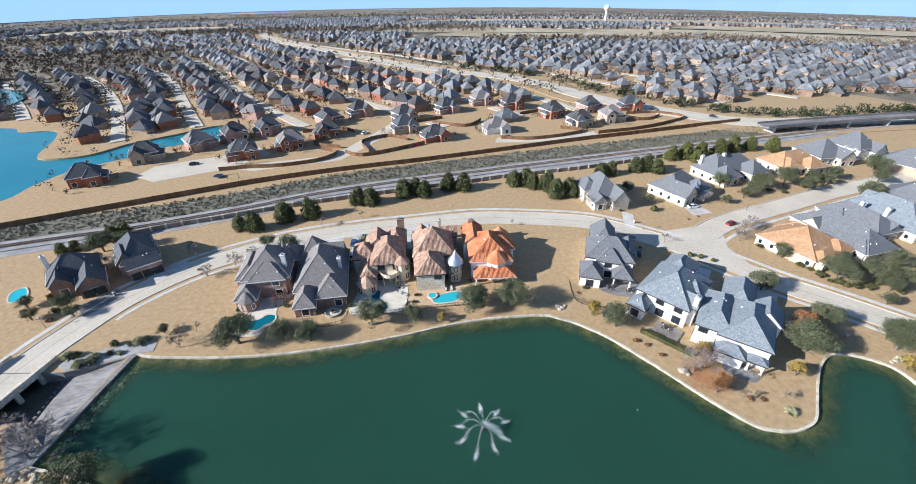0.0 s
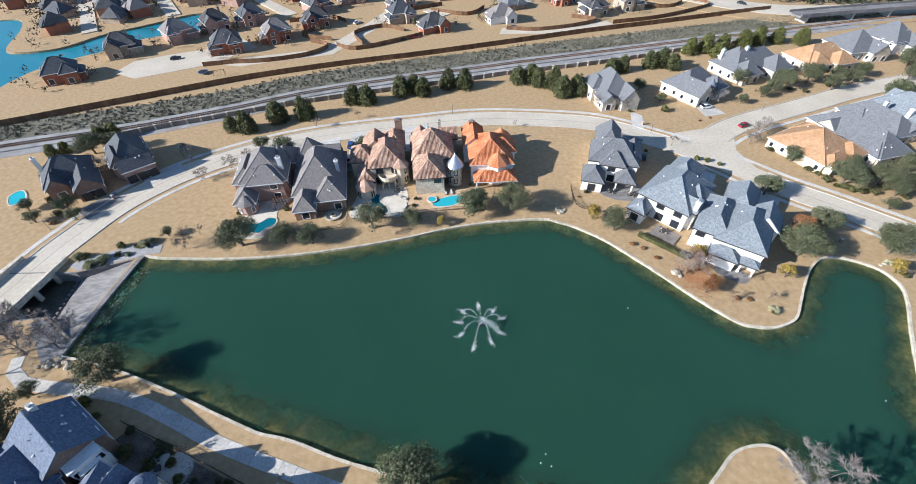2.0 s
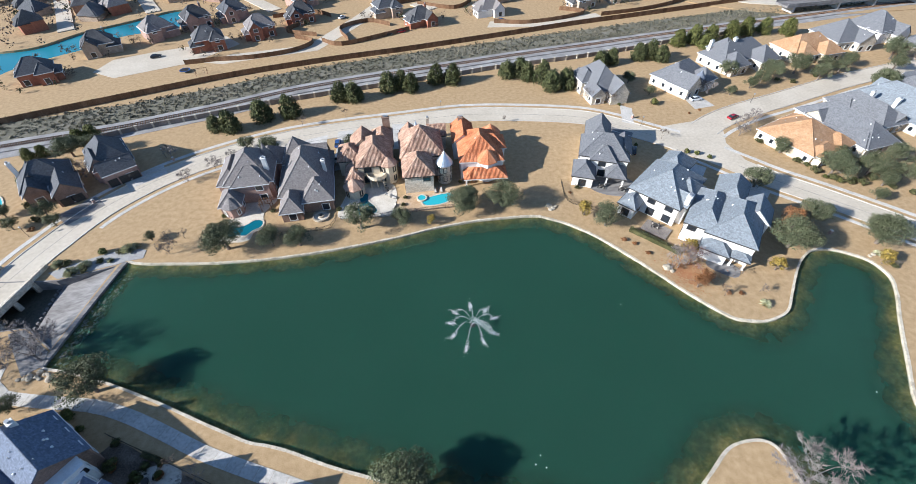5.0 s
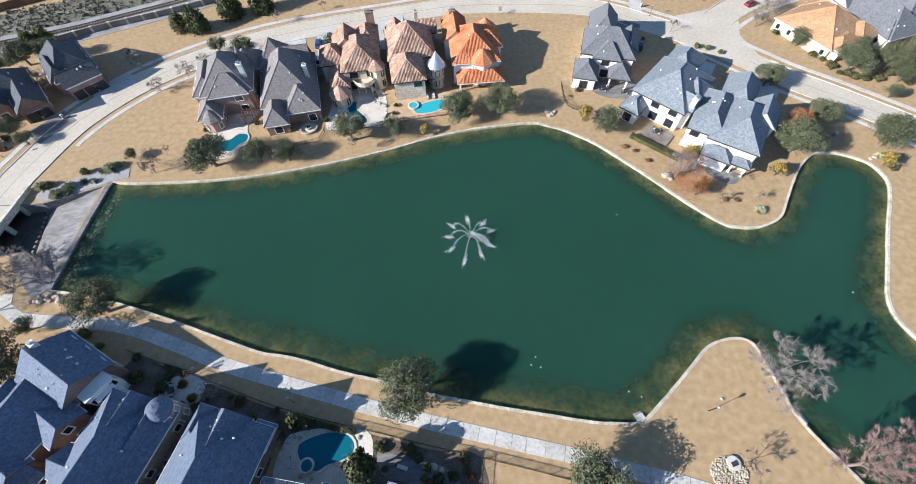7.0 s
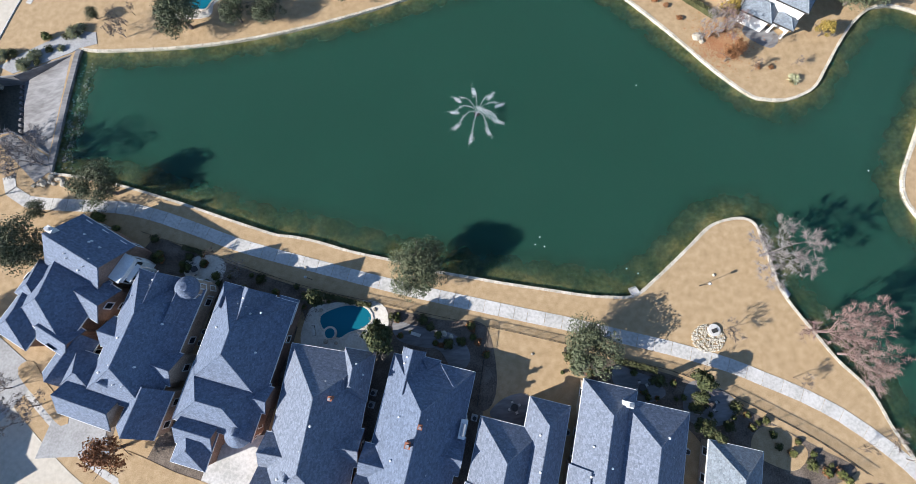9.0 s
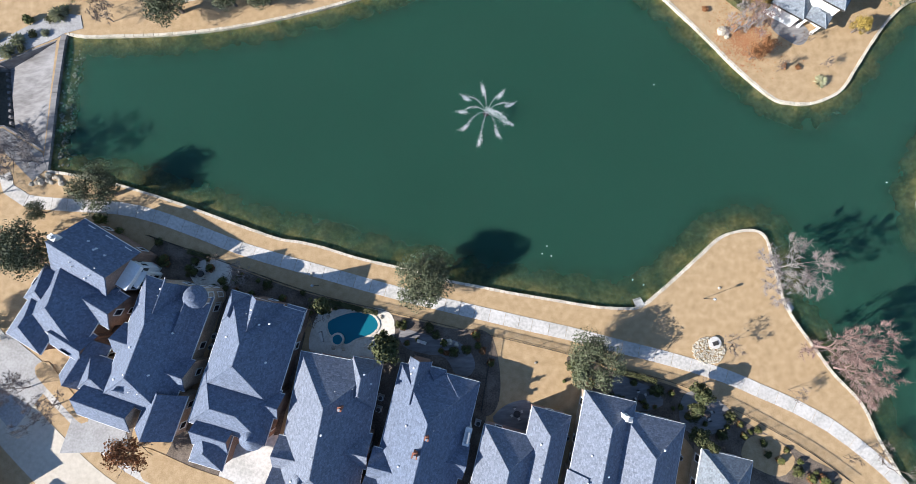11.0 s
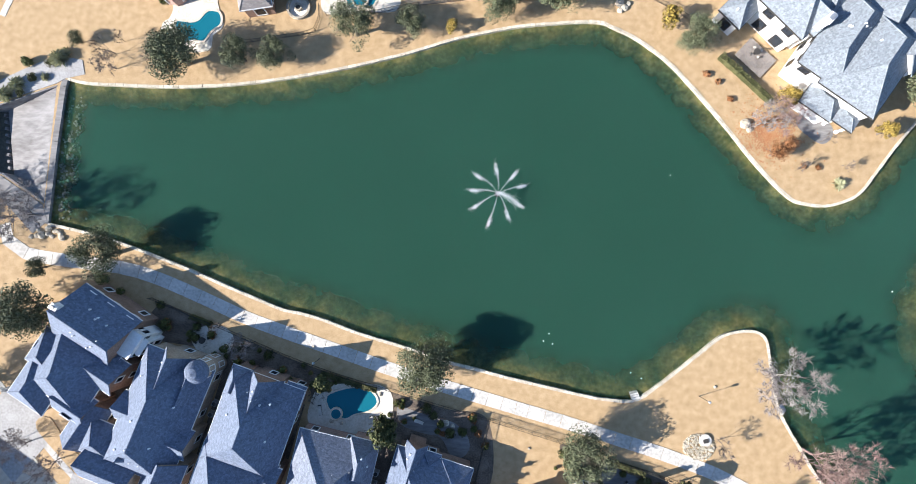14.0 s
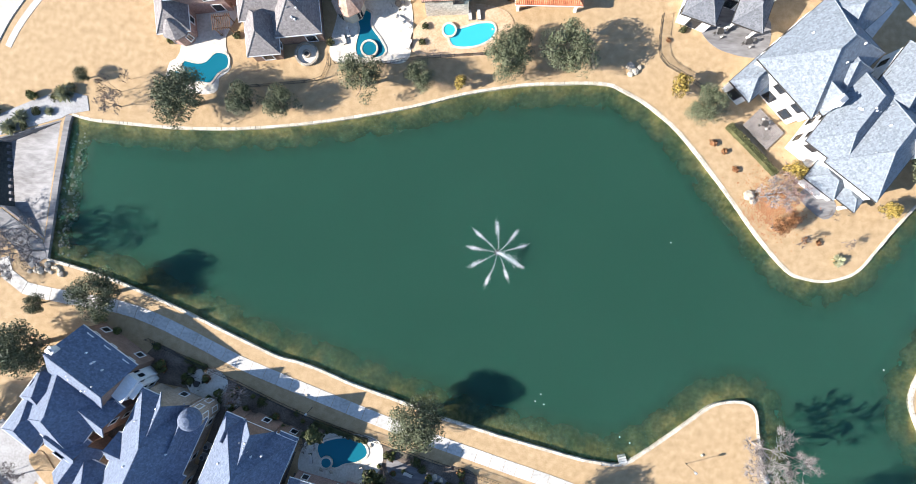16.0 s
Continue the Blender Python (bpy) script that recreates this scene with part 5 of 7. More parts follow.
house(-113.7, 99.6, 39, [(0, 1.5, 12.2, 10.5, 3.8, 44, "hip"), (3.6, -6.4, 6.4, 9, 3.6, 42, "gable"), (-3.2, -3.4, 5, 6, 3.8, 46, "gable"), (-2.4, 2.6, 5, 8, 4.2, 46, "gable")], BROWNBRICK, DARKGREY, "brick house with dark slate roof and dormers", "", [(-5.5, 5, 1.0, 0.8, 8.8, WHITEWALL)], vents=3, seed=34,
      doors=[(2.2, -11.05, 0, 2.4, 2.3, BRONZE), (5.0, -11.05, 0, 2.4, 2.3, BRONZE)])

# houses beyond the railway
BEYOND = "brick houses beyond the railway"
for i, (x, y, r, wall_m, two) in enumerate((
        (-165, 172, 30, REDBRICK, 5), (-156, 200, 35, TANBRICK, 5), (-138, 217, 38, PINKBRICK, 5.4), (-125, 231, 40, PINKBRICK, 5.4), (-110, 241, 40, PINKBRICK, 5.4), (-108, 203, 28, REDBRICK, 5.4), (-89, 217, 25, REDBRICK, 5.4), (-74, 236, 25, REDBRICK, 5),
        (-31, 243, 30, TANBRICK, 5.4), (-13, 229, 30, REDBRICK, 4), (22, 242, 20, WHITEWALL, 4), (-34, 266, 35, PINKBRICK, 5.4), (-8, 284, 35, PINKBRICK, 5.4), (73, 252, 20, TANBRICK, 5.4), (94, 262, 15, TANBRICK, 5.4),
        (60, 273, 20, REDBRICK, 5.4), (114, 287, 10, REDBRICK, 5.4), (36, 292, 20, REDBRICK, 5.4), (16, 303, 25, PINKBRICK, 5.4), (86, 285, 20, PINKBRICK, 5.4), (-80, 259, 35, PINKBRICK, 5.4), (-64, 277, 40, PINKBRICK, 5.4))):
    k = random.Random(i)
    house(x, y, r + k.uniform(-6, 6), [(0, 0, 12, 9.5, two - 0.4, 42, "hip"), (k.choice((-3, 3)), -4.6, 5.6, 5.6, two - 0.4, 44, k.choice(("hip", "gable"))), (k.choice((-3, 3)), 4, 5.6, 5.6, two - 1, 42, "hip"), (k.choice((-5.6, 5.6)), -1.6, 5, 7, 3.2, 38, "hip")],
          wall_m, (DARKGREY, DEEP[0], BROWNGREY, DEEP[0])[i % 4], ("red" if wall_m == REDBRICK else "white" if wall_m == WHITEWALL else "tan") + " brick house with grey shingle roof and fenced yard", BEYOND, [(4, 2.4, 0.9, 0.8, two + 3.6, wall_m)] if i % 2 else [], vents=2, seed=40 + i)


# ---- trees ----
def leaves(geo, centre, radii, n, size, rnd, shell=0.55):
    """Small leaf faces strewn through a clump, thicker towards its skin."""
    for _ in range(n):
        d = Vector((rnd.gauss(0, 1), rnd.gauss(0, 1), rnd.gauss(0, 1))).normalized()
        k = shell + (1.06 - shell) * rnd.random() ** 0.6
        p = Vector(centre) + Vector((d.x * radii[0], d.y * radii[1], d.z * radii[2])) * k
        u = (d + Vector((rnd.gauss(0, 0.7), rnd.gauss(0, 0.7), rnd.gauss(0, 0.7)))).orthogonal().normalized() * size * rnd.uniform(0.6, 1.3)
        w = u.cross(d + Vector((rnd.uniform(-0.6, 0.6), rnd.uniform(-0.6, 0.6), rnd.uniform(-0.6, 0.6)))) * rnd.uniform(0.5, 0.9)
        geo.face(p - u * 0.5 - w * 0.3, p + u * 0.1 - w * 0.5, p + u * 0.55, p - u * 0.1 + w * 0.5)


def limbs(geo, start, way, length, radius, depth, rnd, tips, spread=0.55, twigs=3, sides=5):
    """A limb that bends, tapers and forks."""
    p, d = Vector(start), Vector(way).normalized()
    for s in range(2):
        d = (d + Vector((rnd.gauss(0, 0.12), rnd.gauss(0, 0.12), rnd.gauss(0.03, 0.1)))).normalized()
        q = p + d * length / 2
        geo.tube(p, q, radius * (1 - 0.22 * s), radius * (0.78 - 0.2 * s), sides if depth > 1 else 3)
        p = q
        if depth and s == 0 and rnd.random() < 0.6:
            side = (d + Vector((rnd.gauss(0, spread), rnd.gauss(0, spread), rnd.gauss(0.1, spread * 0.6)))).normalized()
            limbs(geo, p, side, length * 0.66, radius * 0.5, depth - 1, rnd, tips, spread, twigs, sides)
    if not depth:
        tips.append(p)
        for _ in range(8):
            e = p - d * length * rnd.uniform(0, 0.9)
            w = (d + Vector((rnd.gauss(0, 0.6), rnd.gauss(0, 0.6), rnd.gauss(0, 0.6)))).normalized() * rnd.uniform(0.35, 0.85)
            o = w.orthogonal().normalized() * 0.022
            geo.face(e - o, e + o, e + w)
        return
    for _ in range(twigs):
        side = (d + Vector((rnd.gauss(0, spread), rnd.gauss(0, spread), rnd.gauss(0.08, spread * 0.7)))).normalized()
        limbs(geo, p, side, length * rnd.uniform(0.62, 0.82), radius * 0.5, depth - 1, rnd, tips, spread, twigs, sides)


def leafy_tree(label, r, h, seed, leaf_mat, clumps=64, per=200, size=0.26, category="tree"):
    """Tapered trunk with limbs, and a crown of uneven leaf clumps with gaps."""
    rnd = random.Random(seed)
    ob = thing("tree", pose(0, 0, -200), label, category)
    wood, crown, tips = Geo(), Geo(), []
    wood.tube((0, 0, -0.2), (0.05, 0, h * 0.28), r * 0.085, r * 0.06, 8)
    for k in range(5):
        a = 1.256 * k + rnd.uniform(-0.4, 0.4)
        limbs(wood, (0.05, 0, h * 0.26), (math.cos(a), math.sin(a), 1.0), h * 0.33, r * 0.04, 2, rnd, tips, 0.45, 2)
    for k in range(clumps):
        a, b = rnd.uniform(0, 6.283), rnd.uniform(-0.45, 1.0)
        q = math.sqrt(max(0.05, 1 - b * b * 0.85)) * rnd.uniform(0.25, 0.84)
        c = (math.cos(a) * q * r, math.sin(a) * q * r, h * 0.58 + b * h * 0.34)
        s = r * rnd.uniform(0.2, 0.36)
        leaves(crown, c, (s, s, s * 0.8), per, size, rnd)
    part("trunk", wood, BARK, ob)
    part("crown", crown, leaf_mat, ob)
    return ob


def cedar(label, r, h, seed, leaf_mat):
    rnd = random.Random(seed)
    ob = thing("cedar", pose(0, 0, -200), label, "tree")
    wood, crown = Geo(), Geo()
    wood.tube((0, 0, -0.2), (0, 0, h * 0.9), r * 0.09, 0.03, 7)
    for k in range(90):
        t = rnd.random() ** 1.3
        z = h * (0.06 + 0.9 * t)
        q = r * (1 - t) ** 0.38 * rnd.uniform(0.55, 0.95) + 0.1
        a = rnd.uniform(0, 6.283)
        s = r * (0.34 - 0.16 * t)
        leaves(crown, (math.cos(a) * q * 0.75, math.sin(a) * q * 0.75, z), (s, s, s * 1.6), 44, 0.42, rnd)
    part("trunk", wood, BARK, ob)
    part("crown", crown, leaf_mat, ob)
    return ob


def bare_tree(label, h, seed, wood_mat, spread=0.6, depth=5, stems=3, lean=0.7, r=0.16, twigs=3):
    rnd = random.Random(seed)
    ob = thing("bare_tree", pose(0, 0, -200), label, "tree")
    trunk, tips = Geo(), []
    trunk.tube((0, 0, -0.2), (0, 0, h * 0.2), r, r * 0.8, 8)
    part("trunk", trunk, wood_mat, ob)
    for k in range(stems):
        a = 6.283 * k / stems + rnd.uniform(-0.4, 0.4)
        g = Geo()
        limbs(g, (0, 0, h * 0.19), (math.cos(a) * lean, math.sin(a) * lean, 1), h * 0.27, r * 0.55, depth - 1, rnd, tips, spread, twigs)
        part("branch", g, wood_mat, ob)
    return ob


def shrub(label, r, h, seed, leaf_mat, n=10, per=60, size=0.28):
    rnd = random.Random(seed)
    ob = thing("shrub", pose(0, 0, -200), label, "shrub")
    wood, crown, tips = Geo(), Geo(), []
    for k in range(4):
        limbs(wood, (0, 0, -0.05), (rnd.gauss(0, 0.5), rnd.gauss(0, 0.5), 1), h * 0.4, 0.04, 1, rnd, tips, 0.5, 2, 4)
    for k in range(n):
        a, q = rnd.uniform(0, 6.283), rnd.uniform(0, 0.65) * r
        s = r * rnd.uniform(0.3, 0.5)
        leaves(crown, (math.cos(a) * q, math.sin(a) * q, h * rnd.uniform(0.35, 0.7)), (s, s, h * 0.32), per, size, rnd, 0.4)
    part("stems", wood, BARK, ob)
    part("foliage", crown, leaf_mat, ob)
    return ob


def spiky(label, r, seed):
    rnd = random.Random(seed)
    ob = thing("ornamental_grass", pose(0, 0, -200), label, "plant")
    g = Geo()
    for _ in range(170):
        a, e = rnd.uniform(0, 6.283), rnd.uniform(0.25, 1.3)
        tip = Vector((math.cos(a) * math.cos(e), math.sin(a) * math.cos(e), math.sin(e))) * r * rnd.uniform(0.7, 1.15)
        side = Vector((-math.sin(a), math.cos(a), 0)) * 0.06
        g.face(-side, side, tip * 0.6 + side + Vector((0, 0, 0.1)), tip - Vector((0, 0, 0.15 * r)), tip * 0.6 - side + Vector((0, 0, 0.1)))
    part("blades", g, YUCCA, ob)
    return ob


def plant(base, places, group=""):
    """Copies of a plant at (x, y, scale); the first one is the plant itself."""
    rnd = random.Random(len(places) * 7 + int(abs(places[0][0])))
    base.scale = (1, 1, 1)
    for i, (x, y, s) in enumerate(places):
        m = pose(x, y, ground_z(x, y), 0, 0, rnd.uniform(0, 360)) @ Matrix.Diagonal((s, s, s * rnd.uniform(0.92, 1.08), 1))
        if i:
            ob = copy_thing(base, m)
        else:
            ob = first = base
            keep = m
        if group:
            ob["group"] = group
    base.matrix_basis = keep


plant(leafy_tree("broad evergreen oak with dusty green leaves", 5, 7.0, 1, OAK), [(-7.4, 19.3, 1.17), (-54.6, 74.2, 1.11), (4.0, 87.0, 1.0), (83.7, 71.0, 1.12), (-78.7, 27.2, 1.2), (106.4, 71.6, 1.12), (112, 99, 1.05), (163, 150, 1.05), (-118, 116, 0.99)], "evergreen oaks")
plant(leafy_tree("rounded evergreen oak with olive leaves", 5, 7.2, 2, OAK, 56), [(21.4, 3.9, 1.11), (14.9, 88.2, 1.1), (-66.4, 37.6, 1.01), (94.5, 80, 0.84), (87.4, 94.5, 0.84), (123, 99, 0.99), (140, 166, 1.05), (128, 162, 0.94), (-91, 12, 1.05), (188, 178, 1.17)], "evergreen oaks")
plant(leafy_tree("small evergreen oak beside the shore", 5, 7.0, 3, OAK, 44), [(-43.8, 75.0, 0.72), (-37.0, 75.0, 0.74), (-22.4, 80.6, 0.98), (-11.6, 82.0, 0.68), (41.0, 80.0, 0.86), (5.7, 90.3, 0.64), (-31, 118, 0.64), (-64, 118.3, 0.64), (-55.8, 116.6, 0.73), (-107.6, 87.5, 0.66), (-75.3, 77.8, 0.37), (118, 106, 0.70),
      (104, 111, 0.70), (152, 168, 0.82), (112, 165, 0.82), (135, 105, 0.82), (-80, 34.5, 0.47), (-112, 118, 0.82), (165, 172, 0.82), (182, 168, 0.82), (-103.5, 84, 0.5), (-113.8, 82.8, 0.5), (-119.5, 88, 0.5), (-121, 101, 0.6), (-114, 108, 0.6), (107, 121, 0.5), (124, 94, 0.7), (131, 97, 0.7), (128, 112, 0.5), (140, 102, 0.7), (146, 94, 0.6), (118, 88, 0.5), (106, 149, 0.5), (116, 154, 0.6), (122, 158, 0.7), (146, 160, 0.8), (158, 166, 0.7), (76, 150, 0.5), (71, 160, 0.6)], "evergreen oaks")
plant(leafy_tree("tall narrow evergreen magnolia in a garden", 3, 7.5, 4, CEDAR, 36, 100, 0.5), [(-13.9, 7.6, 1.0), (40.2, -2.2, 0.7), (39.6, -5.5, 0.5), (39.2, -9.5, 0.6), (-26, 14.6, 0.66), (41, -12, 0.5)], "garden evergreens")
plant(leafy_tree("tree with rusty brown winter leaves", 4.2, 7, 5, RUST, 30, 70, 0.42), [(-59.6, -8.7, 0.95), (87, 77.4, 0.85), (58.6, 60.8, 0.5), (56.6, 59.2, 0.5)], "rusty trees")
plant(leafy_tree("small tree with yellow-green leaves", 2.6, 4.6, 6, GOLD, 20, 60, 0.4), [(36.4, 84.0, 0.95), (58.3, 69.6, 0.85), (-4.4, 81.8, 0.6), (103, 65, 0.9), (76.8, 63.8, 0.8)], "yellow trees")
plant(cedar("dark green juniper tree on dry grass", 3.4, 5.6, 7, CEDAR), [(-78.4, 130.3, 1.00), (-73, 130, 1.22), (-64.5, 136.6, 1.38), (-55.4, 139.4, 1.34), (-39.8, 150, 1.28), (-34.6, 149.8, 1.28), (-22.2, 157, 1.34), (-17.8, 159, 1.15), (-13.8, 156.6, 1.22), (-4.3, 162.6, 1.22), (2.4, 162.4, 1.28),
      (46, 157.2, 1.41), (40, 155.6, 1.34), (37.2, 162, 1.34), (29.5, 168, 1.28), (24, 167, 1.22), (32, 164.5, 1.15), (64, 176, 1.15), (69, 178, 1.15), (82, 182, 1.22), (87, 183, 1.28), (91, 180, 1.15)], "junipers along the railway")
plant(cedar("olive juniper tree beside the railway", 3.5, 5.4, 8, SHRUB), [(104, 196, 1.15), (112, 198, 1.28), (121, 201, 1.15), (131, 203, 1.28), (140, 207, 1.28), (150, 209, 1.15), (115, 192, 1.15), (160, 207, 1.28), (-120, 124, 0.90), (-117, 126, 0.90), (-128, 117, 0.64), (-131, 115, 0.64)], "junipers along the railway")
plant(bare_tree("leafless tree with a pale twiggy crown", 7.5, 11, PALEBARK, 0.62, 6, 4, 0.8, 0.17, 2), [(55.8, 18.6, 1.45), (-41, 20.9, 0.62), (-81.4, 44.3, 1.3), (-88.5, 43.6, 1.15), (-93.5, 46.5, 1.2), (-95, 42, 1.0), (-91, 38, 0.9), (54.3, 65, 0.8), (99.8, 125, 0.75), (96, 121, 0.6), (-87, 115, 0.5), (-76.5, 102.5, 0.55), (-70.5, 108, 0.6), (-106, 105.5, 0.8),
      (52, 146, 0.7), (59, 143.5, 0.7), (93.5, 152, 0.8), (98, 150, 0.7), (-66, 112, 0.55), (105, 130, 0.6), (-68.6, 72.8, 0.62), (-81, 2, 0.75), (-75.5, -1.2, 0.7)], "leafless trees")
plant(bare_tree("leafless reddish cypress at the water's edge", 9, 12, REDTWIG, 0.62, 6, 4, 0.55, 0.2, 2), [(63.0, 4.4, 1.3), (66.0, 0.4, 1.15), (57.3, 66.0, 0.72)], "cypresses")
plant(bare_tree("thin leafless sapling with bare twigs", 5.5, 13, BARK, 0.5, 4, 2, 0.5, 0.09), [(47.2, 5.6, 0.95), (57.2, -3.2, 0.7), (-67.2, 78.2, 0.6), (-68.8, 75.7, 0.9), (36, 160, 0.8), (66, 62, 0.6), (61.5, 56.5, 0.6), (70, 57.5, 0.5), (-49.8, 132.5, 0.8), (-88.5, 116, 0.7), (-29.5, 14.8, 0.5), (-46.5, 24.8, 0.5), (70.5, -13.5, 0.9), (73, -17, 1.0),
      (65.5, -15, 0.6), (-27.5, 12, 0.6), (-79, -4, 0.9), (-84, 2, 0.8), (70, 120, 0.7), (-36, 138, 0.6), (20, 132, 0.5)], "leafless saplings")
rnd = random.Random(5)
spots = [(x + rnd.uniform(-1.2, 1.2), y - rnd.uniform(0.6, 5.5), rnd.uniform(0.5, 1.15)) for x, y in IRON_LINE + IRON_LINE if not 5 < x < 17]
spots = [p for p in spots if not (-27.5 < p[0] < -14.5 and 7 < p[1] < 14.2)]
plant(shrub("dark green garden shrub", 1.1, 1.2, 21, SHRUB), spots + [(-85.3, 73.7, 1.3), (-68.8, 32.9, 1.7), (-65.2, 30.2, 1.1), (103, 117, 1), (106, 113, 1.1), (107.5, 108, 1.2), (108, 104, 1.1), (110, 98, 1.1), (113, 96, 1.2), (117, 96, 1.3), (121, 103, 1.3), (125, 104, 1.2), (128, 106, 1.3),
      (60.5, 84, 0.8), (75, 112, 1.3), (78, 111, 1.2), (81, 109, 1.0), (3.6, 99, 0.8), (-60, 86, 0.9), (54.6, 116, 0.8), (60.5, 116.5, 0.8), (62.5, 142.5, 0.9), (75.3, 143, 1.9)], "garden shrubs")
plant(shrub("olive brown garden shrub", 1.2, 1.1, 22, HEDGE), spots[1::3] + [(-81, 73.6, 0.9), (-84.4, 70.6, 0.9), (-86.5, 67.6, 0.8), (-79.4, 75, 0.8), (-47.5, 88, 0.8), (-12.2, 89.5, 0.7), (-11.8, 92.5, 0.7), (-29.6, 88, 0.8), (37, 95.5, 0.8), (105, 64, 1.0), (130, 160, 1.2), (135, 158, 1.2), (147, 163, 1.2), (-92, 70, 1), (102, 119, 1.3), (100.5, 117, 1.2), (104.5, 112, 1.5), (106.5, 106, 1.4), (109, 101, 1.5), (112, 97.5, 1.4), (115.5, 95.5, 1.4), (119, 95, 1.4), (123, 97, 1.3), (127, 99.5, 1.4), (131, 103, 1.4), (-110, 86, 1.2), (-116, 92, 1.2), (-103, 104, 1.1), (126, 93, 1.2), (134, 88, 1.4), (130, 90, 1.3)], "garden shrubs")
plant(shrub("dry reddish brown shrub", 1.0, 0.8, 23, RUST, 8, 40, 0.3), spots[2::3] + [(44.4, 74.5, 0.9), (46.6, 73.0, 0.8), (49, 69.8, 0.8), (34.6, 93.4, 0.6), (-4, 5.5, 0.7), (2.6, 5.6, 0.9), (1.6, 8, 0.8), (65.6, 57, 0.7), (62.8, 57.4, 0.8), (90, 138, 0.6), (85.5, 136, 0.6), (-108.9, 82.5, 1.0)], "dry shrubs")
plant(spiky("clump of pale spiky ornamental grass", 1.5, 24), [(69.4, 54, 1.0), (-87.1, 69.2, 1.25), (-89.1, 67.2, 1.3), (-93.8, 69.7, 1.2), (-79.2, 74.4, 1.4), (-80.2, 74.2, 1.0), (-82, 70.8, 0.7), (-78.2, 75.6, 0.9), (104, 68, 0.8)], "ornamental grasses")


def hedge(pts, w, h, label):
    rnd = random.Random(3)
    line = smooth_line(pts, 0.8)
    core, skin = Geo(), Geo()
    ob = thing("hedge", pose(0, 0, 0), label, "hedge")
    for (x0, y0), (x1, y1) in zip(line, line[1:]):
        a = math.atan2(y1 - y0, x1 - x0)
        core.box((x0 + x1) / 2, (y0 + y1) / 2, -0.05, math.hypot(x1 - x0, y1 - y0) * 0.99, w * 0.8, h * 0.9, a)
        for _ in range(26):
            t, u, v = rnd.random(), rnd.uniform(-0.5, 0.5), rnd.random()
            if rnd.random() < 0.55:
                v = 0.93
            else:
                u = rnd.choice((-0.46, 0.46))
            leaves(skin, (x0 + (x1 - x0) * t - math.sin(a) * u * w, y0 + (y1 - y0) * t + math.cos(a) * u * w, v * h), (0.1, 0.1, 0.1), 3, 0.25, rnd)
    part("core", core, HEDGE, ob)
    part("foliage", skin, HEDGE, ob)


hedge([(46.8, 77.9), (51.5, 73.8), (56.3, 69.4)], 1.2, 1.2, "long clipped hedge between two gardens")
hedge([(-52, 26), (-48, 24.6)], 0.9, 0.9, "short clipped hedge beside the iron fence")
hedge([(-27, 16), (-20, 14), (-16.5, 13.2)], 0.9, 0.9, "clipped hedge behind the iron fence")
hedge([(26.6, 1.4), (33.5, -0.8)], 1.1, 1.0, "clipped hedge beside a flagstone patio")
hedge([(60.5, 76.5), (63, 74.5)], 0.8, 0.7, "low clipped hedge between houses")
scrub = Geo()
rnd = random.Random(8)
for (x, y) in RAIL:
    if -200 < x < 230:
        for k in range(38):
            d = rnd.uniform(4.4, 18.5)
            px, py = x + rnd.uniform(-2.5, 2.5) - 0.3 * d, y + 0.95 * d
            s = rnd.uniform(0.3, 0.9)
            leaves(scrub, (px, py, s * 0.4), (s, s, s * 0.6), 9, 0.55, rnd, 0.2)
tagged(part("scrub", scrub, mat("scrub_leaves", [(0.095, 0.09, 0.06), (0.165, 0.15, 0.105), (0.24, 0.215, 0.165)], 0.08, 2, 0.95, 0, island=0.35)), "dry grey-green scrub beside the railway", "scrub", kind="stuff")


# ---- pools ----
def pool(pts, water, label, spa=None, step=0.8):
    ob = thing("swimming_pool", pose(0, 0, 0), label, "pool")
    line = smooth_line(pts, step, True)
    g = Geo()
    g.face(*[(x, y, 0.13) for x, y in line])
    part("water", g, water, ob)
    turn = sum(a[0] * b[1] - b[0] * a[1] for a, b in zip(line, line[1:] + line[:1]))
    outer = offset(line, -0.4 if turn > 0 else 0.4, True)
    g = Geo()
    n = len(line)
    g.solid([(*p, 0.2) for p in outer] + [(*p, 0.2) for p in line] + [(*p, -0.05) for p in line] + [(*p, -0.05) for p in outer],
            [(k * n + i, k * n + (i + 1) % n, (k + 1) % 4 * n + (i + 1) % n, (k + 1) % 4 * n + i) for i in range(n) for k in range(4)])
    part("coping", g, LIMESTONE, ob)
    if spa:
        x, y, r = spa
        g = Geo()
        g.lathe(x, y, [(r + 0.35, 0.0), (r + 0.35, 0.5), (r, 0.5), (r, 0.4)], 20)
        s = part("spa_wall", g, LIMESTONE, ob)
        g = Geo()
        g.lathe(x, y, [(r, 0.3), (r, 0.42)], 20)
        part("spa_water", g, water, s)
    return ob


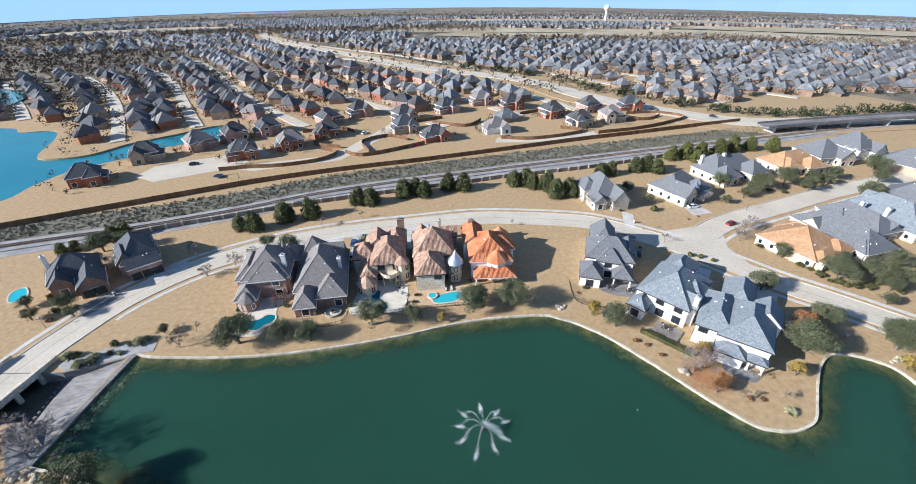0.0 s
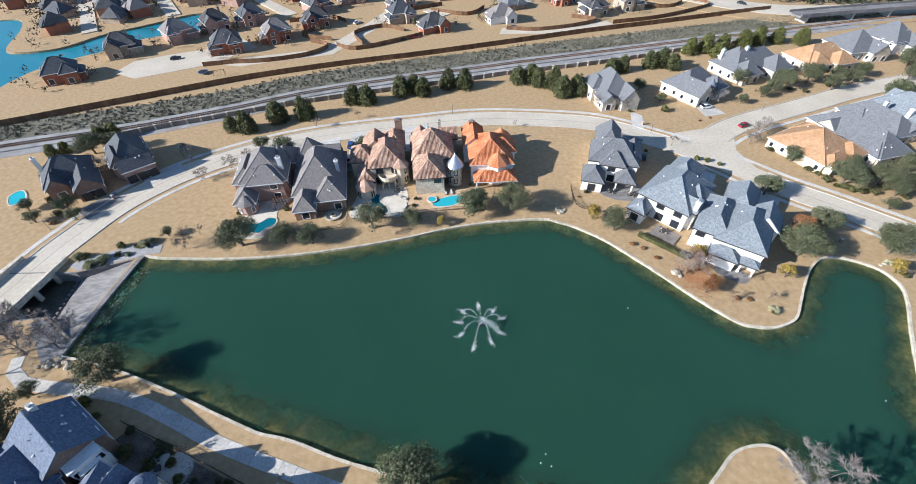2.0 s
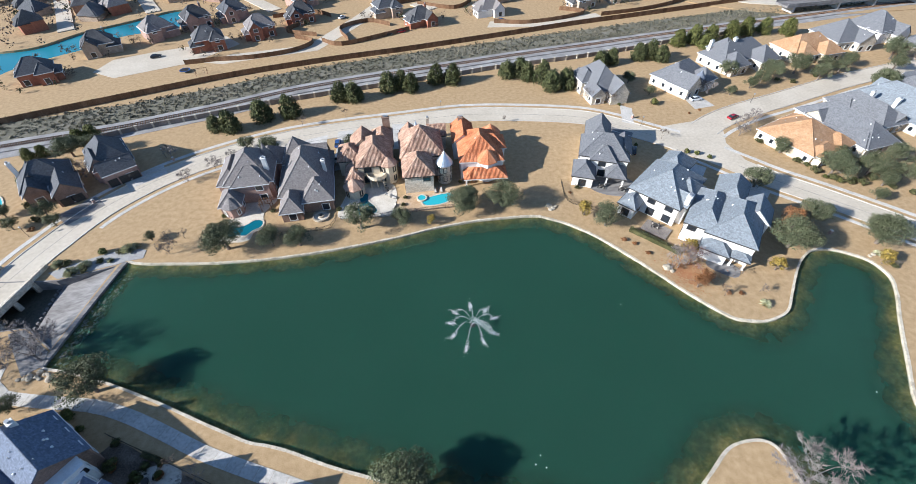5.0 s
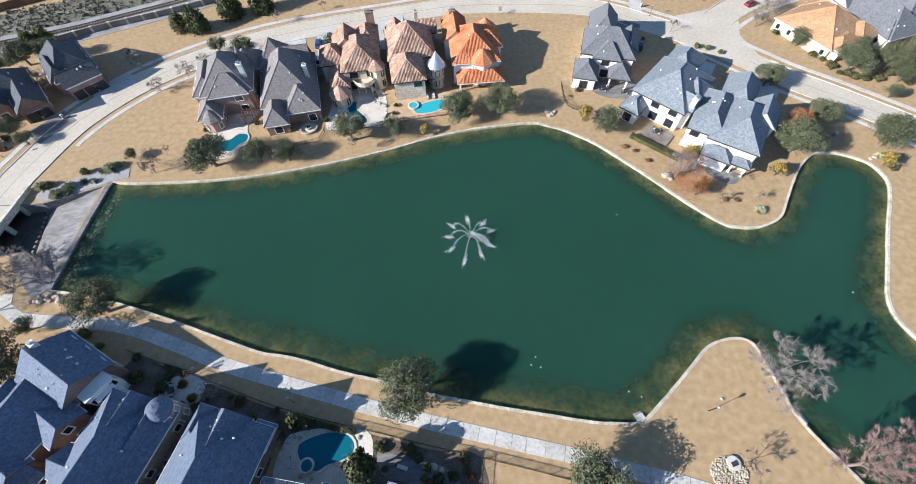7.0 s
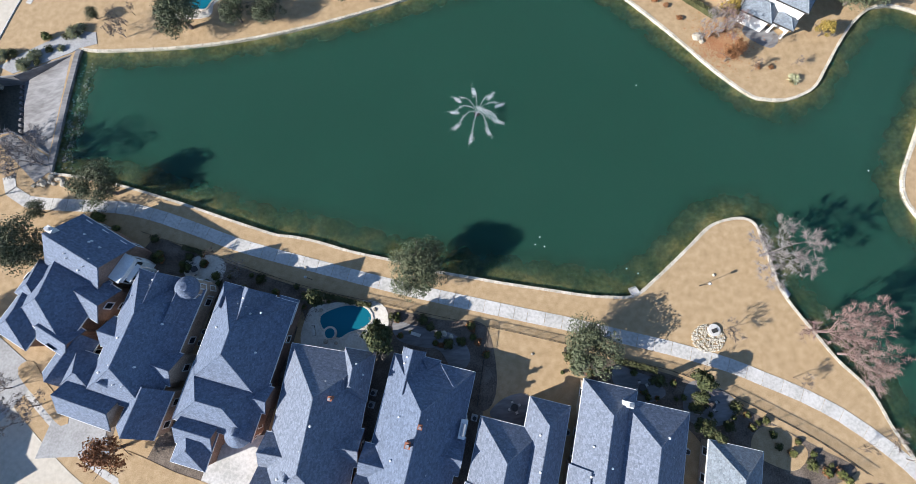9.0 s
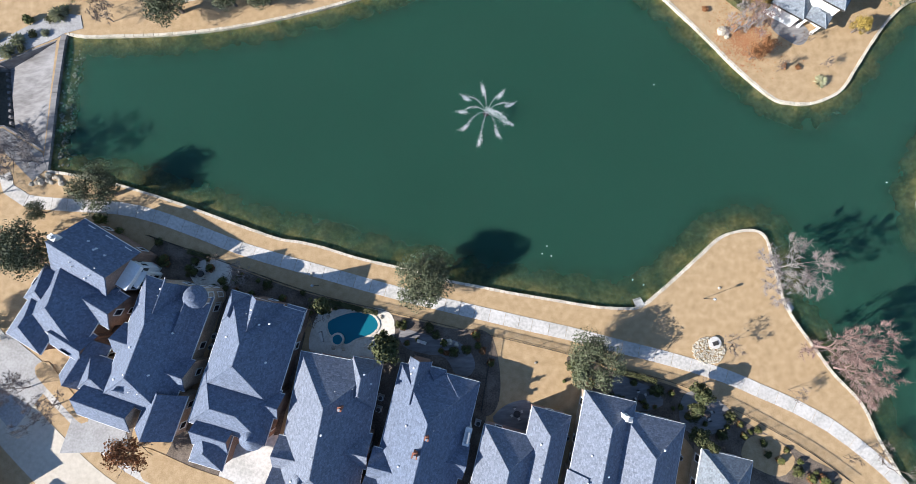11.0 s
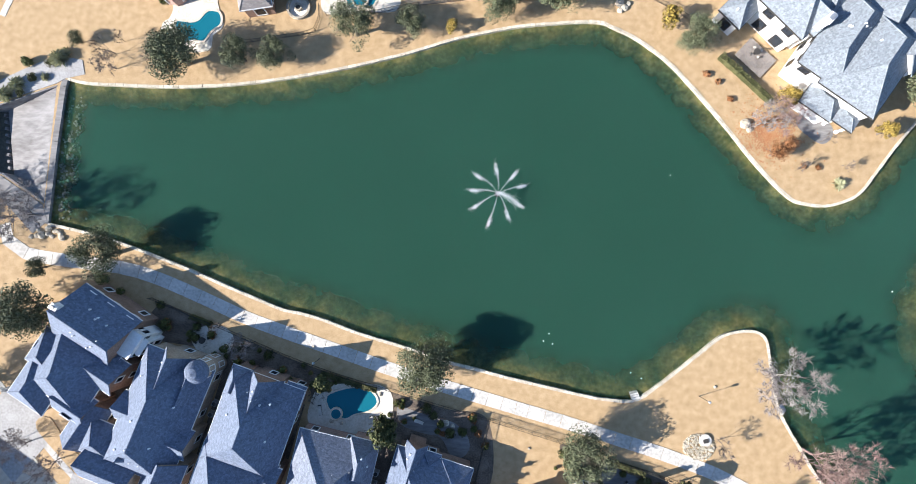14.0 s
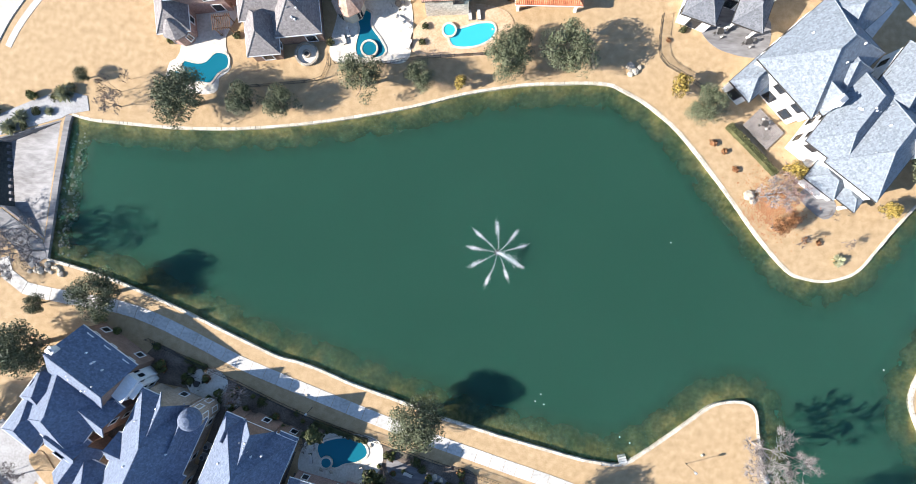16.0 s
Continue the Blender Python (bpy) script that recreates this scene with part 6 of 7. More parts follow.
pool([(-51.3, 84.4), (-49.2, 84.1), (-48.9, 82.0), (-50.7, 80.6), (-51.9, 78.7), (-54.0, 78.8), (-56.4, 78.3), (-57.4, 79.2), (-56.9, 80.5), (-57.6, 81.6), (-57.2, 82.4), (-54.7, 82.1), (-53.0, 82.6)], DARKPOOL, "dark blue free-form pool with round spa", (-58.3, 79.3, 0.95))
pool([(-24.0, 94.6), (-22.4, 94.3), (-22.2, 91.8), (-20.3, 89.4), (-19.1, 87.3), (-20.4, 86.0), (-24.0, 85.8), (-24.7, 88.0), (-24.2, 91.2), (-24.8, 93.0)], DARKPOOL, "teal keyhole-shaped pool with raised stone spa", (-22.1, 87.4, 1.35))
pool([(-7.2, 92.3), (-5, 92.6), (-1.7, 93.8), (1.1, 93.9), (1.1, 91.6), (-2, 89.6), (-6.3, 89.4)], POOL, "bright turquoise pool with round spa", (-7.2, 92.1, 1.1))
pool([(-25.8, 11.7), (-23.4, 12.9), (-20.5, 13.4), (-17.7, 12.8), (-16.5, 10.9), (-18.0, 9.3), (-20.6, 8.6), (-22.4, 7.7), (-24.3, 8.6), (-25.5, 9.8)], DARKPOOL, "teal kidney-shaped pool among rocks", (-24.0, 8.6, 0.9))
pool([(-129.5, 94), (-127.6, 96.4), (-124, 92.4), (-126.4, 90)], POOL, "small blue pool in a garden")


# ---- things on terraces and lawns ----
def rock(x, y, s, seed, label="pale rough landscape boulder"):
    rnd = random.Random(seed)
    bm = bmesh.new()
    bmesh.ops.create_icosphere(bm, subdivisions=2, radius=s)
    for v in bm.verts:
        v.co *= rnd.uniform(0.8, 1.12)
        v.co.z *= 0.6
    me = bpy.data.meshes.new("boulder")
    bm.to_mesh(me)
    bm.free()
    me.materials.append(ROCK)
    ob = tagged(new("boulder", me), label, "rock", "landscape rocks")
    ob.matrix_basis = pose(x, y, s * 0.25, 0, 0, seed * 40)


for i, (x, y, s) in enumerate(((51.8, 65, 1.0), (52.6, 64, 0.6), (27.6, 87.8, 0.9), (28.6, 87.0, 0.7), (27.8, 86.4, 0.6), (29.4, 87.8, 0.5), (-24.8, 7.2, 0.5), (-23, 6.8, 0.4), (-25.8, 12.8, 0.4), (-19, 13.4, 0.4), (-15.9, 12.4, 0.4), (-3.5, 7.4, 0.7), (-2.2, 6.8, 0.5),
                              (-47.8, 22.5, 0.5), (-48.4, 23.6, 0.4), (12.1, 3.1, 0.25), (46.6, 15.4, 0.3), (-28.8, 20.8, 0.35), (1.0, 93.0, 0.25), (103, 67.8, 0.6), (101.9, 67.4, 0.5))):
    rock(x, y, s, i)
rnd = random.Random(31)
for i in range(16):
    rock(-80.6 + rnd.uniform(-2.6, 3.4), 41.0 + rnd.uniform(-1.0, 0.9), rnd.uniform(0.35, 0.75), 40 + 3 * i, "flat boulder piled beside the spillway")
cobbles = Geo()
for i in range(420):
    a, q = rnd.uniform(0, 6.283), math.sqrt(rnd.random()) * 2.9
    cobbles.box(43.6 + q * math.cos(a) * 1.0, 4.2 + q * math.sin(a) * 0.85, 0, *(rnd.uniform(0.12, 0.3) for _ in range(3)), rnd.uniform(0, 3), 0.7)
tagged(part("cobbles", cobbles, LIMESTONE), "bed of pale river cobbles", "stones", kind="stuff")
g = Geo()
g.lathe(44.8, 5.6, [(1.1, 0.0), (1.1, 0.35), (0.95, 0.38)], 20)
lid = thing("drain_cover", pose(0, 0, 0), "round concrete drain chamber among cobbles", "drain")
part("chamber", g, PALE, lid)
g = Geo()
g.box(44.8, 5.5, 0.38, 1.0, 0.7, 0.12, 0.3)
part("hatch", g, BRONZE, lid)


def bench_steps(x, y, ang):
    ob = thing("steps", pose(x, y, 0, 0, 0, ang), "small stone steps down to the water", "steps")
    for k in range(4):
        g = Geo()
        g.box(0, -0.35 * k, -0.9, 1.5, 0.34, 1.0 - 0.2 * k)
        part("step", g, PALE, ob)


bench_steps(58.9, 11.3, 120)
bench_steps(31.9, 12.9, 195)


def lamp_post(x, y, h, label="thin grey street lamp post"):
    ob = thing("street_lamp", pose(x, y, 0), label, "lamp", "street lamps")
    for n, m, rings in (("pole", IRON, [(0.09, -0.1), (0.09, 0.3), (0.05, 0.4), (0.04, h)]), ("lantern", GALV, [(0.05, h), (0.2, h + 0.1), (0.24, h + 0.5), (0.05, h + 0.65)])):
        g = Geo()
        g.lathe(0, 0, rings, 10)
        part(n, g, m, ob)


for x, y in ((43.7, 13.6), (-2.2, 141.5), (-88.6, 114.6), (66, 128.5), (47.8, 126.5), (-27.6, 18.6), (111, 143), (-50, 114), (-108, 80)):
    lamp_post(x, y, 3.0)


def mailbox(x, y, ang):
    ob = thing("mailbox", pose(x, y, 0, 0, 0, ang), "brick mailbox beside the kerb", "mailbox", "mailboxes")
    g = Geo()
    g.box(0, 0, -0.1, 0.6, 0.6, 1.3)
    part("pillar", g, PINKBRICK, ob)
    g = Geo()
    g.box(0, 0, 1.2, 0.75, 0.75, 0.15, 0, 0.6)
    part("cap", g, PALE, ob)


for x, y, a in ((-85.4, 113, 40), (-98.6, 93, 60), (64.6, 133.4, 30), (97, 75.2, 0), (-12, 128, 10)):
    mailbox(x, y, a)


def lounger(x, y, ang):
    ob = thing("sun_lounger", pose(x, y, 0.09, 0, 0, ang), "pale cushioned sun lounger on a terrace", "lounger", "sun loungers")
    g = Geo()
    g.box(0, 0, 0.25, 0.65, 1.9, 0.06)
    part("frame", g, BRONZE, ob)
    for a in (-0.28, 0.28):
        for b in (-0.85, 0.85):
            g = Geo()
            g.box(a, b, 0, 0.05, 0.05, 0.26)
            part("leg", g, BRONZE, ob)
    g = Geo()
    g.box(0, -0.25, 0.31, 0.6, 1.3, 0.1)
    part("mattress", g, CLOTH, ob)
    g = Geo()
    g.box(0, 0, 0, 0.6, 0.65, 0.1)
    part("backrest", g, CLOTH, ob, at=pose(0, 0.62, 0.42, 35, 0, 0))


def table_set(x, y, z=0.07, top=BRONZE, label="round dark garden table"):
    ob = thing("garden_table", pose(x, y, z), label, "table")
    g = Geo()
    g.lathe(0, 0, [(0.62, 0.7), (0.62, 0.75)], 18)
    part("tabletop", g, top, ob)
    g = Geo()
    g.lathe(0, 0, [(0.3, 0), (0.06, 0.08), (0.05, 0.7)], 10)
    part("pedestal", g, BRONZE, ob)
    for k in range(4):
        a = 90 * k + 20
        c = thing("garden_chair", pose(x, y, z, 0, 0, a) @ pose(0, -1.0, 0), "dark metal garden chair beside a table", "chair", "garden chairs")
        g = Geo()
        g.box(0, 0, 0.42, 0.45, 0.45, 0.06)
        part("seat", g, CLOTH, c)
        g = Geo()
        g.box(0, -0.22, 0.45, 0.45, 0.05, 0.5)
        part("backrest", g, BRONZE, c)
        for p in (-0.19, 0.19):
            for q in (-0.19, 0.19):
                g = Geo()
                g.box(p, q, 0, 0.04, 0.04, 0.43)
                part("leg", g, BRONZE, c)


for x, y, a in ((-15.2, 92.6, 60), (-16.6, 93.6, 60), (-14.6, 88.8, -20), (-27, 88.8, 20), (-26.4, 90.2, 20), (-3.5, 95.2, 10), (-1.8, 95.4, 10), (-51, 88.6, 40), (-17, 7.6, 30), (-27, 9.2, 10), (-8.5, 7.6, 70)):
    lounger(x, y, a)
for x, y in ((-17.2, 96.2), (44, 95.5), (49.5, 94), (30.5, -3.4), (42, -6.8), (-49.4, 21.6), (8.2, -5.6), (53.4, 78.6)):
    table_set(x, y, 0.42 if x == 53.4 else 0.09)
fire = thing("fire_pit", pose(-33.9, 85.5, 0), "round stone fire pit with low seat wall", "fire pit")
for n, m, rings in (("paving", DECKING, [(2.3, 0.0), (2.3, 0.06)]), ("seat_wall", ROCK, [(2.3, -0.02), (2.3, 0.5), (1.9, 0.5), (1.9, 0.02)]), ("bowl", ROCK, [(0.7, 0.06), (0.75, 0.6), (0.5, 0.6), (0.4, 0.4)]), ("ash", BRONZE, [(0.5, 0.4), (0.45, 0.46)])):
    g = Geo()
    g.lathe(0, 0, rings, 24)
    part(n, g, m, fire)
dk = thing("timber_deck", pose(53.6, 77.8, 0, 0, 0, -42), "grey weathered timber deck behind a white house", "deck")
for k in range(24):
    g = Geo()
    g.box(-3.1 + 0.27 * k, 0, 0.3, 0.25, 4.6, 0.05)
    part("plank", g, GREYWOOD, dk)
for a in (-3, 0, 3):
    for b in (-2, 2):
        g = Geo()
        g.box(a, b, -0.1, 0.15, 0.15, 0.41)
        part("post", g, GREYWOOD, dk)
pergola = thing("pergola", pose(-49.3, 89.2, 0.09, 0, 0, 10), "small brown timber pergola on a terrace", "pergola")
for a in (-1.3, 1.3):
    for b in (-1.1, 1.1):
        g = Geo()
        g.box(a, b, 0, 0.16, 0.16, 2.5)
        part("post", g, TIMBER, pergola)
for k in range(9):
    g = Geo()
    g.box(-1.6 + 0.4 * k, 0, 2.62, 0.08, 3.0, 0.14)
    part("slat", g, TIMBER, pergola)
for b in (-1.1, 1.1):
    g = Geo()
    g.box(0, b, 2.48, 3.4, 0.1, 0.15)
    part("beam", g, TIMBER, pergola)
tramp = thing("trampoline", pose(-108.9, 177, 0), "round blue trampoline on dry grass", "trampoline")
g = Geo()
g.lathe(0, 0, [(2.1, 0.8), (2.1, 0.9), (1.7, 0.9), (1.7, 0.85)], 20)
part("rim", g, BLUE_PAINT, tramp)
g = Geo()
g.lathe(0, 0, [(1.7, 0.84), (1.7, 0.86)], 20)
part("mat", g, RUBBER, tramp)
for k in range(6):
    g = Geo()
    g.tube((1.9 * math.cos(k * 1.047), 1.9 * math.sin(k * 1.047), 0), (1.9 * math.cos(k * 1.047), 1.9 * math.sin(k * 1.047), 0.82), 0.04)
    part("leg", g, GALV, tramp)
swing = thing("swing_set", pose(-101, 174.5, 0, 0, 0, 20), "brown timber swing set on dry grass", "swing set")
for a in (-2.2, 2.2):
    for b in (-1, 1):
        g = Geo()
        g.tube((a, b * 1.3, -0.05), (a, 0, 2.5), 0.08)
        part("leg", g, TIMBER, swing)
g = Geo()
g.tube((-2.5, 0, 2.5), (2.5, 0, 2.5), 0.09)
part("beam", g, TIMBER, swing)
for a in (-0.9, 0.9):
    g = Geo()
    g.box(a, 0, 0.5, 0.45, 0.2, 0.05)
    for s in (-0.2, 0.2):
        g.tube((a + s, 0, 0.52), (a + s, 0, 2.5), 0.02, n=4)
    part("swing_seat", g, BRONZE, swing)


# ---- cars ----
def car(x, y, ang, paint, label, z=0.05, big=1.0):
    ob = thing("car", pose(x, y, z + ground_z(x, y), 0, 0, ang) @ Matrix.Diagonal((1, 1, big, 1)), label, "car")
    body, cabin = Geo(), Geo()

    def loft(geo, secs):
        n = len(secs)
        v, f = [], []
        for px, hw, z0, z1, k in secs:
            v += [(px, -hw, z0), (px, hw, z0), (px, hw, (z0 + z1) / 2), (px, hw * k, z1), (px, -hw * k, z1), (px, -hw, (z0 + z1) / 2)]
        for i in range(n - 1):
            f += [(6 * i + j, 6 * i + (j + 1) % 6, 6 * i + 6 + (j + 1) % 6, 6 * i + 6 + j) for j in range(6)]
        f += [tuple(range(5, -1, -1)), tuple(6 * (n - 1) + j for j in range(6))]
        geo.solid(v, [q[::-1] for q in f])

    loft(body, [(-2.25, 0.75, 0.4, 0.75, 0.9), (-2.1, 0.86, 0.3, 0.95, 0.92), (-1.2, 0.9, 0.25, 1.0, 0.92), (0.9, 0.9, 0.25, 0.97, 0.92), (1.9, 0.88, 0.28, 0.82, 0.9), (2.3, 0.72, 0.4, 0.65, 0.9)])
    loft(cabin, [(-1.9, 0.78, 0.9, 0.98, 0.95), (-1.3, 0.78, 0.9, 1.38, 0.84), (-0.3, 0.78, 0.9, 1.46, 0.84), (0.4, 0.78, 0.9, 1.4, 0.84), (1.15, 0.78, 0.9, 0.98, 0.95)])
    part("body", body, paint, ob)
    part("windows", cabin, GLASS, ob)
    g = Geo()
    g.box(-0.45, 0, 1.40, 1.5, 1.2, 0.08, 0, 0.92)
    part("roof", g, paint, ob)
    for a in (-1.4, 1.4):
        for b in (-0.82, 0.82):
            g = Geo()
            g.tube((a, b - 0.1, 0.33), (a, b + 0.1, 0.33), 0.33, n=14)
            wh = part("wheel", g, RUBBER, ob)
            g = Geo()
            g.tube((a, b - 0.11, 0.33), (a, b + 0.11, 0.33), 0.19, n=10)
            part("rim", g, GALV, wh)
    for b in (-0.6, 0.6):
        for px, m in ((2.22, TRIM), (-2.22, RED_PAINT)):
            g = Geo()
            g.box(px, b, 0.58, 0.1, 0.3, 0.13)
            part("headlight" if px > 0 else "tail_light", g, m, ob)


car(99.2, 132.2, 28, RED_PAINT, "dark red car parked at the kerb")
car(91.6, 145.4, 12, WHITE_PAINT, "white car parked on a driveway")
car(58.6, 113.0, 70, DARK_PAINT, "dark car parked beside a white house")
car(-34.0, 111.5, 95, WHITE_PAINT, "white van parked between two houses", 0.06, 1.25)
car(-35.5, 120, 95, BLUE_PAINT, "blue car parked on a driveway", 0.06)
for x, y, a, p in ((-128, 192, 30, DARK_PAINT), (-28, 214, 20, DARK_PAINT), (-22, 217, 20, RED_PAINT), (28, 230, 5, BLUE_PAINT), (130, 283, -50, DARK_PAINT), (60, 379, -50, WHITE_PAINT), (160, 266, -40, DARK_PAINT), (-54, 238, 60, WHITE_PAINT)):
    car(x, y, a, p, "car on the concrete beyond the railway", 0.55 if y > 260 else 0.07)

# ---- fountain ----
fountain = thing("fountain", pose(5.2, 50.6, -0.34), "floating pond fountain throwing white jets of spray", "fountain")
g = Geo()
g.lathe(0, 0, [(0.55, -0.2), (0.6, 0.1), (0.3, 0.18), (0.12, 0.4)], 16)
part("float", g, IRON, fountain)
rnd = random.Random(77)


def drop(geo, p, s):
    p = Vector(p)
    q = [p + Vector((rnd.gauss(0, s), rnd.gauss(0, s), rnd.gauss(0, s))) for _ in range(4)]
    geo.solid(q, [(0, 1, 2), (0, 3, 1), (1, 3, 2), (2, 3, 0)])


for k in range(9):
    a = 6.283 * k / 9 + 0.25 + rnd.uniform(-0.12, 0.12)
    reach, top = rnd.uniform(4.6, 5.8), rnd.uniform(2.4, 3.0)
    jet = Geo()
    last = Vector((0, 0, 0.4))
    for i in range(1, 13):
        t = i / 12
        p = Vector((math.cos(a) * reach * t, math.sin(a) * reach * t, 0.4 * (1 - t) + 4 * top * t * (1 - t)))
        if i < 11:
            jet.tube(last, p, 0.012 + 0.008 * t, 0.012 + 0.009 * t, 4)
        last = p
        for _ in range(int(3 + 20 * t * t)):
            w = 0.04 + 0.16 * t
            drop(jet, p + Vector((rnd.gauss(0, w), rnd.gauss(0, w), rnd.gauss(-0.15 * t, w))), 0.042)
    for _ in range(190):
        q = rnd.gauss(0, 0.55)
        drop(jet, last + Vector((math.cos(a) * q + rnd.gauss(0, 0.2), math.sin(a) * q + rnd.gauss(0, 0.2), abs(rnd.gauss(0, 0.15)))), 0.05)
    tagged(part("jet", jet, SPRAY, fountain), kind="stuff")
mist = Geo()
for _ in range(900):
    t = rnd.random()
    drop(mist, (t * 3.6 + rnd.gauss(0, 0.35), -1.5 * t + rnd.gauss(0, 0.45 * t + 0.1), 2.2 * (1 - t) + rnd.uniform(0, 0.9)), 0.035)
part("mist", mist, SPRAY, fountain)
for i, (x, y) in enumerate(((14.5, 23), (15.5, 24.4), (16.2, 22.5), (31, 17.5), (33, 16.5), (38, 55), (80, 34))):
    g = Geo()
    g.lathe(0, 0, [(0.03, -0.06), (0.11, 0), (0.12, 0.05), (0.05, 0.1)], 10)
    f = tagged(part("float_marker", g, TRIM), "small white float on the pond", "float", "floats")
    f.matrix_basis = pose(x, y, -0.34)

litter = Geo()
for _ in range(2600):
    a, q = rnd.uniform(0, 6.283), abs(rnd.gauss(0, 3.4))
    x, y = 56.5 + q * math.cos(a), 63.6 + q * math.sin(a)
    if inside((x, y), POND_POLY):
        continue
    s = rnd.uniform(0.08, 0.2)
    b = rnd.uniform(0, 3)
    litter.face(*[(x + s * math.cos(b + k * 1.571), y + s * math.sin(b + k * 1.571), 0.02 + rnd.uniform(0, 0.06)) for k in range(4)])
tagged(part("fallen_leaves", litter, LEAF_LITTER), "reddish fallen leaves strewn on dry grass", "leaves", kind="stuff")


# bins and cooling units beside the houses
def cooling_unit(x, y, ang):
    ob = thing("cooling_unit", pose(x, y, 0, 0, 0, ang), "grey metal cooling unit on a pad", "air conditioner", "cooling units")
    g = Geo()
    g.box(0, 0, 0, 1.1, 1.1, 0.1)
    part("pad", g, PALE, ob)
    g = Geo()
    g.box(0, 0, 0.1, 0.85, 0.85, 0.85)
    part("casing", g, GALV, ob)
    g = Geo()
    g.lathe(0, 0, [(0.36, 0.95), (0.36, 1.0), (0.08, 1.02)], 14)
    part("fan_grille", g, BRONZE, ob)


for x, y in ((-46.6, 10), (-47.2, 8), (-29.4, 4.5), (-16.2, -2), (-16.6, -4), (1.2, -7), (-48.6, 12), (16.8, -10), (36.5, -14), (-31, 105), (-31.3, 107), (-14.4, 108), (1.5, 108), (38.6, 103), (66.5, 84), (-49.2, 100)):
    cooling_unit(x, y, -18 if y < 40 else 8)


# ---- distance ----
def far_house(geo_w, geo_r, x, y, a, w, d, h, rnd):
    z = ground_z(x, y)
    c, s = math.cos(a), math.sin(a)

    def put(p, q, r):
        return (x + c * p - s * q, y + s * p + c * q, z + r)
    geo_w.box(x, y, z - 1, w, d, h + 1, a)
    for ox, oy, ww, dd, hh in ((0, 0, w, d, h), (rnd.choice((-0.25, 0.25)) * w, -0.35 * d, w * 0.5, d * 0.55, h - 0.5)):
        flip = ww < dd
        A, B = (ww / 2 + 0.5, dd / 2 + 0.5) if flip else (dd / 2 + 0.5, ww / 2 + 0.5)
        r, e = A * 0.85, max(0.1, B - A)
        pts = [(-A, -B, hh), (A, -B, hh), (A, B, hh), (-A, B, hh), (0, -e, hh + r), (0, e, hh + r)]
        pts = [put(ox + p, oy + q, t) if flip else put(ox + q, oy - p, t) for p, q, t in pts]
        geo_r.solid(pts, [(1, 2, 5, 4), (3, 0, 4, 5), (0, 1, 4), (2, 3, 5), (3, 2, 1, 0)])


rnd = random.Random(99)
U, V = Vector((0.643, -0.766)), Vector((0.766, 0.643))
taken = [(p.matrix_basis.translation.x, p.matrix_basis.translation.y) for p in scene.objects if p.name.startswith("house") and p.parent is None]
rail_y = lambda x: 187 + 0.29 * x
wallg, roofg, twig, green, streets = Geo(), Geo(), Geo(), Geo(), Geo()
count = 0


def far_tree(geo, x, y, r, h, n, size):
    leaves(geo, (x, y, ground_z(x, y) + h * 0.55), (r, r, h * 0.5), n, size, rnd, 0.15)


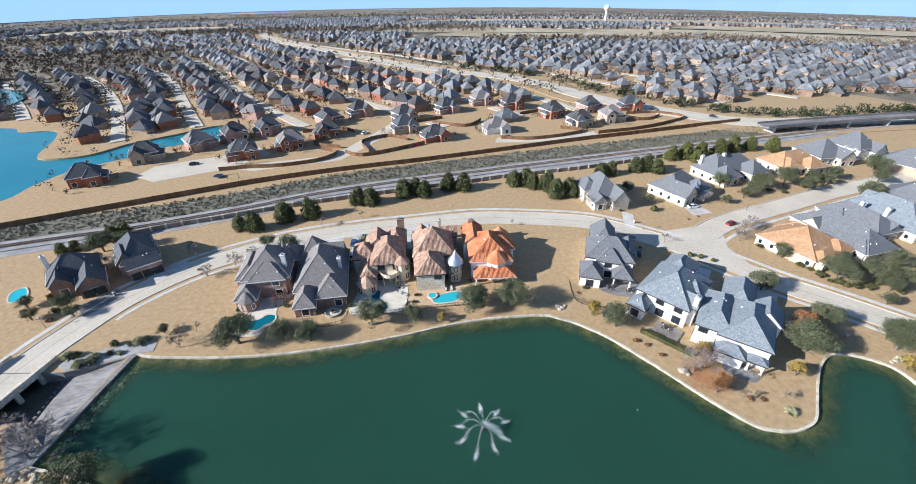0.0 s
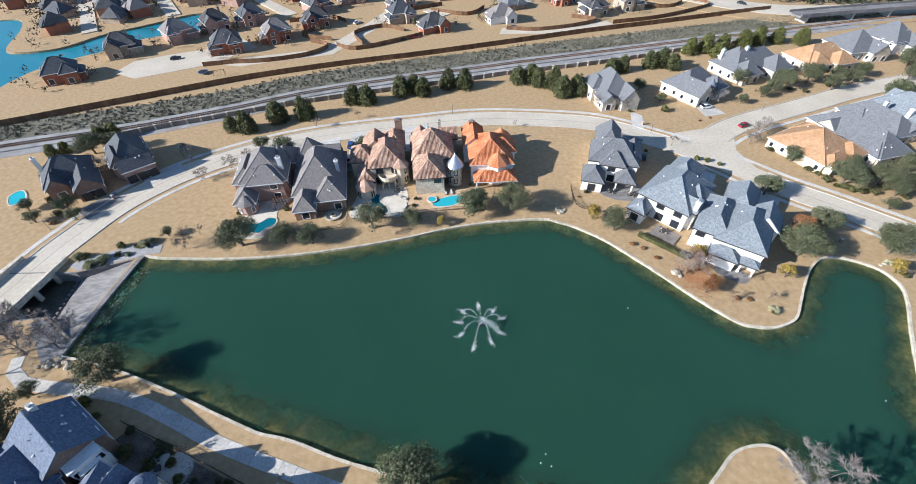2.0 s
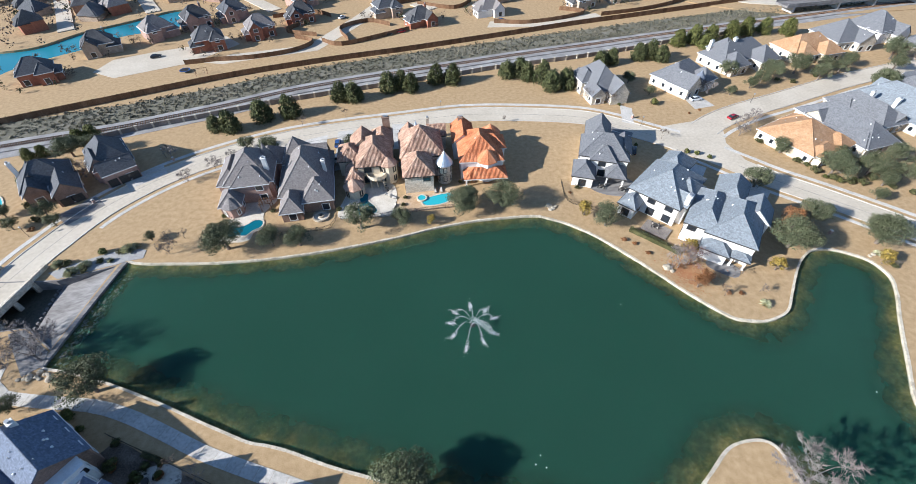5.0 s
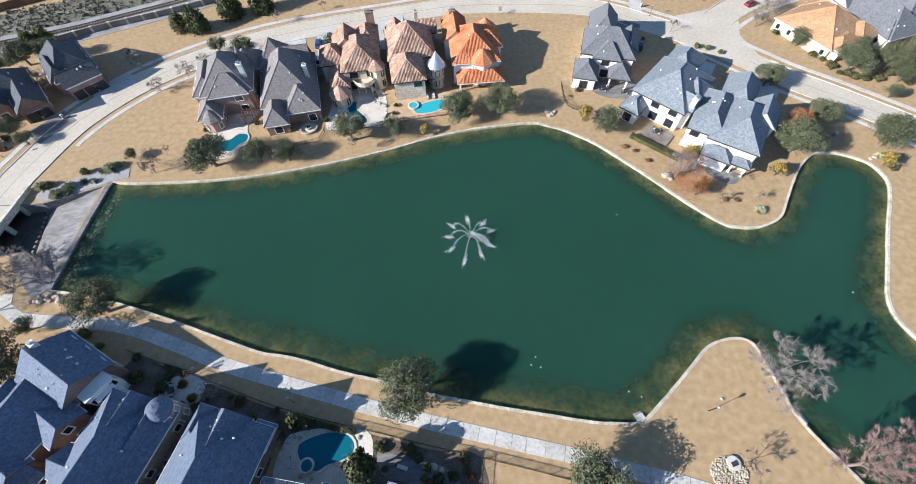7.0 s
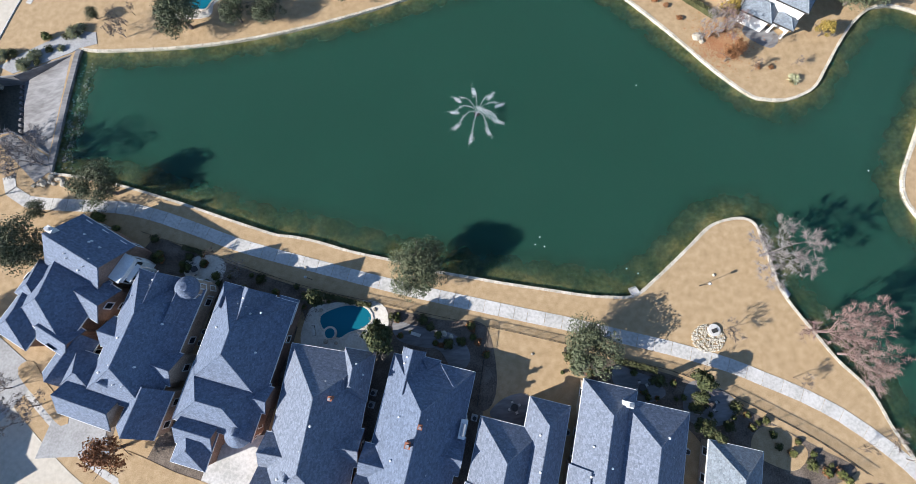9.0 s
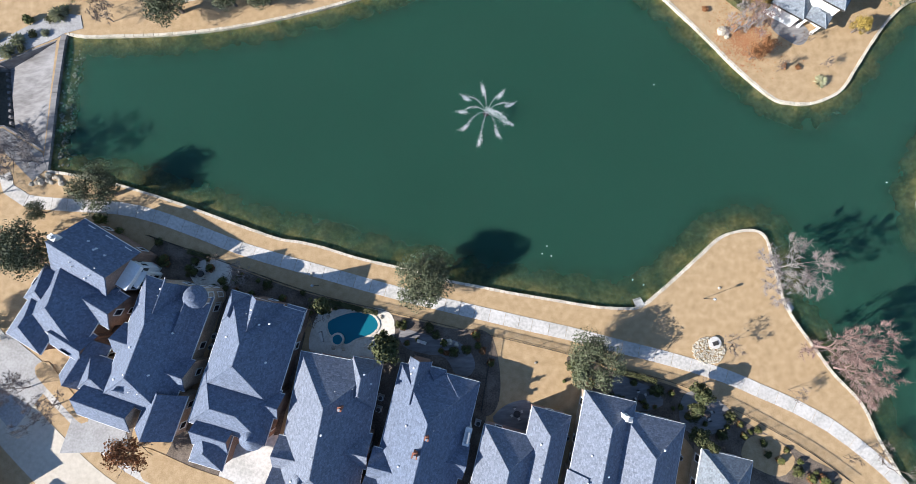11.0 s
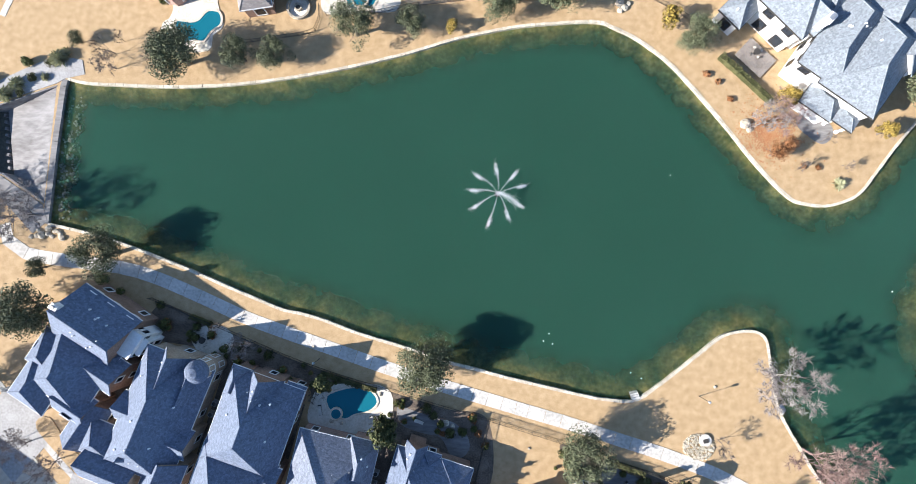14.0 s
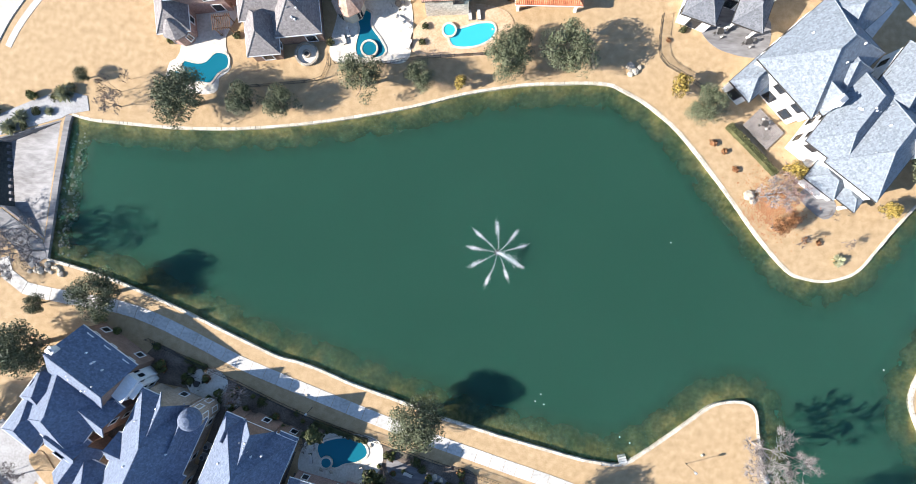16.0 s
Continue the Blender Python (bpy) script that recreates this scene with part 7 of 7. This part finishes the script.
fields = [(430, 900, 520, 170), (900, 1150, 420, 130), (60, 1000, 260, 90), (1300, 900, 400, 160), (520, 1500, 700, 160), (-900, 1300, 320, 120)]
woods = [(-620, 560, 260, 110), (-300, 1050, 380, 90), (760, 800, 420, 80), (-1100, 900, 420, 160), (300, 760, 260, 40), (-800, 2000, 800, 200), (900, 1900, 900, 160)]
hit = lambda x, y, zones: any(abs(x - a) / w < 1 and abs(y - b) / h < 1 for a, b, w, h in zones)
for j in range(-50, 78):
    v0 = 49 * j
    for i in range(-170, 54):
        u0 = i * 14.0
        base = U * u0 + V * v0
        if not (-1700 < base.x < 2000 and 200 < base.y < 2100):
            continue
        for side in (-1, 1):
            u = u0 + rnd.uniform(-1.5, 1.5)
            p = U * u + V * (v0 + side * 14 + rnd.uniform(-3, 3) + 10 * math.sin(u * 0.011 + j))
            x, y = p.x, p.y
            if y < rail_y(x) + 62 or abs(x) > 150 + 0.98 * y or i % 14 == 0:
                continue
            far = math.hypot(x, y)
            if inside((x, y), LAKE_POLY) or near_line((x, y), LAKE_POLY + LAKE_POLY[:1]) < 16 or near_line((x, y), COLLECTOR) < 34 or (far < 420 and any(math.hypot(x - a, y - b) < 19 for a, b in taken)):
                continue
            if hit(x, y, fields) or hit(x, y, woods) or rnd.random() < 0.08:
                continue
            a = math.atan2(U.y, U.x) + rnd.choice((0, 0, 0, 0.5, -0.5, 1.57)) + rnd.uniform(-0.2, 0.2) + (math.pi if side > 0 else 0)
            w, d, h = rnd.uniform(9.0, 12.5), rnd.uniform(8, 11.5), rnd.choice((3.0, 4.4, 4.8))
            if far < 520 and count < 170:
                count += 1
                gw, gr = Geo(), Geo()
                far_house(gw, gr, x, y, a, w, d, h, rnd)
                ob = thing("house", pose(0, 0, 0), "suburban brick house with grey roof", "house", "suburban houses")
                part("wall", gw, (REDBRICK, TANBRICK, PINKBRICK, BROWNBRICK)[count % 4], ob)
                part("roof", gr, (DEEP[0], DARKGREY, DEEP[0], BROWNGREY, DEEP[0])[count * 7 % 5], ob)
            else:
                far_house(wallg, roofg, x, y, a, w, d, h, rnd)
            for _ in range(5 if far < 900 else 2 if far < 1400 else 1):
                q = p + V * side * rnd.choice((-10, -8, 8, 9, 10)) + U * rnd.uniform(-7, 7)
                (far_tree(twig, q.x, q.y, rnd.uniform(2, 3.2), rnd.uniform(4, 7), 16, 1.0) if rnd.random() < (0.75 if x < 60 else 0.45) else far_tree(green, q.x, q.y, rnd.uniform(1.8, 3), rnd.uniform(4, 6), 16, 1.2))
        if rail_y(base.x) + 70 < base.y < 1100 and abs(base.x) < 150 + 0.98 * base.y and not hit(base.x, base.y, fields + woods) and not inside((base.x, base.y), LAKE_POLY) and near_line((base.x, base.y), LAKE_POLY + LAKE_POLY[:1]) > 14 and not any(math.hypot(base.x - a, base.y - b) < 12 for a, b in taken):
            c0 = base + V * 10 * math.sin(u0 * 0.011 + j)
            c1 = base + U * 14.0 + V * 10 * math.sin((u0 + 14.0) * 0.011 + j)
            lft = [(c.x + V.x * 3.6, c.y + V.y * 3.6) for c in (c0, c1)]
            rgt = [(c.x - V.x * 3.6, c.y - V.y * 3.6) for c in (c0, c1)]
            ribbon(streets, lft, rgt, 0.4, 0.6)
tagged(part("far_houses", wallg, FARWALL), "brick walls of distant suburban houses", "houses", kind="stuff")
tagged(part("far_roofs", roofg, FARROOF), "grey roofs of distant suburban houses", "houses", kind="stuff")
tagged(part("far_streets", streets, CONCRETE), "pale concrete suburban streets", "road", kind="structure")
for _ in range(13000):
    y = 330 + 2500 * rnd.random() ** 1.3
    x = rnd.uniform(-1, 1) * (150 + 1.0 * y)
    if inside((x, y), LAKE_POLY) or hit(x, y, fields):
        continue
    k = 3.0 if y > 900 else 1.8
    if hit(x, y, woods) or rnd.random() < 0.45:
        far_tree(twig if rnd.random() < 0.8 else green, x, y, rnd.uniform(1.5, 2.4) * k, rnd.uniform(4, 6) * (1 + 0.15 * k), 9, 1.1 * k)
for a, b, w, h in woods:
    for _ in range(500):
        x, y = a + rnd.uniform(-w, w), b + rnd.uniform(-h, h)
        far_tree(twig, x, y, 4.5, 8, 10, 3.0)
for _ in range(420):
    x = rnd.uniform(-20, 480)
    (px, py) = COLLECTOR[min(range(len(COLLECTOR)), key=lambda i: abs(COLLECTOR[i][0] - x))]
    far_tree(green, px + rnd.uniform(14, 30) * 0.77, py + rnd.uniform(14, 30) * 0.64, rnd.uniform(2, 3.5), rnd.uniform(4, 6.5), 26, 1.2)
for (x, y) in LAKE_POLY[::3]:
    if x > -260 and y > 160:
        far_tree(twig, x + rnd.uniform(-4, 4) + 4, y + rnd.uniform(2, 9), 2.0, 4.5, 26, 0.7)
for a, b in taken:
    if b > rail_y(a) + 6:
        for _ in range(5):
            t, q = rnd.uniform(0, 6.283), rnd.uniform(9, 13)
            x, y = a + q * math.cos(t), b + q * math.sin(t)
            if not inside((x, y), LAKE_POLY):
                far_tree(twig if rnd.random() < 0.65 else green, x, y, rnd.uniform(1.2, 2.2), rnd.uniform(2.5, 5), 60, 0.5)
tagged(part("far_woods", twig, FARTREE), "leafless brown winter trees far off", "trees", kind="stuff")
tagged(part("far_evergreens", green, FARGREEN), "dark evergreen trees far off", "trees", kind="stuff")
for a, b, w, h in fields:
    g = Geo()
    n = 18
    pts = [(a + w * (0.9 + 0.1 * math.sin(k * 2.1)) * math.cos(6.283 * k / n), b + h * (0.9 + 0.1 * math.cos(k * 1.7)) * math.sin(6.283 * k / n)) for k in range(n)]
    for k in range(n):
        q = pts[k], pts[(k + 1) % n]
        g.face((a, b, ground_z(a, b) + 1.5), *[(x, y, ground_z(x, y) + 1.5) for x, y in q])
    tagged(part("field", g, mat("dry_field", [(0.30, 0.24, 0.15), (0.42, 0.35, 0.24), (0.5, 0.44, 0.33)], 0.006, 0.05, 1, 0)), "open dry field far off", "field", kind="structure")

# overpass
over = thing("overpass", pose(0, 0, 0), "concrete road overpass above the railway", "bridge")
OV = smooth_line([(172, 236), (205, 243), (255, 252), (330, 262)], 8)
g = Geo()
ribbon(g, offset(OV, 4), offset(OV, -4), 4.2, 0.8, False)
part("deck", g, SLAB, over)
for d in (3.9, -3.9):
    g = Geo()
    ribbon(g, offset(OV, d + 0.15), offset(OV, d - 0.15), 5.2, 1.0, False)
    part("barrier", g, SLAB, over)
for x, y in OV[1::3]:
    g = Geo()
    g.box(x, y, -3, 1.2, 6.5, 6.4, 0.2)
    part("pier", g, PALE, over)

# water tower and pylons
tx, ty = 436, 1420
tower = thing("water_tower", pose(tx, ty, ground_z(tx, ty)), "tall white water tower on a slim column", "tower")
g = Geo()
g.lathe(0, 0, [(5.5, -2), (4, 5), (3.4, 30)], 20)
part("column", g, WHITEWALL, tower)
g = Geo()
g.lathe(0, 0, [(3.4, 30), (8, 34), (9.5, 38), (8.5, 42), (5, 45), (1, 46)], 24)
part("tank", g, WHITEWALL, tower)


def pylon(x, y, h):
    ob = thing("pylon", pose(x, y, ground_z(x, y)), "grey lattice power pylon", "pylon", "pylons")
    for a in (-1, 1):
        for b in (-1, 1):
            g = Geo()
            g.tube((a * 4, b * 4, -1), (a * 0.8, b * 0.8, h), 0.3, 0.2, 4)
            part("leg", g, GALV, ob)
    for k in (0.7, 0.82, 0.94):
        g = Geo()
        g.box(0, 0, h * k, 12, 0.5, 0.5)
        part("arm", g, GALV, ob)


for x, y in ((420, 520), (330, 640), (620, 480), (250, 790), (120, 950)):
    pylon(x, y, 24)
